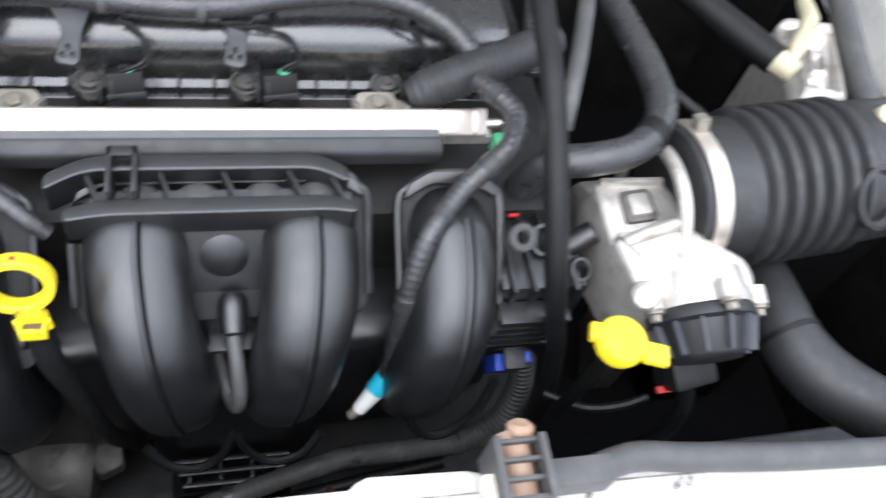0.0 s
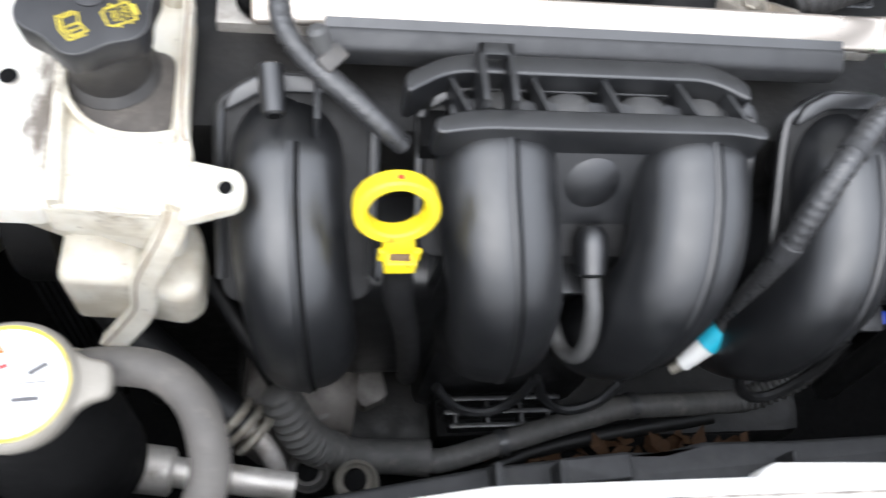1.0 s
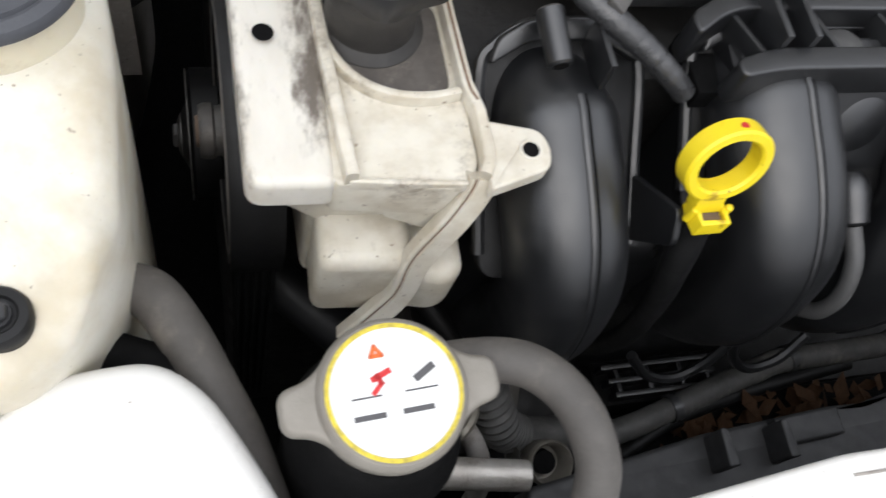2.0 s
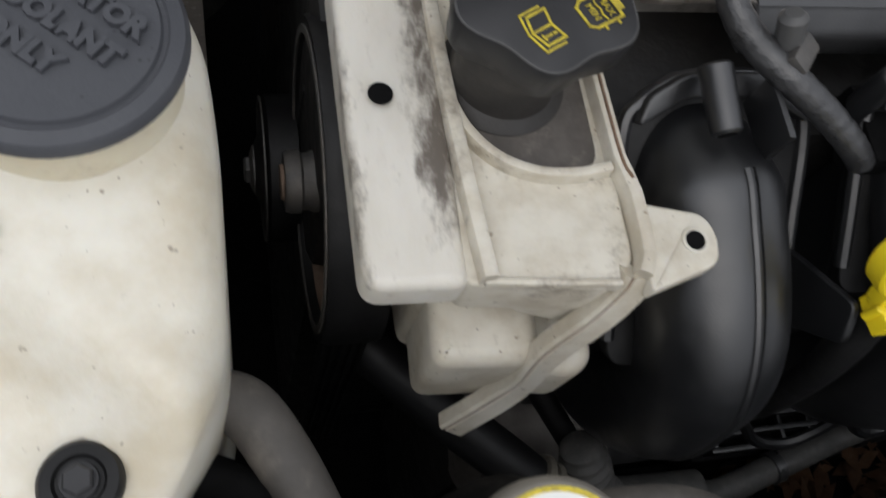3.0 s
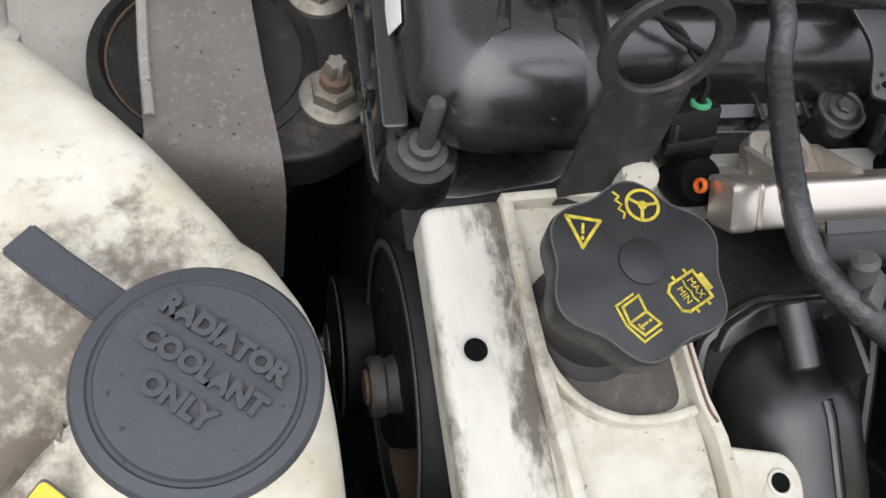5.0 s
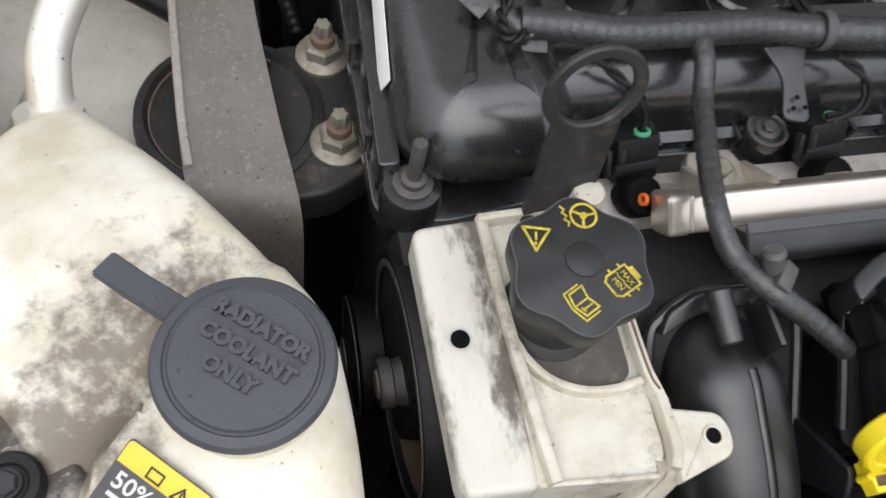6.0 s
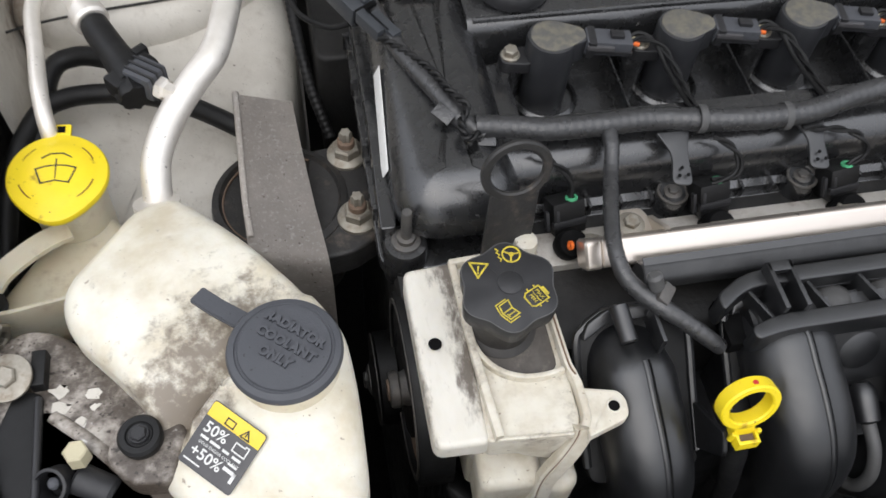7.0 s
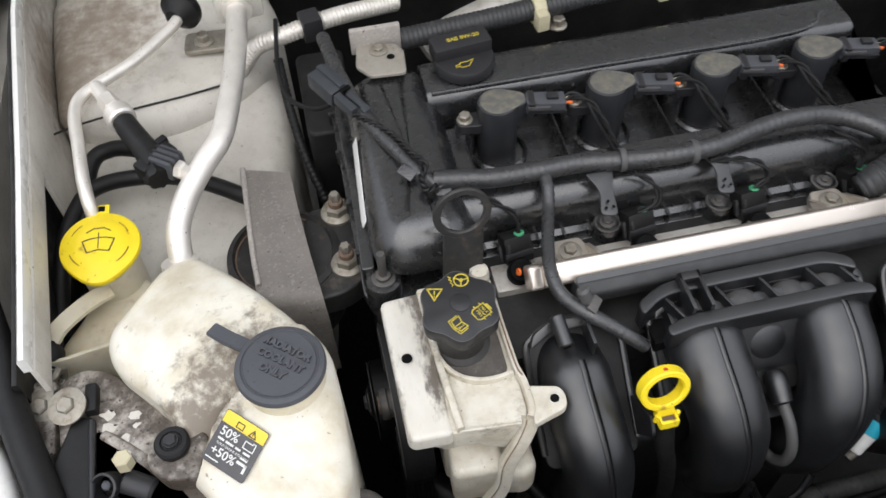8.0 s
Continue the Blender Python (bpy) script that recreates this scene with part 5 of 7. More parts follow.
def ignition_coil():
    t = thing("ignition_coil", "black cylindrical ignition coil with grey connector plug", "ignition coil", (0, 0, 0), "ignition coils")
    part("body", lathe([(0.0172, -0.064), (0.0176, -0.050), (0.0178, -0.004), (0.0170, -0.0005), (0.0150, 0.0)], None, 40), COIL, t)
    part("nose", slab(rounded([(0.004, -0.0145), (0.0245, -0.0060), (0.0245, 0.0060), (0.004, 0.0145)], 0.003, 3), -0.020, -0.0005, 0.001), COIL, t)
    part("worn_top", slab(rounded([(-0.0165, 0), (-0.0117, -0.0117), (0, -0.0165), (0.0117, -0.0117), (0.024, -0.005), (0.024, 0.005), (0.0117, 0.0117), (0, 0.0165), (-0.0117, 0.0117)], 0.008, 4), -0.001, 0.0006, 0.0004), surface_print, t)
    plug = part("plug", box((0.034, 0.0155, 0.012), 0.0015, pose(0.041, -0.003, -0.008, 0, 4, -8)), CAP_GREY, t)
    part("latch", box((0.020, 0.006, 0.004), 0.001, pose(0.034, -0.009, -0.006, 0, 4, -8)), GREY_LABEL, plug)
    part("collar", box((0.006, 0.0185, 0.0145), 0.0012, pose(0.0285, -0.0012, -0.008, 0, 4, -8)), CAP_BLACK, plug)
    part("release_tab", box((0.010, 0.007, 0.003), 0.0008, pose(0.047, -0.0035, -0.0008, 0, 4, -8)), CAP_BLACK, plug)
    part("wire_end", rod((0.057, -0.0055, -0.008), (0.064, -0.0075, -0.009), 0.0016, 8), ORANGE, plug, "faded orange wire")
    part("wire_end", rod((0.057, 0.0005, -0.008), (0.065, -0.0020, -0.009), 0.0015, 8), TAN, plug, "pale wire")
    part("rail", box((0.030, 0.018, 0.003), 0.0008, pose(0.044, -0.003, -0.011, 0, 4, -8)), CAP_BLACK, plug)
    part("foot", slab(rounded([(-0.036, -0.006), (-0.014, -0.010), (-0.014, 0.010), (-0.036, 0.007)], 0.005, 3), -0.026, -0.016, 0.001), CAP_BLACK, t)
    part("bolt", bolt((-0.0285, 0.001, -0.016), (0, 0, 1), 0.0052, 0.007, 1.35), STEEL, t)
    part("lead", twisted([(0.056, -0.005, -0.009), (0.068, -0.005, -0.006), (0.080, -0.015, -0.008), (0.085, -0.034, -0.013), (0.0845, -0.060, -0.012), (0.084, -0.085, -0.008)], 0.0014, 0.034), RUBBER, t)
    part("lead", tube([(0.056, -0.001, -0.009), (0.066, 0.001, -0.006), (0.0755, -0.008, -0.008), (0.0795, -0.030, -0.014), (0.081, -0.060, -0.012), (0.082, -0.085, -0.008)], 0.0017, 8), RUBBER, t)
    return t


surface_print = surface("worn_coil_top", (0.10, 0.098, 0.093), (0.19, 0.175, 0.13), 0.4, scale=150, amount=0.8, bump=0.15)
coil = ignition_coil()
coil.matrix_basis = Matrix.Translation((-0.1965, 0.551, 0.988))
for x in (-0.099, -0.003, 0.093):
    copy_thing(coil, Matrix.Translation((x, 0.551, 0.988)))


def oil_cap():
    t = thing("oil_filler_cap", "black oil filler cap with worn yellow markings", "oil cap", (-0.2125, 0.607, 0.984))
    m = Matrix.Translation((-0.2125, 0.607, 0))
    part("disc", lathe([(0.0250, 0.984), (0.0270, 0.986), (0.0270, 0.993), (0.0255, 0.9955), (0.0220, 0.9960), (0.001, 0.9962)], m, 56), CAP_BLACK, t)
    part("grip", block(-0.0265, 0.0265, -0.0015, 0.022, 0.0, 0.017, 0.004), CAP_BLACK, t).data.transform(Matrix.Translation((-0.2125, 0.607, 0.990)) @ Matrix.Rotation(radians(6), 4, "Z"))
    part("lettering", writing("SAE 5W-20", 0.0062, pose(-0.2110, 0.6175, 1.0070, 0, 0, 6), 0.0002, 0.0001), YELLOW_PRINT, t, smooth=0)
    s = pose(-0.2145, 0.5945, 0.9962, 0, 0, 6)
    can = stroke([(-0.008, 0.001), (-0.004, 0.001), (-0.004, 0.003), (0.003, 0.003), (0.009, 0.0045), (0.003, -0.003), (-0.004, -0.003), (-0.004, -0.001), (-0.008, -0.0015)], 0.0008, s, closed=True)
    part("oil_can_symbol", can, YELLOW_PRINT, t)
    return t


oil_cap()


def lifting_eye():
    t = thing("lifting_eye", "dark steel engine lifting eye plate", "lifting eye", (-0.265, 0.405, 0.94))
    m = plane_frame((-0.2600, 0.4130, 1.0210), (1, 0.05, 0.0), (0.05, -1, 0.22))
    part("ring", ring_plate(0.0215, 0.0158, 0.004, m, 48), ARM_BLACK, t)
    stem = slab(rounded([(-0.020, -0.070), (0.011, -0.070), (0.0145, -0.016), (0.008, -0.0172), (0, -0.0186), (-0.008, -0.0172), (-0.0150, -0.015)], 0.001, 2), 0.0003, 0.0037, 0.0006)
    o = part("stem", stem, ARM_BLACK, t)
    o.data.transform(m)
    return t


lifting_eye()


# ---- engine mount ----
def engine_mount():
    t = thing("engine_mount", "round rubber engine mount with a black cast arm", "engine mount", (-0.40, 0.49, 0.82))
    part("cup", lathe([(0.047, 0.82), (0.050, 0.892), (0.049, 0.897), (0.044, 0.899), (0.041, 0.894)], Matrix.Translation((-0.399, 0.506, 0)), 48), ARM_BLACK, t)
    part("rim", ring_plate(0.0425, 0.0408, 0.0016, Matrix.Translation((-0.399, 0.506, 0.894)), 48), RUST, t)
    part("rubber", lathe([(0.040, 0.890), (0.036, 0.893), (0.020, 0.894), (0.001, 0.894)], Matrix.Translation((-0.399, 0.506, 0)), 40), RUBBER, t)
    arm = rounded([(-0.375, 0.550), (-0.325, 0.552), (-0.322, 0.470), (-0.352, 0.452), (-0.392, 0.448)], 0.008, 4)
    part("arm", slab(arm, 0.870, 0.896, 0.003), ARM_BLACK, t)
    for x, y in ((-0.3465, 0.540), (-0.3455, 0.481)):
        n = part("nut", bolt((x, y, 0.896), (0, 0, 1), 0.0105, 0.013, 1.42), STEEL, t)
        part("thread", lathe([(0.0065, 0.908), (0.0065, 0.914), (0.0055, 0.915)], Matrix.Translation((x, y, 0)), 20), RUST, n)
        part("drive", lathe([(0.0042, 0.914), (0.0042, 0.922), (0.0036, 0.923)], Matrix.Translation((x, y, 0)), 24, lambda a: 1 + 0.16 * math.cos(6 * a)), STEEL, n)
    return t


engine_mount()


def mount_bracket():
    """Bent strap over the mount: a flat top that folds down at its front."""
    t = thing("mount_bracket", "corroded speckled grey steel bracket over the engine mount", "bracket", (-0.40, 0.50, 0.84))
    bm = bm_new()
    rows = []
    for (xl, xr, y, z) in ((-0.4265, -0.3820, 0.588, 0.917), (-0.4255, -0.3795, 0.545, 0.916), (-0.4250, -0.3750, 0.490, 0.915), (-0.4235, -0.3715, 0.458, 0.9145),
                           (-0.4230, -0.3705, 0.449, 0.913), (-0.4250, -0.3700, 0.4435, 0.909), (-0.4285, -0.3695, 0.4405, 0.902), (-0.4295, -0.3690, 0.4390, 0.885), (-0.4295, -0.3690, 0.4380, 0.80)):
        rows.append([bm.verts.new((xl + (xr - xl) * s, y + 0.014 * (0.5 - s) * max(0.0, min(1.0, (z - 0.83) / 0.08)), z)) for s in (0, 0.06, 0.12, 0.35, 0.65, 0.94, 1)])
    for a, b in zip(rows, rows[1:]):
        for k in range(6):
            bm.faces.new((a[k], a[k + 1], b[k + 1], b[k]))
    bmesh.ops.solidify(bm, geom=bm.faces[:], thickness=0.005)
    part("strap", bm, SPECKLED, t)
    part("edge_bead", tube([(-0.4235, 0.595, 0.9175), (-0.4225, 0.500, 0.9160), (-0.4205, 0.462, 0.9150)], 0.0024, 8), SPECKLED, t)
    return t


mount_bracket()


# ---- oil dipstick ----
def dipstick():
    t = thing("oil_dipstick", "yellow plastic dipstick handle in a black tube", "dipstick", (-0.150, 0.245, 0.80))
    m = plane_frame((-0.1535, 0.2735, 0.9675), (1, -0.05, 0.02), (0.03, -0.94, 0.33))
    ring = part("handle_ring", ring_plate(0.0180, 0.0128, 0.0095, m @ Matrix.Translation((0, 0, -0.0048)), 56, 0.95), YELLOW, t, "bright yellow pull ring")
    part("mark", lathe([(0.0016, 0), (0.0016, 0.0005)], axis_frame(m @ Vector((0.0005, 0.0168, 0.001)), m.to_3x3() @ Vector((0, 1, 0.2))), 14), RED, ring)
    foot = Matrix.Translation((-0.1500, 0.2640, 0.9370))
    cup = wall([(-0.0068, 0), (-0.0068, -0.0062), (0.0068, -0.0062), (0.0068, 0.0062), (-0.0068, 0.0062), (-0.0068, 0)], 0.0030, 0, 0.0085, 0.0006)
    cup.transform(foot @ Matrix.Diagonal((0.85, 0.9, 1, 1)))
    part("handle_foot", cup, YELLOW, ring)
    for x in (-0.0076, 0.0076):
        part("foot_post", rod(foot @ Vector((x, 0.0, 0.001)), foot @ Vector((x, 0.0, 0.0100)), 0.0018, 12, 0.0016, 0.0006), YELLOW, ring)
    part("handle_neck", box((0.013, 0.008, 0.011), 0.002, Matrix.Translation((-0.1510, 0.2690, 0.9465)) @ Matrix.Rotation(radians(-20), 4, "X")), YELLOW, ring)
    part("handle_pin", lathe([(0.0058, -0.002), (0.0058, 0.0055)], foot, 18), RUST, ring)
    p = foot.translation
    part("guide_tube", tube([p, (p.x + 0.0015, p.y - 0.001, p.z - 0.014), (-0.1465, 0.259, 0.905), (-0.139, 0.256, 0.870), (-0.133, 0.255, 0.825), (-0.128, 0.262, 0.78), (-0.12, 0.28, 0.72)], [0.0055, 0.0075, 0.0068, 0.0062, 0.006, 0.006], 14), RUBBER, t)
    return t


dipstick()


# ---- washer filler ----
STAIN = surface("brown_dirt", (0.20, 0.10, 0.02), (0.30, 0.17, 0.03), 0.8, scale=300)


def washer_filler():
    t = thing("washer_reservoir", "cream washer fluid filler neck with yellow cap", "washer bottle", (-0.54, 0.48, 0.85))
    tilt = plane_frame((-0.5360, 0.5020, 0.950), (1, -0.05, 0.05), (0.05, -0.08, 1))
    part("neck", lathe([(0.0235, -0.085), (0.0245, -0.03), (0.0255, 0.0), (0.0255, 0.004)], tilt, 40), CREAM_TANK, t)
    tray = rounded([(-0.586, 0.447), (-0.583, 0.428), (-0.530, 0.428), (-0.503, 0.448), (-0.498, 0.480), (-0.520, 0.510), (-0.552, 0.492)], [0.008, 0.008, 0.02, 0.02, 0.02, 0.02, 0.01], 6)
    shoulder = part("shoulder", slab(tray, 0.84, lambda x, y: 0.9060 - 0.15 * max(0, -0.55 - x), 0.006, 4, cuts=6), CREAM_TANK, t, smooth=60)
    part("tray_lip", sweep([(-0.5355, 0.4770, 0.9290), (-0.5500, 0.4700, 0.9290), (-0.5640, 0.4600, 0.9285), (-0.5760, 0.4490, 0.9275), (-0.5825, 0.4400, 0.9250)], [(-0.0085, -0.002), (-0.0085, 0.0015), (0.0065, 0.0015), (0.0085, -0.001), (0.0085, -0.020), (0.0065, -0.020), (0.0065, -0.002)], (0, 0, 1), 4), CREAM_TANK, shoulder, smooth=40)
    part("tray_lip", wall(spline([(-0.5890, 0.4440), (-0.5900, 0.4330), (-0.5850, 0.4245), (-0.5740, 0.4230), (-0.5500, 0.4270), (-0.5300, 0.4300)], 5), 0.0035, 0.88, 0.9220, 0.0014), CREAM_TANK, shoulder)
    part("clip", lathe([(0.0085, 0), (0.0085, 0.006), (0.005, 0.008), (0.001, 0.0085)], axis_frame((-0.5835, 0.4310, 0.921), (0.5, -0.2, 0.8)), 20), RUBBER, t)
    part("clip_flange", ring_plate(0.0115, 0.003, 0.003, axis_frame((-0.5850, 0.4315, 0.918), (0.5, -0.2, 0.8)), 24), RUBBER, t)
    lip = lambda a: 1 + 0.16 * max(0.0, math.cos(a + math.pi / 2)) ** 8  # noqa: E731
    cap = part("cap", lathe([(0.0285, -0.002), (0.0310, 0.0), (0.0318, 0.003), (0.0310, 0.0055), (0.0285, 0.0068), (0.0240, 0.0070), (0.0225, 0.0082), (0.012, 0.0094), (0.001, 0.0098)], tilt, 72, lip), YELLOW, t, "yellow flip cap with windscreen symbol")
    for a0, a1 in ((3.5, 4.4), (5.3, 6.0), (0.4, 0.9), (2.2, 2.7)):
        part("dirt_line", tube([tilt @ Vector((0.0236 * math.cos(a), 0.0236 * math.sin(a), 0.0074)) for a in (a0 + (a1 - a0) * k / 6 for k in range(7))], 0.0005, 5, 2), STAIN, cap)
    tab = part("tab", box((0.012, 0.010, 0.003), 0.0008, tilt @ Matrix.Translation((0.0, 0.035, 0.004))), YELLOW, cap)
    part("tab_slot", box((0.005, 0.005, 0.0005), 0, tilt @ Matrix.Translation((0.0, 0.0355, 0.0058))), DEEP, tab)
    s = tilt @ Matrix.Translation((0, -0.003, 0.0096)) @ Matrix.Diagonal((1.3, 1.3, 1, 1))
    part("screen_symbol", stroke([(-0.0095, 0.0035), (-0.005, 0.005), (0, 0.0055), (0.005, 0.005), (0.0095, 0.0035), (0.0065, -0.005), (0, -0.0035), (-0.0065, -0.005)], 0.0007, s, closed=True), NECK, cap)
    part("screen_symbol", join(stroke([(0, -0.002), (0, 0.009)], 0.0006, s), stroke([(-0.007, 0.010), (-0.003, 0.0125), (0.003, 0.0125), (0.007, 0.010)], 0.0006, s)), NECK, cap)
    return t


washer_filler()


# ---- refrigerant pipes and pressure sensor ----
def thick_pipe():
    t = thing("aluminium_pipe", "thick dull aluminium refrigerant pipe rising to the bulkhead", "pipe", (-0.475, 0.48, 0.93))
    part("tube", tube([(-0.476, 0.474, 0.930), (-0.4755, 0.492, 0.947), (-0.473, 0.508, 0.956), (-0.462, 0.530, 0.966), (-0.445, 0.553, 0.975), (-0.430, 0.572, 0.981), (-0.420, 0.605, 0.986), (-0.410, 0.66, 0.990), (-0.404, 0.72, 0.992), (-0.402, 0.80, 0.99)], 0.0098, 20), PIPE, t)
    part("flange", box((0.045, 0.018, 0.035), 0.005, pose(-0.402, 0.745, 0.990, 0, 0, 5)), DIRTY_PAINT, t)
    part("end_block", lathe([(0.014, 0), (0.014, 0.02), (0.011, 0.022)], axis_frame((-0.403, 0.725, 0.992), (0, 1, 0)), 24), PIPE, t)
    return t


thick_pipe()


def thin_pipe():
    t = thing("refrigerant_pipe", "thin aluminium refrigerant pipe bent beside the wing", "pipe", (-0.55, 0.50, 0.93))
    part("tube", tube([(-0.545, 0.530, 0.880), (-0.5420, 0.533, 0.950), (-0.545, 0.556, 0.970), (-0.5505, 0.600, 0.972), (-0.5555, 0.638, 0.972), (-0.5525, 0.661, 0.972), (-0.538, 0.677, 0.972), (-0.506, 0.701, 0.972), (-0.476, 0.732, 0.974), (-0.462, 0.750, 0.976), (-0.45, 0.78, 0.976)], 0.0056, 16), PIPE, t)
    part("grommet", lathe([(0.018, 0), (0.020, 0.004), (0.020, 0.010), (0.014, 0.014), (0.009, 0.022), (0.007, 0.022)], axis_frame((-0.455, 0.770, 0.976), (-0.45, -0.85, 0)), 28), RUBBER, t)
    branch = part("branch", tube([(-0.538, 0.674, 0.972), (-0.533, 0.664, 0.973), (-0.517, 0.629, 0.974)], 0.0072, 14), PIPE, t)
    part("hexagon", lathe([(0.0075, 0), (0.0092, 0.001), (0.0092, 0.017), (0.0078, 0.018)], axis_frame((-0.5285, 0.6545, 0.9735), (0.42, -0.91, 0.0)), 6), PIPE, branch)
    part("branch_nut", lathe([(0.0105, 0), (0.0128, 0.0015), (0.0128, 0.012), (0.0108, 0.014)], axis_frame((-0.5185, 0.6335, 0.9735), (0.42, -0.91, 0.0)), 28), PIPE, branch)
    return t


thin_pipe()


def pressure_sensor():
    t = thing("pressure_sensor", "black pressure switch and plug between the pipes", "sensor", (-0.49, 0.59, 0.97))
    part("body", tube([(-0.512, 0.620, 0.973), (-0.507, 0.608, 0.973), (-0.497, 0.588, 0.973), (-0.489, 0.572, 0.972), (-0.484, 0.560, 0.971)], [0.0098, 0.0105, 0.0105, 0.0125, 0.0120], 20), RUBBER, t)
    part("shoulder", box((0.016, 0.036, 0.016), 0.003, pose(-0.4850, 0.5660, 0.972, 0, 0, -50)), RUBBER, t)
    part("latch", box((0.007, 0.010, 0.014), 0.0015, pose(-0.4795, 0.5835, 0.974, 0, 0, -50)), RUBBER, t)
    plug = part("plug", box((0.022, 0.019, 0.019), 0.0022, pose(-0.4755, 0.5600, 0.975, 0, 0, -38)), CAP_GREY, t)
    for k in (-1, 0, 1):
        part("plug_rib", box((0.0235, 0.0016, 0.021), 0.0005, pose(-0.4755 + 0.0046 * k * 0.616, 0.5600 + 0.0060 * k * 0.788, 0.9753, 0, 0, -38)), CAP_BLACK, plug)
    part("plug_skirt", lathe([(0.0105, 0), (0.0115, 0.002), (0.0105, 0.010), (0.0085, 0.012)], axis_frame((-0.4830, 0.5470, 0.970), (-0.32, 0.9, 0.1)), 20, lambda a: 1 + 0.10 * math.cos(8 * a)), RUBBER, t)
    part("valve", lathe([(0.0068, 0), (0.0082, 0.0015), (0.0082, 0.006), (0.0062, 0.0075), (0.0062, 0.012), (0.0075, 0.0125), (0.0075, 0.016)], axis_frame((-0.4680, 0.5520, 0.974), (0.79, -0.61, 0.0)), 6), PIPE, t)
    return t


pressure_sensor()


def hose_thing(name, label, points, r, material, seg=12, rib=None, per=8, category="hose", bands=(), band_material=None):
    """A hose; with bands (fraction of the length, width) it becomes a thing with the hose and its bands as parts."""
    if not bands:
        return tagged(part(name, tube(points, r, seg, per, rib), material, None), label, category)
    t = thing(name, label, category, points[-1])
    part("hose", tube(points, r, seg, per, rib), material, t)
    line = spline(points, per)
    for at, width in bands:
        k = min(len(line) - 2, int(at * (len(line) - 1)))
        rad = (r if isinstance(r, float) else float(np.interp(at * (len(r) - 1), range(len(r)), r))) + 0.0008
        way = (line[k + 1] - line[k]).normalized()
        part("band", lathe([(rad - 0.0006, -width / 2), (rad, -width / 2 + 0.0006), (rad, width / 2 - 0.0006), (rad - 0.0006, width / 2)], axis_frame(line[k], way), 24), band_material or TAPE, t)
    return t


hose_thing("brake_hose", "black rubber hose looping across the inner wing", [(-0.595, 0.46, 0.87), (-0.585, 0.54, 0.905), (-0.568, 0.588, 0.917), (-0.545, 0.604, 0.920), (-0.50, 0.602, 0.920), (-0.46, 0.588, 0.917), (-0.42, 0.566, 0.907), (-0.39, 0.55, 0.89)], 0.0075, RUBBER)
hose_thing("wing_hose", "black hose arching behind the washer filler", [(-0.570, 0.555, 0.90), (-0.558, 0.622, 0.925), (-0.538, 0.636, 0.930), (-0.510, 0.624, 0.935), (-0.494, 0.600, 0.955)], 0.0075, RUBBER)


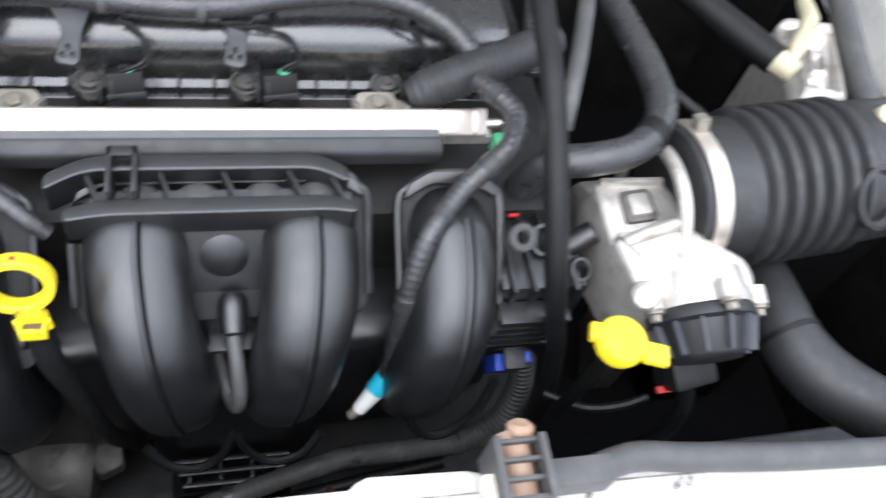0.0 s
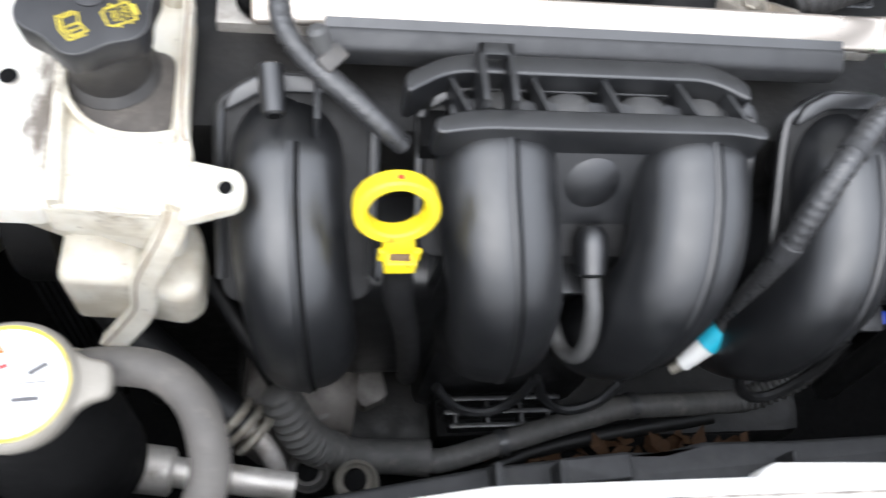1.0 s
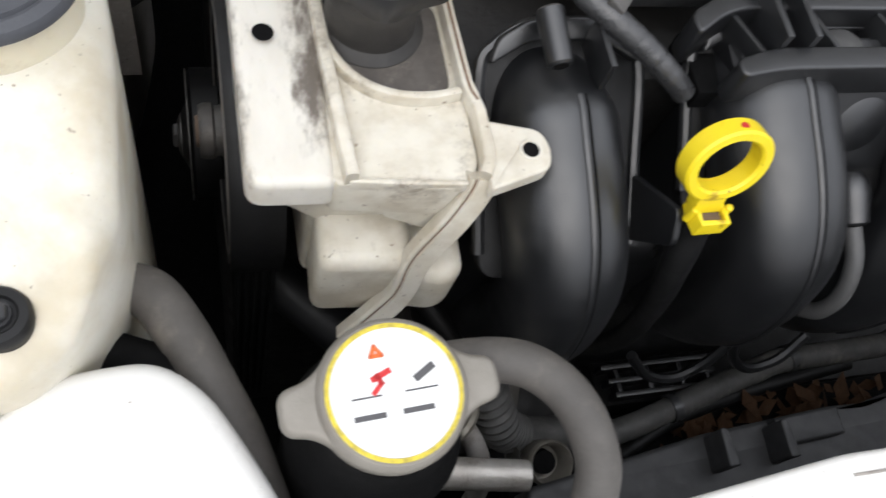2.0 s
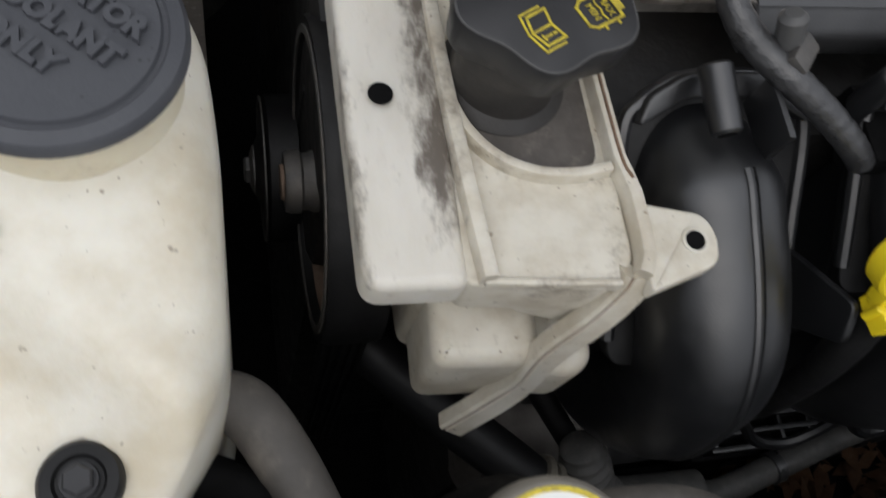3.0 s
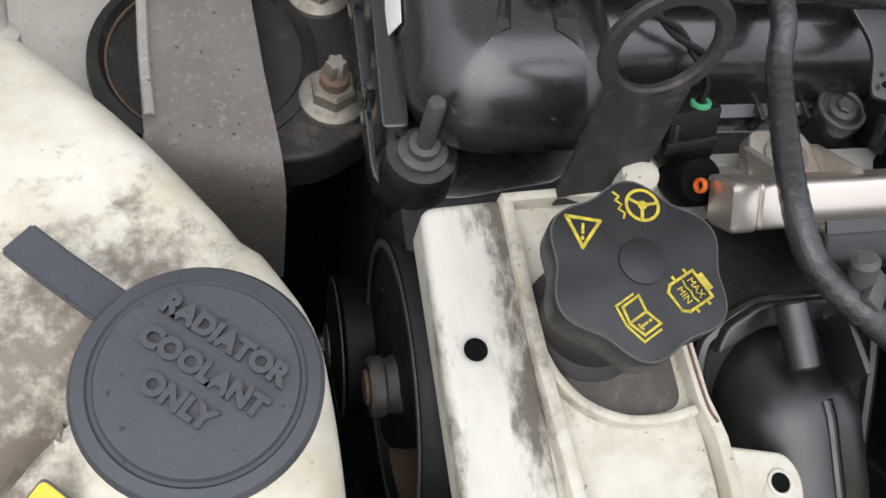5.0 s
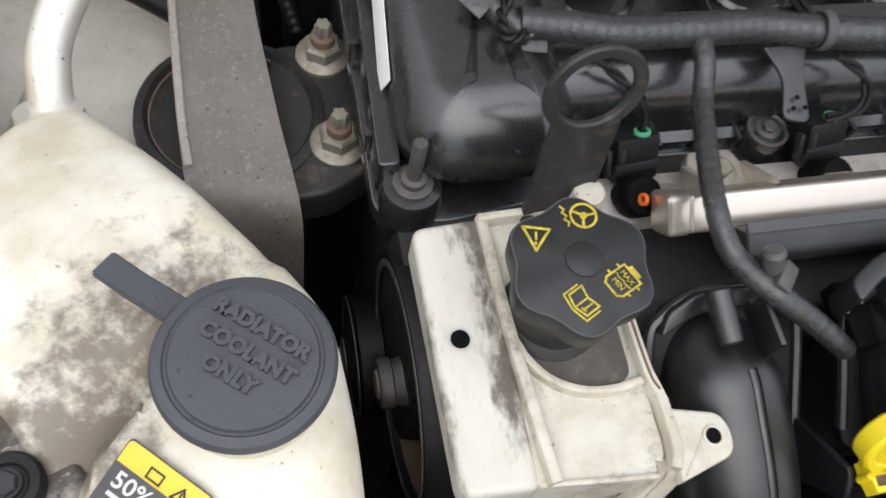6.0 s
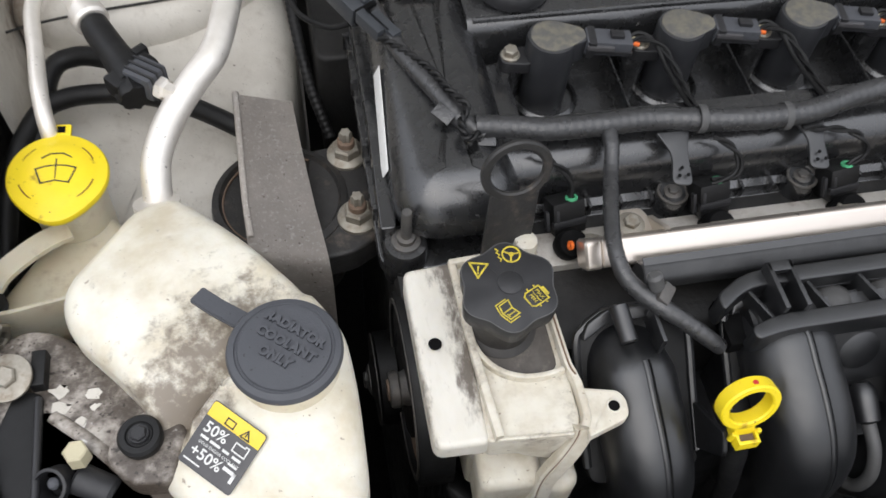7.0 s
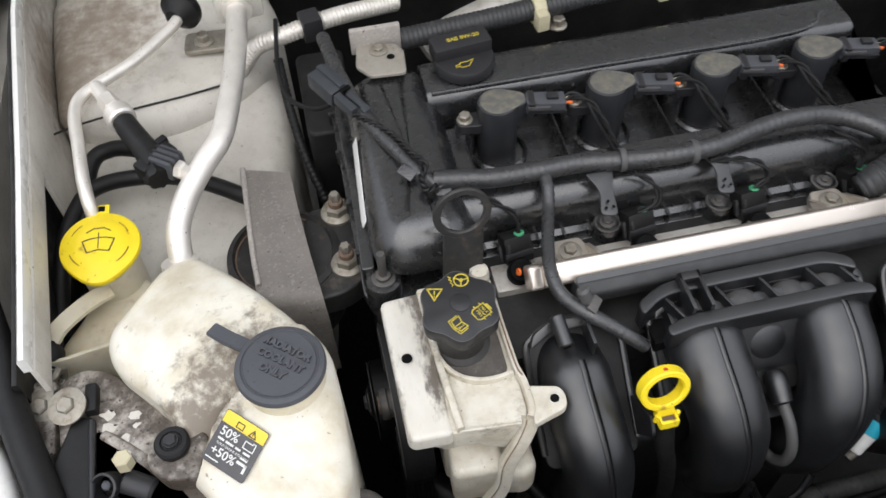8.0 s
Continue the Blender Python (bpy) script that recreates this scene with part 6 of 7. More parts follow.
# ---- wiring harness over the head cover ----
def wiring_harness():
    t = thing("wiring_harness", "tape-wrapped black wiring harness draped over the head cover", "wiring harness", (-0.1, 0.46, 0.975))
    part("trunk", tube([(-0.268, 0.476, 0.988), (-0.245, 0.473, 0.987), (-0.220, 0.469, 0.986), (-0.185, 0.468, 0.986), (-0.150, 0.468, 0.986), (-0.110, 0.461, 0.987), (-0.075, 0.457, 0.988), (-0.040, 0.458, 0.989), (-0.005, 0.466, 0.990), (0.035, 0.470, 0.991), (0.070, 0.466, 0.988), (0.095, 0.450, 0.985), (0.110, 0.435, 0.978), (0.125, 0.42, 0.97)], 0.0078, 16, rib=(0.006, 0.03)), TAPE, t)
    part("upper_branch", tube([(-0.262, 0.470, 0.984), (-0.277, 0.486, 0.988), (-0.290, 0.512, 0.991), (-0.305, 0.545, 0.992), (-0.318, 0.59, 0.992), (-0.325, 0.63, 0.992), (-0.33, 0.67, 0.99)], 0.0062, 14, rib=(0.006, 0.03)), TAPE, t)
    part("plug_lead", twisted([(-0.266, 0.468, 0.990), (-0.276, 0.464, 0.992), (-0.278, 0.474, 0.996), (-0.272, 0.486, 0.997), (-0.2805, 0.500, 0.998), (-0.290, 0.521, 0.998), (-0.306, 0.543, 0.997), (-0.3175, 0.556, 0.996)], 0.0015, 0.012), RUBBER, t)
    part("tape_flag", box((0.014, 0.009, 0.0012), 0.0004, pose(-0.287, 0.486, 0.992, 20, 12, -48)), TAPE, t)
    part("tape_tail", box((0.012, 0.006, 0.0012), 0.0004, pose(-0.262, 0.466, 0.984, 25, 0, -10)), TAPE, t)
    # drop to the manifold
    part("drop_branch", tube([(-0.181, 0.467, 0.985), (-0.182, 0.452, 0.983), (-0.186, 0.435, 0.976), (-0.196, 0.404, 0.979), (-0.202, 0.378, 0.980), (-0.2005, 0.360, 0.976), (-0.192, 0.349, 0.971), (-0.181, 0.3385, 0.968), (-0.167, 0.329, 0.962), (-0.155, 0.321, 0.955), (-0.146, 0.318, 0.947)], [0.0054, 0.0050, 0.0050, 0.0050, 0.0050, 0.0052, 0.0054, 0.0056, 0.0054, 0.0052, 0.0050], 16, rib=(0.006, 0.03)), TAPE, t)
    clip = part("drop_clip", box((0.008, 0.014, 0.006), 0.0015, pose(-0.1795, 0.3445, 0.9735, 0, 25, -40)), DARK_STEEL, t)
    part("drop_clip_cap", lathe([(0.0048, 0), (0.0048, 0.010), (0.003, 0.012)], axis_frame((-0.183, 0.349, 0.974), (-0.3, 0.3, 0.9)), 16), HOSE, clip)
    for x0, pts in ((-0.205, [(-0.232, 0.458, 0.980), (-0.222, 0.449, 0.977), (-0.212, 0.443, 0.970), (-0.209, 0.438, 0.962), (-0.210, 0.435, 0.956)]),
                    (-0.11, [(-0.110, 0.452, 0.980), (-0.100, 0.444, 0.978), (-0.094, 0.437, 0.970), (-0.097, 0.432, 0.962), (-0.112, 0.432, 0.958)]),
                    (-0.02, [(-0.048, 0.450, 0.982), (-0.020, 0.446, 0.980), (-0.006, 0.440, 0.976), (-0.002, 0.434, 0.966), (-0.012, 0.432, 0.958)]),
                    (0.07, [(0.060, 0.462, 0.984), (0.078, 0.445, 0.976), (0.085, 0.438, 0.965), (0.080, 0.433, 0.958)])):
        part("injector_lead", twisted(pts, 0.0014, 0.030), RUBBER, t)
    for x, y in ((-0.118, 0.4630), (-0.060, 0.4575)):
        part("tie", ring_plate(0.0096, 0.0082, 0.005, axis_frame((x - 0.0025, y, 0.9872), (1, -0.1, 0)), 20), HOSE, t)
    return t


wiring_harness()


PLUG = surface("slate_grey_plug", (0.035, 0.039, 0.045), (0.05, 0.054, 0.06), 0.42, bump=0.1)


def inline_plug():
    t = thing("inline_connector", "grey inline wiring connector beside the head cover", "connector", (-0.32, 0.545, 0.99))
    housing = part("housing", box((0.032, 0.021, 0.016), 0.002, pose(-0.3330, 0.5985, 0.995, 0, 8, -58)), PLUG, t)
    part("ridge", box((0.031, 0.006, 0.018), 0.0012, pose(-0.3310, 0.6000, 0.9965, 0, 8, -58)), PLUG, housing)
    part("mouth", box((0.004, 0.017, 0.013), 0.0008, pose(-0.3240, 0.5840, 0.994, 0, 8, -58)), DEEP, housing)
    mate = part("mate", box((0.024, 0.0075, 0.010), 0.0015, pose(-0.3225, 0.5690, 0.996, 0, 5, -58)), PLUG, t)
    part("mate", box((0.026, 0.0080, 0.010), 0.0015, pose(-0.3130, 0.5660, 0.996, 0, 5, -58)), PLUG, t)
    part("groove", box((0.024, 0.0012, 0.0105), 0.0003, pose(-0.3180, 0.5685, 0.9965, 0, 5, -58)), DEEP, mate)
    return t


inline_plug()


def side_bracket():
    t = thing("support_plate", "pale grey support plate with a hole on the head cover", "bracket", (-0.285, 0.605, 0.99))
    part("plate", slab(rounded([(-0.304, 0.584), (-0.273, 0.582), (-0.270, 0.612), (-0.276, 0.623), (-0.310, 0.628), (-0.315, 0.60)], 0.004, 3), 0.990, 0.994, 0.001), PALE, t)
    part("upright", block(-0.315, -0.270, 0.626, 0.632, 0.985, 1.010, 0.001), SPECKLED, t)
    part("hole", lathe([(0.0035, 0.9941), (0.0035, 0.9944)], Matrix.Translation((-0.283, 0.605, 0)), 18), DEEP, t)
    part("nut", bolt((-0.292, 0.616, 0.994), (0, 0, 1), 0.005, 0.005), STEEL, t)
    for o in t.children:
        o.data.transform(Matrix.Translation((0.008, 0.018, 0.0)))
    return t


side_bracket()


# ---- pipes along the bulkhead ----
hose_thing("heater_hose", "black heater hose along the bulkhead", [(-0.262, 0.655, 0.985), (-0.20, 0.661, 0.985), (-0.13, 0.668, 0.985), (-0.06, 0.676, 0.985), (0.05, 0.688, 0.985), (0.2, 0.70, 0.98)], 0.0100, LOOM, 16, (0.0045, 0.08))
hose_thing("crimped_pipe", "crinkled metal-sleeved pipe near the bulkhead", [(-0.42, 0.72, 0.92), (-0.395, 0.715, 0.955), (-0.372, 0.708, 0.968), (-0.345, 0.712, 0.972), (-0.31, 0.722, 0.972), (-0.25, 0.745, 0.96)], 0.0085, PIPE, 14, (0.004, 0.12))
hose_thing("vent_line", "thin black line looping near the bulkhead", [(-0.37, 0.72, 0.98), (-0.375, 0.66, 0.97), (-0.37, 0.625, 0.965), (-0.35, 0.60, 0.97), (-0.335, 0.59, 0.98)], 0.0022, RUBBER, 8)
def pipe_clip(x, y):
    t = thing("pipe_clip", "tan plastic pipe clip on the heater hose", "clip", (x, y, 0.97), "heater hose clips")
    part("loop", ring_plate(0.0135, 0.0102, 0.012, axis_frame((x - 0.006, y, 0.985), (1, 0.1, 0)), 24), TAN, t)
    part("foot", box((0.012, 0.012, 0.018), 0.002, pose(x, y - 0.016, 0.984, 0, 0, 8)), TAN, t)
    return t


pipe_clip(-0.128, 0.667)
pipe_clip(-0.003, 0.682)
hose_thing("coolant_pipe", "pale cast coolant pipe behind the oil filler", [(-0.235, 0.685, 0.945), (-0.205, 0.694, 0.955), (-0.172, 0.706, 0.958), (-0.125, 0.730, 0.955), (-0.08, 0.76, 0.95)], 0.0150, CAST, 18)
tagged(part("pipe_nut", bolt((-0.108, 0.662, 0.9660), (0, 0, 1), 0.0065, 0.010, 1.4), STEEL), "zinc nut beside the heater hose clip", "nut")
tagged(part("pipe_clamp_block", box((0.02, 0.022, 0.024), 0.003, pose(-0.338, 0.714, 0.972, 0, 0, 10)), CAP_BLACK), "black clamp block on the crinkled pipe", "clamp")
hose_thing("left_loom", "black corrugated loom dropping behind the mount", [(-0.375, 0.70, 0.95), (-0.372, 0.655, 0.92), (-0.366, 0.62, 0.89), (-0.355, 0.59, 0.86)], 0.0045, RUBBER, 12, (0.005, 0.12))
# tone includes the shade behind the mount
tagged(part("rear_panel_block", slab(rounded([(-0.36, 0.62), (-0.32, 0.62), (-0.31, 0.74), (-0.36, 0.74)], 0.01), 0.80, 0.92, 0.004), BLOCK), "oily casting behind the engine mount, darkened for shade", "casting")


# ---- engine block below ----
# block and sump tones include the deep shade around them
tagged(part("engine_block", block(-0.33, 0.18, 0.34, 0.64, 0.45, 0.925, 0.01), BLOCK), "oily engine block and cylinder head, darkened for deep shade", "engine")
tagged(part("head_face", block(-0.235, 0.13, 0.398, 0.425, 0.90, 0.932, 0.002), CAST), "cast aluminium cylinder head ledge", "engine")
tagged(part("sump_block", block(-0.24, 0.22, 0.25, 0.40, 0.40, 0.64, 0.02), BLOCK), "oily castings low in the bay, darkened for deep shade", "engine")


ALLOY = surface("dusty_grey_alloy", (0.17, 0.16, 0.15), (0.10, 0.093, 0.085), 0.55, metal=0.35, scale=60, bump=0.5, bump_scale=300, grime=(0.05, 0.045, 0.04), grime_scale=40, grime_at=0.62)


def alternator():
    t = thing("alternator", "grey cast alternator housing low in the bay", "alternator", (-0.19, 0.28, 0.62))
    part("housing", lathe([(0.02, 0), (0.050, 0.002), (0.055, 0.012), (0.055, 0.060), (0.046, 0.075), (0.02, 0.078)], axis_frame((-0.155, 0.285, 0.660), (-1, 0.1, 0.1)), 40), OILY, t)
    part("nut", ring_plate(0.0150, 0.0095, 0.010, axis_frame((-0.182, 0.270, 0.702), (0.0, -0.3, 0.95)), 28), ALLOY, t)
    part("nut_bore", lathe([(0.0062, 0), (0.0062, 0.0006)], axis_frame((-0.182, 0.2688, 0.7055), (0.0, -0.3, 0.95)) @ Matrix.Diagonal((1.5, 1.5, 1, 1)), 20), BLOCK, t)
    part("ear", slab(rounded([(-0.160, 0.282), (-0.150, 0.262), (-0.132, 0.270), (-0.136, 0.294), (-0.158, 0.300)], 0.005), 0.69, 0.706, 0.002), ALLOY, t)
    return t


alternator()


def cooling_hose_clamp():
    t = thing("lower_hose", "black lower coolant hose with a wire clamp", "hose", (-0.24, 0.24, 0.78))
    part("hose", tube([(-0.31, 0.31, 0.80), (-0.275, 0.275, 0.795), (-0.245, 0.250, 0.785), (-0.225, 0.235, 0.775)], 0.0118, 18), RUBBER, t)
    part("pipe", tube([(-0.226, 0.236, 0.776), (-0.214, 0.226, 0.768), (-0.206, 0.214, 0.755), (-0.202, 0.202, 0.735), (-0.201, 0.195, 0.70)], 0.0060, 16), CAST, t)
    for p in ((-0.2320, 0.2400, 0.7790), (-0.2265, 0.2360, 0.7755), (-0.2205, 0.2315, 0.7720)):
        part("clamp", lathe([(0.0105, 0), (0.0138, 0.0006), (0.0152, 0.0028), (0.0138, 0.0050), (0.0105, 0.0056)], axis_frame(p, (0.75, -0.6, -0.4)), 28), STEEL, t)
    return t


cooling_hose_clamp()
tagged(part("lower_pipe", join(rod((-0.31, 0.212, 0.803), (-0.195, 0.194, 0.795), 0.0085, 18, 0.008), lathe([(0.0125, 0), (0.0130, 0.002), (0.0130, 0.020), (0.0105, 0.022)], axis_frame((-0.280, 0.207, 0.801), (0.98, -0.15, -0.07)), 24)), CAST), "cast metal pipe union below the radiator neck", "pipe")


DUSTY_LOOM = surface("dusty_loom_sleeve", (0.055, 0.054, 0.052), (0.10, 0.096, 0.09), 0.6, scale=90, bump=0.5, bump_scale=500, grime=(0.16, 0.15, 0.135), grime_scale=80, grime_at=0.66)


def lower_loom():
    t = thing("lower_loom", "grey-black corrugated loom across the engine front", "wiring loom", (-0.1, 0.22, 0.74))
    part("upper_lead", tube([(-0.246, 0.318, 0.80), (-0.225, 0.288, 0.785), (-0.205, 0.262, 0.765), (-0.195, 0.248, 0.755)], 0.0062, 14), RUBBER, t)
    part("ribbed_end", tube([(-0.206, 0.252, 0.785), (-0.201, 0.245, 0.775), (-0.191, 0.234, 0.752), (-0.180, 0.231, 0.730), (-0.167, 0.231, 0.713)], [0.0090, 0.0115, 0.0120, 0.0120, 0.0115], 20, rib=(0.0066, 0.24)), DUSTY_LOOM, t)
    part("tee", tube([(-0.172, 0.231, 0.717), (-0.150, 0.2295, 0.706), (-0.128, 0.2290, 0.703), (-0.106, 0.2275, 0.702)], [0.0112, 0.0116, 0.0118, 0.0128], 20), DUSTY_LOOM, t)
    part("trunk", tube([(-0.112, 0.2285, 0.700), (-0.097, 0.2245, 0.708), (-0.0515, 0.2355, 0.710), (-0.0095, 0.2465, 0.710), (0.014, 0.252, 0.710), (0.034, 0.2565, 0.710), (0.0765, 0.2575, 0.710), (0.128, 0.2590, 0.710)], [0.0088, 0.0082, 0.0080, 0.0080, 0.0085, 0.0086, 0.0086, 0.0086], 18, rib=(0.006, 0.03)), DUSTY_LOOM, t)
    part("ribbed_tail", tube([(0.122, 0.2585, 0.710), (0.142, 0.263, 0.716), (0.162, 0.271, 0.735), (0.170, 0.282, 0.765), (0.166, 0.292, 0.80)], [0.0084, 0.0096, 0.0100, 0.0096, 0.009], 16, rib=(0.005, 0.14)), HOSE, t)
    for x, y, z in ((-0.060, 0.2335, 0.7100), (0.038, 0.2569, 0.7100)):
        part("band", ring_plate(0.0095, 0.0080, 0.007, axis_frame((x, y, z), (0.95, 0.2, 0.0)), 24), TAPE, t)
    part("second_line", tube([(-0.08, 0.215, 0.665), (-0.03, 0.235, 0.668), (0.03, 0.247, 0.668), (0.12, 0.258, 0.672)], 0.006, 12), RUBBER, t)
    return t


lower_loom()


# ---- radiator filler neck with its cap ----
def radiator_cap():
    t = thing("radiator_filler", "radiator filler neck closed by a pale metal cap", "radiator filler", (-0.294, 0.196, 0.86))
    part("neck", lathe([(0.030, 0.86), (0.030, 0.93), (0.024, 0.945), (0.022, 0.962)], Matrix.Translation((-0.2925, 0.1985, 0)), 36), DEEP, t)
    m = plane_frame((-0.2925, 0.2000, 0.9665), (1, 0.06, 0.02), (0.0, -0.08, 1))
    cap = part("cap_disc", lathe([(0.0215, -0.006), (0.0232, -0.003), (0.0232, 0.002), (0.0226, 0.0042), (0.0214, 0.0052), (0.001, 0.0056)], m, 56), DIRTY_CAP, t, "dull metal cap with two ears")
    for s in (-1, 1):
        ear = slab(rounded([(0.014 * s, -0.018), (0.0240 * s, -0.0082), (0.0335 * s, -0.0066), (0.0335 * s, 0.0066), (0.0240 * s, 0.0082), (0.014 * s, 0.018)][::s], [0.003, 0.008, 0.0060, 0.0060, 0.008, 0.003][::s], 6), -0.004, 0.0030, 0.0022, 4)
        part("ear", ear, DIRTY_CAP, cap).data.transform(m)
    part("sticker", lathe([(0.0205, 0.0052), (0.0205, 0.0059), (0.001, 0.0062)], m, 56), WHITE_LABEL, cap, "white warning sticker with yellow ring")
    part("ring", ring_plate(0.0206, 0.0192, 0.0004, m @ Matrix.Translation((0, 0, 0.0060)), 56), YELLOW_PRINT, cap)
    s = m @ Matrix.Translation((0, 0, 0.0062))
    part("warning_symbol", stroke([(-0.0052, 0.0112), (-0.0020, 0.0112), (-0.0038, 0.0140)], 0.0012, s, closed=True), ORANGE, cap)
    part("red_symbol", join(stroke([(-0.006, 0.0005), (-0.0035, 0.0030), (-0.0045, 0.0052)], 0.0015, s), stroke([(-0.0055, 0.0045), (-0.0010, 0.0062)], 0.0018, s)), RED, cap)
    part("hand_symbol", stroke([(0.0075, 0.003), (0.0120, 0.0055)], 0.0022, s), GREY_LABEL, cap)
    for x, y, w, h in ((-0.0085, -0.0005, 0.009, 0.0005), (0.008, -0.0005, 0.010, 0.0005), (-0.0085, -0.0062, 0.0095, 0.0016), (0.006, -0.0062, 0.0095, 0.0016)):
        part("print_bar", box((w, h, 0.0003), 0, s @ Matrix.Translation((x, y, 0.0))), GREY_LABEL, cap)
    return t


OLD_HOSE = surface("weathered_rubber_hose", (0.070, 0.064, 0.058), (0.105, 0.096, 0.086), 0.66, scale=70, bump=0.3, bump_scale=500, grime=(0.15, 0.135, 0.115), grime_scale=50, grime_at=0.62, grime_soft=0.14, vary=0.06)
DIRTY_CAP = surface("dull_pale_metal", (0.25, 0.232, 0.20), (0.19, 0.172, 0.148), 0.5, metal=0.3, scale=60, bump=0.25, grime=(0.25, 0.22, 0.18), grime_scale=60, grime_at=0.68)
radiator_cap()
hose_thing("overflow_hose", "grey rubber overflow hose looping from the radiator neck", [(-0.285, 0.210, 0.948), (-0.265, 0.2115, 0.953), (-0.246, 0.2085, 0.955), (-0.233, 0.198, 0.955), (-0.2265, 0.183, 0.953), (-0.226, 0.168, 0.947), (-0.236, 0.152, 0.936), (-0.27, 0.146, 0.924), (-0.31, 0.147, 0.915)], 0.0076, OLD_HOSE, 18, bands=((0.06, 0.008),), band_material=STEEL)
hose_thing("bypass_hose", "grey-black hose running down from the coolant tank", [(-0.385, 0.262, 0.905), (-0.373, 0.2615, 0.918), (-0.362, 0.257, 0.921), (-0.353, 0.243, 0.920), (-0.345, 0.225, 0.918), (-0.335, 0.200, 0.914), (-0.325, 0.165, 0.90), (-0.318, 0.13, 0.89)], 0.0092, OLD_HOSE, 16, bands=((0.10, 0.006),), band_material=RUBBER)
hose_thing("foam_trim", "rough black trim behind the front corner panel", [(-0.40, 0.250, 0.912), (-0.375, 0.238, 0.914), (-0.355, 0.228, 0.914), (-0.341, 0.212, 0.912), (-0.332, 0.190, 0.908)], 0.009, DEEP, 10)


# ---- front left corner ----
def corner_bracket():
    t = thing("radiator_support", "mud-splashed metal radiator support bracket", "bracket", (-0.53, 0.32, 0.9))
    line = rounded([(-0.563, 0.363), (-0.562, 0.384), (-0.547, 0.391), (-0.527, 0.385), (-0.505, 0.361), (-0.483, 0.337), (-0.466, 0.300), (-0.445, 0.250), (-0.440, 0.19), (-0.455, 0.19), (-0.472, 0.268), (-0.499, 0.305), (-0.528, 0.335), (-0.559, 0.329)], [0.004, 0.008, 0.01, 0.01, 0.01, 0.01, 0.02, 0.02, 0.004, 0.004, 0.01, 0.01, 0.01, 0.004], 4)
    part("plate", slab(line, 0.925, 0.952, 0.003, 3), FILTHY, t)
    part("edge_lip", tube([(-0.530, 0.334, 0.950), (-0.515, 0.321, 0.951), (-0.499, 0.305, 0.950), (-0.486, 0.287, 0.948), (-0.472, 0.266, 0.946), (-0.460, 0.235, 0.944)], 0.0042, 10), FILTHY, t)
    part("outer_plate", slab(rounded([(-0.583, 0.350), (-0.583, 0.392), (-0.5655, 0.388), (-0.5645, 0.330), (-0.572, 0.330)], 0.005, 3), 0.93, 0.947, 0.002), FILTHY, t)
    rng = random.Random(3)
    for x, y, r in ((-0.5265, 0.3480, 0.0066), (-0.5260, 0.3370, 0.0070), (-0.5080, 0.3430, 0.0056), (-0.5075, 0.3360, 0.0034), (-0.5145, 0.3280, 0.0045)):
        patch = [(x + r * rng.uniform(0.35, 1.0) * math.cos(a) * 1.1, y + r * rng.uniform(0.25, 0.8) * math.sin(a + 0.5 * math.cos(a))) for a in (2 * math.pi * k / 11 for k in range(11))]
        part("paint_scrape", slab(patch, 0.9515, 0.9524, 0.0002, 1), DIRTY_PAINT, t, "bare white scrape")
    for x, y, z in ((-0.5515, 0.3560, 0.961), (-0.5750, 0.3680, 0.947)):
        part("bolt", bolt((x, y, z), (-0.1, -0.2, 1), 0.0064, 0.006, 2.1), STEEL, t)
    for x in (-0.5585, -0.5370):
        part("clip", block(x - 0.0040, x + 0.0040, 0.350, 0.372, 0.950, 0.960, 0.0012), RUBBER, t)
    return t


corner_bracket()
def plastic_guard():
    t = thing("plastic_guard", "black plastic guard hooked under the support bolts", "guard", (-0.545, 0.31, 0.90))
    part("plate", slab(rounded([(-0.549, 0.351), (-0.535, 0.347), (-0.5325, 0.275), (-0.558, 0.275), (-0.5625, 0.314)], 0.004), 0.900, 0.956, 0.002), RUBBER, t)
    part("rib", tube([(-0.5365, 0.344, 0.956), (-0.5350, 0.312, 0.957), (-0.5345, 0.280, 0.956)], 0.0022, 10), CAP_BLACK, t)
    return t


plastic_guard()
hose_thing("corrugated_hose", "black corrugated hose below the washer filler", [(-0.553, 0.440, 0.835), (-0.553, 0.424, 0.858), (-0.552, 0.412, 0.864), (-0.549, 0.398, 0.860), (-0.545, 0.380, 0.840)], 0.0095, RUBBER, 16, rib=(0.005, 0.2))
grommet = thing("wing_grommet", "black rubber grommet on the inner wing", "grommet", (-0.594, 0.412, 0.92))
part("stem", rod((-0.602, 0.416, 0.925), (-0.577, 0.405, 0.925), 0.006, 16), RUBBER, grommet)
part("flange", ring_plate(0.0105, 0.004, 0.004, axis_frame((-0.590, 0.411, 0.925), (0.9, -0.4, 0.0)), 24), RUBBER, grommet)
part("nut", ring_plate(0.010, 0.004, 0.005, axis_frame((-0.5755, 0.4045, 0.925), (0.9, -0.4, 0.0)), 6), STEEL, grommet)


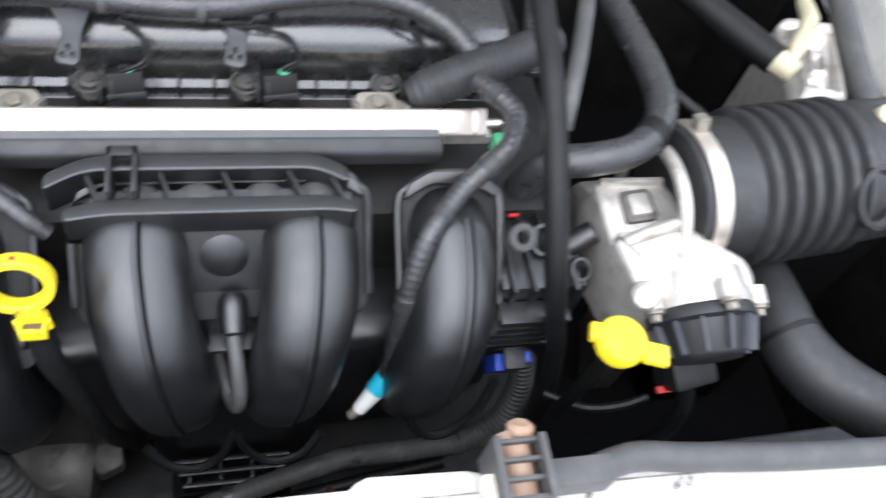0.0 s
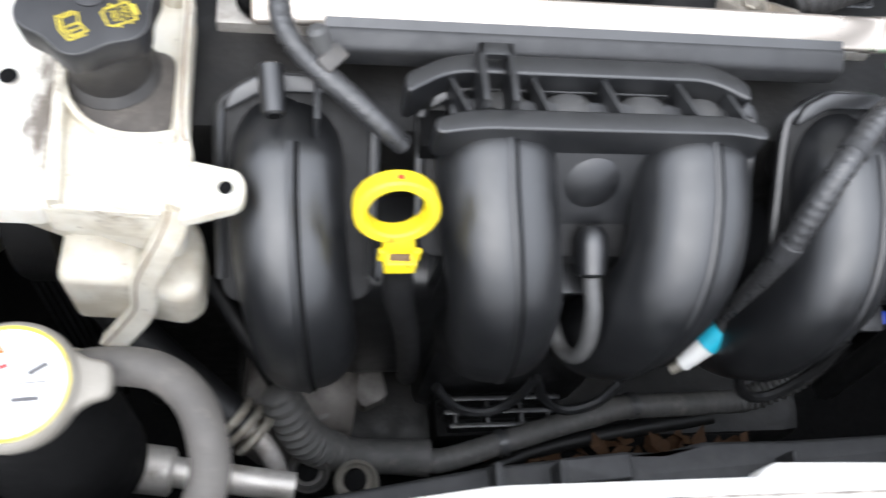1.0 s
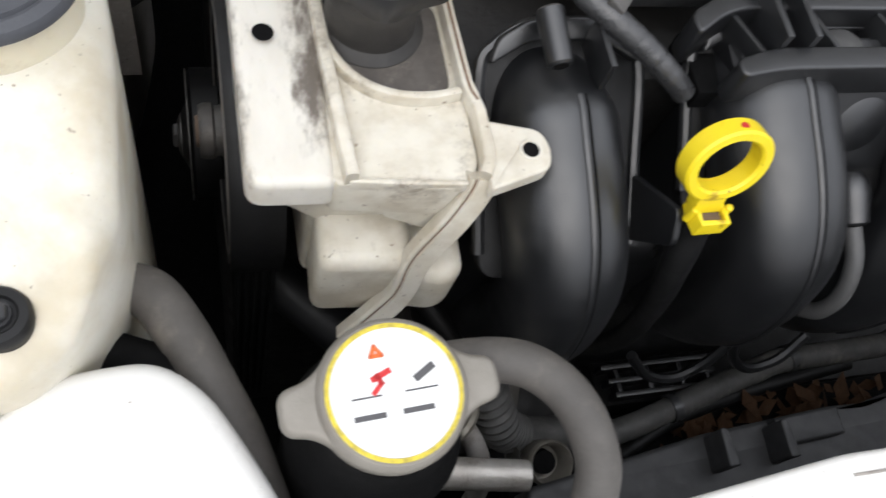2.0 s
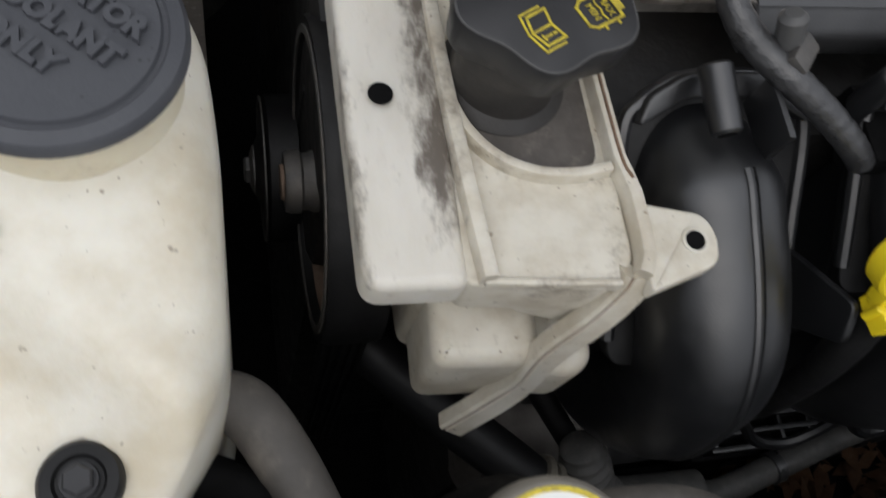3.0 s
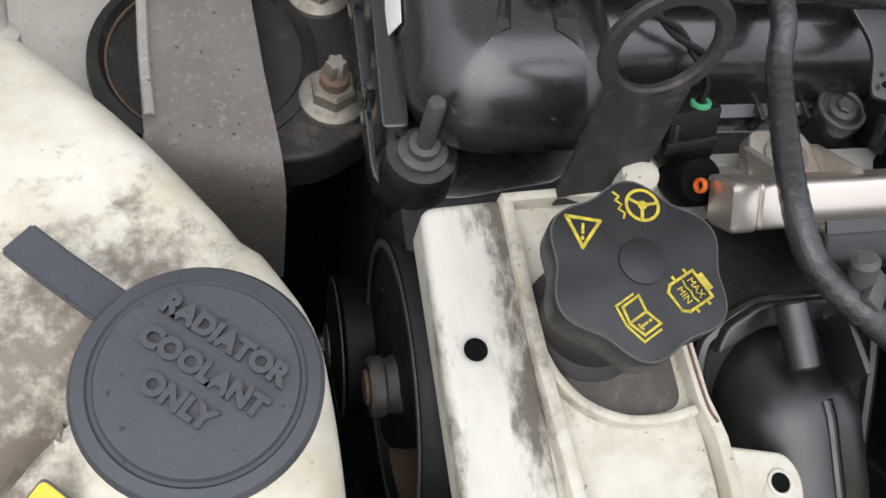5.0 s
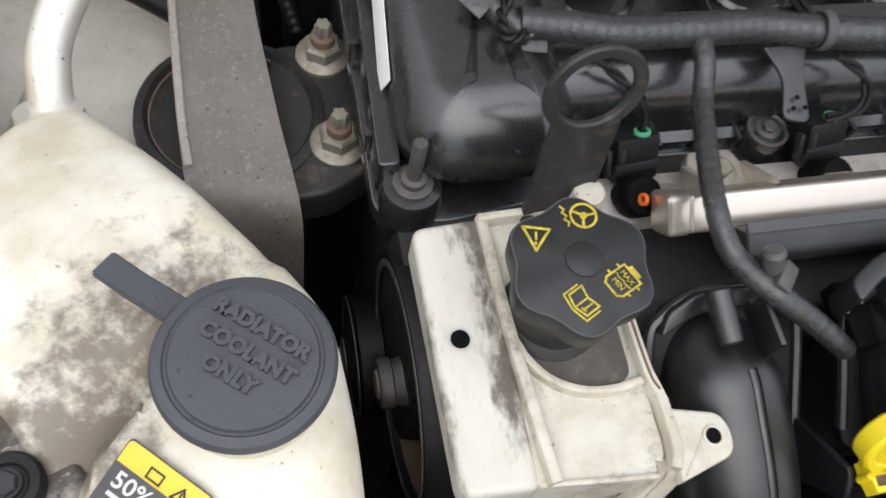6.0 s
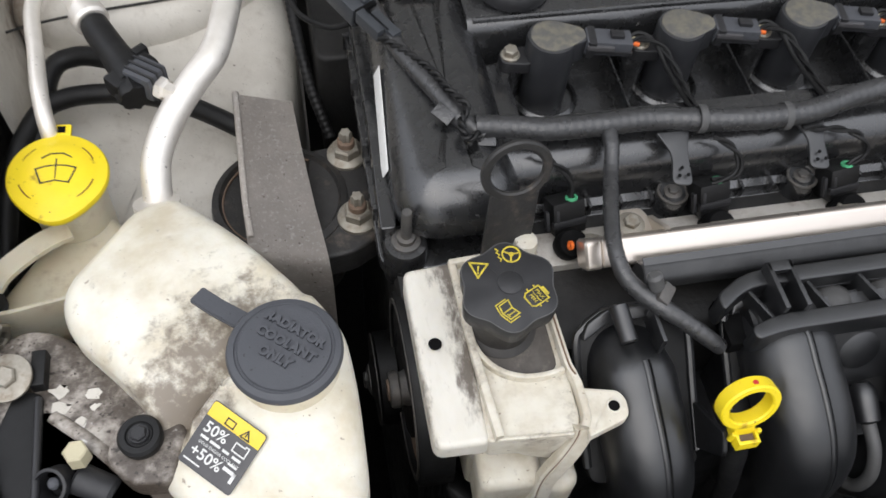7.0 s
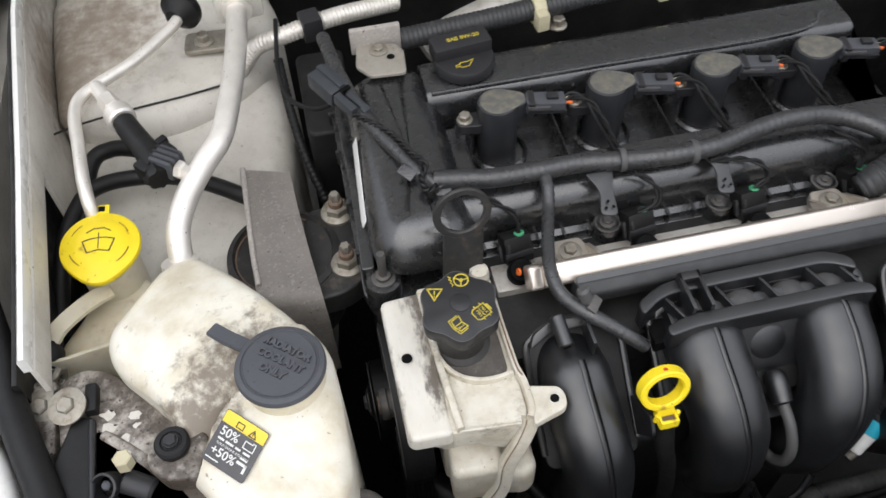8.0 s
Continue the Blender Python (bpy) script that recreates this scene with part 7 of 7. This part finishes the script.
def lamp_plug():
    t = thing("lamp_connector", "black round lamp connector with brass hexagon", "connector", (-0.53, 0.28, 0.94))
    part("socket", lathe([(0.0085, 0), (0.0095, 0.002), (0.0095, 0.014), (0.0080, 0.0145), (0.0072, 0.012), (0.0072, 0.004)], axis_frame((-0.524, 0.2985, 0.946), (-0.25, -0.45, 0.85)), 28, None, True, False), CAP_BLACK, t)
    part("pin", lathe([(0.0032, 0), (0.0032, 0.009), (0.002, 0.010)], axis_frame((-0.524, 0.2985, 0.948), (-0.25, -0.45, 0.85)), 18), CAP_GREY, t)
    part("collar", rod((-0.516, 0.2975, 0.950), (-0.496, 0.2860, 0.948), 0.0088, 24, 0.0088, 0.002), CAP_BLACK, t)
    part("bracket", slab(rounded([(-0.532, 0.292), (-0.498, 0.280), (-0.492, 0.268), (-0.530, 0.270)], 0.004), 0.920, 0.936, 0.002), CAP_BLACK, t)
    part("hexagon", lathe([(0.0065, 0), (0.0065, 0.009), (0.0055, 0.010)], axis_frame((-0.512, 0.304, 0.960), (0.0, 0.1, 1)), 6), TAN, t)
    return t


lamp_plug()


# ---- right side: throttle body, intake boot, hoses ----
def throttle_body():
    t = thing("throttle_body", "cast aluminium throttle body with black motor cover", "throttle body", (0.22, 0.31, 0.88))
    upper = part("casting", slab(rounded([(0.193, 0.298), (0.246, 0.308), (0.244, 0.356), (0.190, 0.352)], 0.005, 4), 0.87, lambda x, y: 0.936 + 0.10 * (y - 0.32), 0.004, 3), CAST, t)
    part("window", slab(rounded([(0.206, 0.318), (0.230, 0.321), (0.229, 0.346), (0.206, 0.343)], 0.004, 3), 0.936, 0.9395, 0.0002), OILY, upper)
    part("window_boss", slab(rounded([(0.210, 0.322), (0.226, 0.324), (0.225, 0.341), (0.210, 0.339)], 0.003, 3), 0.936, 0.9425, 0.001), CAST, upper)
    for y in (0.306, 0.350):
        part("edge_rib", block(0.194, 0.240, y - 0.002, y + 0.002, 0.930, 0.944, 0.001), CAST, upper)
    part("throat", lathe([(0.034, 0), (0.036, 0.004), (0.036, 0.030), (0.036, 0.034), (0.036, 0.062)], axis_frame((0.192, 0.340, 0.896), (1, 0.03, 0.03)), 40), CAST, t)
    part("collar", ring_plate(0.051, 0.043, 0.008, axis_frame((0.234, 0.342, 0.918), (1, 0.05, 0.0)), 44), CAST, t)
    part("motor_casting", slab(rounded([(0.190, 0.304), (0.245, 0.312), (0.284, 0.284), (0.282, 0.262), (0.225, 0.258), (0.198, 0.268)], [0.005, 0.006, 0.012, 0.010, 0.008, 0.008], 5), 0.87, lambda x, y: 0.945 + 0.15 * (y - 0.30), 0.007, 5), CAST, t)
    part("casting_ridge", tube([(0.196, 0.300, 0.943), (0.215, 0.305, 0.947), (0.240, 0.312, 0.947)], 0.0045, 10), CAST, t)
    part("casting_knob", lathe([(0.009, 0), (0.0095, 0.012), (0.007, 0.015), (0.001, 0.0155)], axis_frame((0.205, 0.270, 0.930), (-0.3, -0.6, 0.7)), 20), CAST, t)
    motor = plane_frame((0.2470, 0.2640, 0.9210), (1, 0.05, 0), (0.0, -0.95, -0.28))
    part("motor_housing", lathe([(0.030, -0.02), (0.034, 0.0), (0.034, 0.004), (0.032, 0.005)], motor, 44), CAST, t)
    cover = part("motor_cover", lathe([(0.0335, 0.004), (0.0350, 0.006), (0.0350, 0.012), (0.0300, 0.014), (0.0250, 0.034), (0.0215, 0.037), (0.001, 0.038)], motor, 44), CAP_BLACK, t, "black ribbed motor cover")
    for k in range(12):
        a = math.pi * 2 * k / 12
        part("cover_rib", box((0.0022, 0.009, 0.022), 0.0006, motor @ Matrix.Rotation(a, 4, "Z") @ Matrix.Translation((0.0285, 0, 0.023)) @ Matrix.Rotation(math.pi / 2, 4, "Z") @ Matrix.Rotation(radians(-12), 4, "X")), CAP_GREY, cover)
    for a in (0.25, 1.6, 2.9, 4.4):
        part("bolt_lug", lathe([(0.0062, -0.008), (0.0068, 0.004), (0.005, 0.006)], motor @ Matrix.Translation((0.0385 * math.cos(a), 0.0385 * math.sin(a), 0)), 20), CAST, t)
        part("cover_bolt", bolt(motor @ Vector((0.0385 * math.cos(a), 0.0385 * math.sin(a), 0.006)), motor.to_3x3() @ Vector((0, 0, 1)), 0.0038, 0.006), STEEL, t)
    part("lower_plug", box((0.034, 0.022, 0.028), 0.004, pose(0.246, 0.236, 0.880, 30, 0, 10)), RUBBER, t)
    part("red_lock", box((0.014, 0.005, 0.004), 0.001, pose(0.233, 0.227, 0.872, 20, 0, 4)), RED, t, "red connector lock")
    part("plug_lead", tube([(0.250, 0.232, 0.872), (0.256, 0.222, 0.845), (0.258, 0.220, 0.80), (0.255, 0.23, 0.74)], 0.006, 12), RUBBER, t)
    return t


throttle_body()


def intake_boot():
    t = thing("intake_boot", "black ribbed rubber air intake boot with metal clamps", "air duct", (0.34, 0.355, 0.87))
    m = axis_frame((0.2480, 0.3460, 0.928), (1, 0.10, 0.04))
    prof = [(0.046, 0), (0.0500, 0.001), (0.0510, 0.040), (0.0525, 0.044)]
    for k in range(6):
        z = 0.046 + 0.0150 * k
        prof += [(0.0505, z), (0.0565, z + 0.003), (0.0580, z + 0.0065), (0.0565, z + 0.010), (0.0505, z + 0.0135)]
    prof += [(0.0520, 0.138), (0.0530, 0.150), (0.0510, 0.205), (0.047, 0.212), (0.047, 0.26)]
    part("bellows", lathe(prof, m, 56), BOOT, t)
    part("clamp", ring_plate(0.0530, 0.0502, 0.012, m @ Matrix.Translation((0, 0, 0.006)), 48), RAIL, t, "bright metal hose clamp")
    part("clamp_screw", box((0.014, 0.010, 0.009), 0.002, m @ Matrix.Rotation(radians(70), 4, "Z") @ Matrix.Translation((0.056, 0, 0.012))), STEEL, t)
    part("clamp", ring_plate(0.0540, 0.0505, 0.014, m @ Matrix.Translation((0, 0, 0.186)), 48), RAIL, t, "bright metal hose clamp")
    part("tan_plug", lathe([(0.009, 0), (0.009, 0.010), (0.006, 0.012)], axis_frame((0.402, 0.372, 0.978), (0.1, -0.3, 0.9)), 20), TAN, t)
    port = part("port", lathe([(0.020, -0.03), (0.0200, 0.016), (0.0225, 0.017), (0.0225, 0.023), (0.0195, 0.024), (0.0165, 0.021), (0.0165, 0.0)], axis_frame((0.376, 0.328, 0.950), (0.25, -0.62, 0.70)), 36, None, True, False), BOOT, t)
    part("port_floor", lathe([(0.0165, 0.004), (0.001, 0.004)], axis_frame((0.376, 0.328, 0.950), (0.25, -0.62, 0.70)), 24), DEEP, port)
    return t


BOOT = surface("dusty_black_rubber", (0.018, 0.018, 0.019), (0.030, 0.030, 0.031), 0.5, bump=0.25, bump_scale=900, grime=(0.08, 0.078, 0.075), grime_scale=60, grime_at=0.72, spec=0.6)
intake_boot()
hose_thing("breather_hose", "thick grey-black breather hose curving over the throttle body", [(0.228, 0.57, 0.965), (0.236, 0.52, 0.965), (0.243, 0.470, 0.965), (0.2465, 0.430, 0.966), (0.243, 0.396, 0.968), (0.229, 0.370, 0.969), (0.207, 0.355, 0.968), (0.180, 0.350, 0.966), (0.157, 0.353, 0.958), (0.145, 0.358, 0.930), (0.143, 0.360, 0.89)], 0.0112, TAPE, 20, bands=((0.52, 0.012),), band_material=RUBBER)
hose_thing("bonnet_cable", "black cable sleeve hanging down beside the manifold", [(0.140, 0.47, 1.055), (0.138, 0.412, 1.04), (0.136, 0.358, 1.025), (0.136, 0.316, 0.999), (0.140, 0.282, 0.960), (0.150, 0.268, 0.915), (0.167, 0.268, 0.86), (0.178, 0.265, 0.80), (0.18, 0.26, 0.73)], [0.0075, 0.0075, 0.0075, 0.0075, 0.0075, 0.0070, 0.0070, 0.0080, 0.0085], RUBBER, 14)
hose_thing("loom_branch", "corrugated wiring conduit behind the fuel rail end", [(0.070, 0.412, 0.957), (0.082, 0.413, 0.964), (0.105, 0.418, 0.972), (0.135, 0.425, 0.980), (0.17, 0.44, 0.985)], [0.010, 0.0135, 0.0135, 0.0130, 0.0125], LOOM, 16, (0.0045, 0.08))
hose_thing("vacuum_line", "black ribbed vacuum line running down past the manifold", [(0.108, 0.400, 0.985), (0.117, 0.385, 0.988), (0.126, 0.369, 0.987), (0.120, 0.350, 0.983), (0.108, 0.340, 0.977), (0.087, 0.326, 0.965), (0.064, 0.300, 0.952), (0.055, 0.281, 0.915), (0.0532, 0.271, 0.8586), (0.050, 0.2645, 0.8423)], 0.0066, TAPE, 14, rib=(0.005, 0.04), bands=((0.12, 0.008), (0.3, 0.006), (0.47, 0.01), (0.62, 0.006), (0.78, 0.012)), band_material=LOOM)


def lead_plug():
    t = thing("sensor_plug", "white plug with cyan tape at the vacuum line end", "connector", (0.035, 0.24, 0.85))
    part("sleeve", rod((0.0500, 0.2645, 0.8423), (0.0432, 0.2592, 0.8321), 0.0072, 16), CYAN, t, "cyan tape band")
    part("plug", rod((0.0432, 0.2592, 0.8321), (0.0317, 0.2518, 0.8179), 0.0066, 16, 0.005, 0.001), WHITE_LABEL, t)
    part("tip", rod((0.0317, 0.2518, 0.8179), (0.0268, 0.2505, 0.8135), 0.0036, 12), DIRTY_CAP, t)
    return t


lead_plug()


def yellow_dipstick():
    t = thing("transmission_dipstick", "yellow oval dipstick cap with a side tab", "dipstick", (0.178, 0.225, 0.93))
    m = plane_frame((0.1670, 0.2250, 0.955), (1, -0.30, 0.1), (0.05, -0.10, 1)) @ Matrix.Diagonal((0.92, 0.92, 1, 1))
    cap = part("cap", lathe([(0.016, -0.005), (0.0166, -0.002), (0.0166, 0.003), (0.0150, 0.005), (0.001, 0.0055)], m, 40), YELLOW, t)
    part("tab", box((0.016, 0.014, 0.005), 0.001, m @ Matrix.Translation((0.023, -0.004, 0.001))), YELLOW, cap)
    part("tab", box((0.008, 0.012, 0.006), 0.001, m @ Matrix.Translation((-0.017, 0.002, 0.001))), YELLOW, cap)
    part("tube", tube([(0.1660, 0.2258, 0.952), (0.168, 0.228, 0.90), (0.17, 0.235, 0.83)], 0.005, 12), DEEP, t)
    return t


yellow_dipstick()
hose_thing("radiator_hose", "large black radiator hose curving down into the bay", [(0.336, 0.345, 0.860), (0.335, 0.310, 0.878), (0.332, 0.275, 0.885), (0.333, 0.247, 0.885), (0.348, 0.219, 0.884), (0.385, 0.192, 0.880), (0.45, 0.165, 0.87)], [0.018, 0.019, 0.0205, 0.0225, 0.0235, 0.0235, 0.0235], BOOT, 24, bands=((0.47, 0.004),), band_material=RUBBER)
hose_thing("side_hose", "black hose running to the back of the bay", [(0.27, 0.61, 0.95), (0.311, 0.540, 0.955), (0.340, 0.492, 0.955), (0.366, 0.454, 0.955)], 0.0125, RUBBER, 18)
tagged(part("hose_union", join(rod((0.362, 0.460, 0.955), (0.377, 0.441, 0.954), 0.0105, 18, 0.0095, 0.002), tube([(0.374, 0.449, 0.957), (0.392, 0.470, 0.958), (0.404, 0.486, 0.958), (0.415, 0.500, 0.957), (0.422, 0.525, 0.955)], [0.005, 0.008, 0.006, 0.008, 0.006], 12)), TAN), "pale cream plastic hose union", "hose fitting")
hose_thing("battery_cable", "grey sleeved cable beside the brake reservoir", [(0.47, 0.60, 0.955), (0.456, 0.543, 0.962), (0.437, 0.481, 0.964), (0.425, 0.431, 0.962), (0.424, 0.398, 0.958), (0.44, 0.375, 0.94)], 0.0105, HOSE, 16)
ribbed = slab(rounded([(0.415, 0.455), (0.470, 0.455), (0.510, 0.56), (0.450, 0.57)], 0.012, 5), 0.315, lambda x, y: 0.898 + 0.006 * math.sin(260 * (y + 0.3 * x)), 0.008, 4, cuts=14)
tagged(part("gearbox_cover", ribbed, CAST, smooth=60), "pale ribbed cast housing behind the intake boot", "casting")
# filler added below the box; its black is the gap's shade
tagged(part("battery_tray", slab(rounded([(0.500, 0.43), (0.62, 0.43), (0.62, 0.66), (0.525, 0.66)], 0.012), 0.315, 0.880, 0.006, 3), DEEP), "near-black filler under the white box, for the shaded gap", "tray")
tagged(part("battery_box", slab(rounded([(0.500, 0.44), (0.62, 0.44), (0.62, 0.66), (0.525, 0.66)], 0.012), 0.880, 0.955, 0.010, 4), PAINT), "white plastic box at the side of the bay", "box")
hose_thing("second_cable", "grey-black cable sleeve beside the hanging cable", [(0.230, 0.55, 0.985), (0.212, 0.500, 0.985), (0.196, 0.455, 0.984), (0.179, 0.408, 0.975), (0.172, 0.385, 0.955)], 0.0062, HOSE, 12)
hose_thing("upright_loom", "short corrugated loom rising behind the hanging cable", [(0.176, 0.53, 0.985), (0.166, 0.480, 0.990), (0.158, 0.445, 0.986), (0.156, 0.42, 0.97)], 0.0085, LOOM, 14, (0.0045, 0.12))
hose_thing("thin_cable", "thin black cable above the throttle body", [(0.235, 0.455, 0.965), (0.262, 0.425, 0.955), (0.285, 0.400, 0.95), (0.292, 0.39, 0.94)], 0.0045, RUBBER, 10)
hose_thing("sensor_wire", "thin black wire across the gap", [(0.165, 0.25, 0.825), (0.19, 0.235, 0.83), (0.215, 0.232, 0.835), (0.235, 0.235, 0.84)], 0.0032, RUBBER, 8)
hose_thing("sensor_wire", "thin black wire looping below the manifold", [(0.060, 0.245, 0.83), (0.075, 0.237, 0.805), (0.095, 0.237, 0.80), (0.115, 0.245, 0.82), (0.125, 0.256, 0.845)], 0.0034, RUBBER, 8)


def purge_valve():
    t = thing("purge_valve", "small black valve with blue clips", "valve", (0.14, 0.27, 0.84))
    part("body", box((0.016, 0.016, 0.034), 0.003, pose(0.1395, 0.272, 0.838, 20, 0, 0)), CAP_BLACK, t)
    part("clip", box((0.006, 0.012, 0.022), 0.001, pose(0.128, 0.270, 0.838, 20, 8, 0)), BLUE, t, "blue plastic clip")
    part("clip", box((0.005, 0.008, 0.012), 0.001, pose(0.150, 0.270, 0.845, 20, -8, 0)), BLUE, t, "blue plastic clip")
    return t


purge_valve()


def ribbed_housing():
    t = thing("ribbed_housing", "dark ribbed plastic housing beside the manifold", "housing", (0.15, 0.30, 0.87))
    part("body", block(0.118, 0.180, 0.285, 0.345, 0.83, 0.915, 0.008), PLASTIC, t)
    for k in range(5):
        part("rib", block(0.118, 0.165, 0.276 - 0.002 * k, 0.284, 0.850 + 0.012 * k, 0.854 + 0.012 * k, 0.0006), PLASTIC, t)
    for k in range(4):
        part("upright_rib", block(0.124 + 0.014 * k, 0.1265 + 0.014 * k, 0.280, 0.345, 0.905, 0.921, 0.0006), PLASTIC, t)
    part("socket", lathe([(0.011, 0), (0.011, 0.010), (0.0085, 0.010), (0.0075, 0.002)], axis_frame((0.150, 0.322, 0.915), (0.2, -0.5, 0.85)), 24), PLASTIC, t)
    part("socket", lathe([(0.008, 0), (0.008, 0.012), (0.0060, 0.012), (0.0055, 0.002)], axis_frame((0.170, 0.300, 0.912), (0.2, -0.5, 0.85)), 24), PLASTIC, t)
    part("nozzle", rod((0.16, 0.315, 0.905), (0.188, 0.322, 0.925), 0.009, 18, 0.008, 0.001), PLASTIC, t)
    part("red_mark", box((0.006, 0.002, 0.002), 0.0004, Matrix.Translation((0.129, 0.328, 0.937))), RED, t, "red plastic tab")
    part("green_tab", box((0.008, 0.010, 0.014), 0.001, Matrix.Translation((0.1225, 0.3700, 0.957))), GREEN, t, "green connector clip")
    return t


ribbed_housing()


# ---- bonnet catch and front trim ----
RUSTY = surface("pale_orange_rust", (0.42, 0.29, 0.21), (0.30, 0.15, 0.075), 0.7, scale=110, bump=0.4, bump_scale=300)


def bonnet_catch():
    t = thing("bonnet_catch", "grey plastic bonnet catch cage with rusty core", "catch", (0.10, 0.165, 0.93))
    for x in (0.0795, 0.1045):
        part("post", block(x - 0.002, x + 0.002, 0.140, 0.174, 0.925, 0.962, 0.001), HOSE, t)
    for y in (0.142, 0.152, 0.162, 0.172):
        part("slat", block(0.078, 0.106, y - 0.0012, y + 0.0012, 0.953, 0.958, 0.0006), HOSE, t)
    part("core", lathe([(0.008, 0.0), (0.009, 0.002), (0.009, 0.035)], axis_frame((0.093, 0.145, 0.942), (0, 1, 0.1)), 20), RUSTY, t)
    part("knob", lathe([(0.006, 0), (0.0075, 0.002), (0.0075, 0.006), (0.005, 0.008)], axis_frame((0.096, 0.177, 0.949), (0.05, 0.6, 0.7)), 18), RUSTY, t)
    part("plug", block(0.108, 0.146, 0.148, 0.164, 0.928, 0.948, 0.003), HOSE, t)
    part("side_tab", block(0.071, 0.078, 0.144, 0.158, 0.938, 0.951, 0.001), WHITE_TANK, t)
    return t


bonnet_catch()
hose_thing("front_loom", "black cable loom along the cross panel", [(0.14, 0.158, 0.94), (0.165, 0.163, 0.937), (0.20, 0.160, 0.935), (0.28, 0.155, 0.93), (0.40, 0.15, 0.93)], 0.0085, HOSE, 14)
tagged(part("leaf_ledge", block(-0.16, 0.16, 0.17, 0.25, 0.63, 0.652, 0.003), DEEP), "black ledge holding leaf litter", "ledge")
SHROUD = surface("dusty_black_shroud", (0.026, 0.026, 0.027), (0.038, 0.038, 0.038), 0.55, bump=0.2, grime=(0.045, 0.043, 0.04), grime_scale=50, grime_at=0.66)


def fan_shroud():
    t = thing("fan_shroud", "black plastic fan shroud edge behind the cross panel", "fan shroud", (0.15, 0.18, 0.84))
    part("strip", slab(rounded([(-0.20, 0.165), (0.50, 0.170), (0.50, 0.222), (0.114, 0.2135), (0.055, 0.2145), (0.028, 0.2090), (0.004, 0.2100), (-0.042, 0.2070), (-0.082, 0.2045), (-0.19, 0.190)], 0.003), 0.75, 0.780, 0.003), SHROUD, t)
    part("raised_block", slab(rounded([(-0.040, 0.190), (0.003, 0.192), (0.003, 0.2085), (-0.040, 0.2060)], 0.002), 0.775, 0.788, 0.002), SHROUD, t)
    for x in (-0.084, -0.046, 0.10, 0.19, 0.28):
        part("post", slab(rounded([(x, 0.182), (x + 0.007, 0.182), (x + 0.005, 0.203), (x + 0.001, 0.203)], 0.002), 0.778, 0.800, 0.001), SHROUD, t)
    return t


fan_shroud()


def drain_cup(x, y, z, r, material, label):
    t = thing("drain_cup", label, "cup", (x, y, z - 0.03), "drain cups")
    m = axis_frame((x, y, z), (0.0, -0.3, 0.95))
    part("shell", lathe([(r * 0.8, -0.03), (r, 0), (r, 0.004), (r * 0.9, 0.006), (r * 0.82, 0.0045), (r * 0.74, -0.012), (r * 0.1, -0.013)], m, 32), material, t)
    part("plug", lathe([(r * 0.55, -0.012), (r * 0.50, -0.006), (r * 0.1, -0.005)], m, 24), DEEP, t)
    return t


drain_cup(-0.157, 0.208, 0.730, 0.0140, DIRTY_CAP, "dull pale drain cup below the wiring loom")
drain_cup(-0.187, 0.216, 0.728, 0.0135, DARK_STEEL, "dark oily drain cup below the wiring loom")


def fallen_leaves():
    rng = random.Random(7)
    bm = bm_new()
    for k in range(110):
        x, y = rng.gauss(0.045, 0.055), rng.uniform(0.205, 0.245)
        m = pose(x, y, 0.655 + rng.uniform(0, 0.018), rng.uniform(-35, 35), rng.uniform(-35, 35), rng.uniform(0, 360))
        s = rng.uniform(0.005, 0.015)
        vs = [bm.verts.new(m @ Vector(p)) for p in ((-s, 0, 0), (-s * 0.2, -s * 0.45, 0.001), (s, 0, 0.0015), (s * 0.1, s * 0.45, 0))]
        bm.faces.new(vs)
    bmesh.ops.solidify(bm, geom=bm.faces[:], thickness=0.0004)
    return tagged(part("fallen_leaves", bm, LEAF, None, "", 0), "dry brown leaf litter low behind the fan shroud", "leaves", kind="stuff")


fallen_leaves()
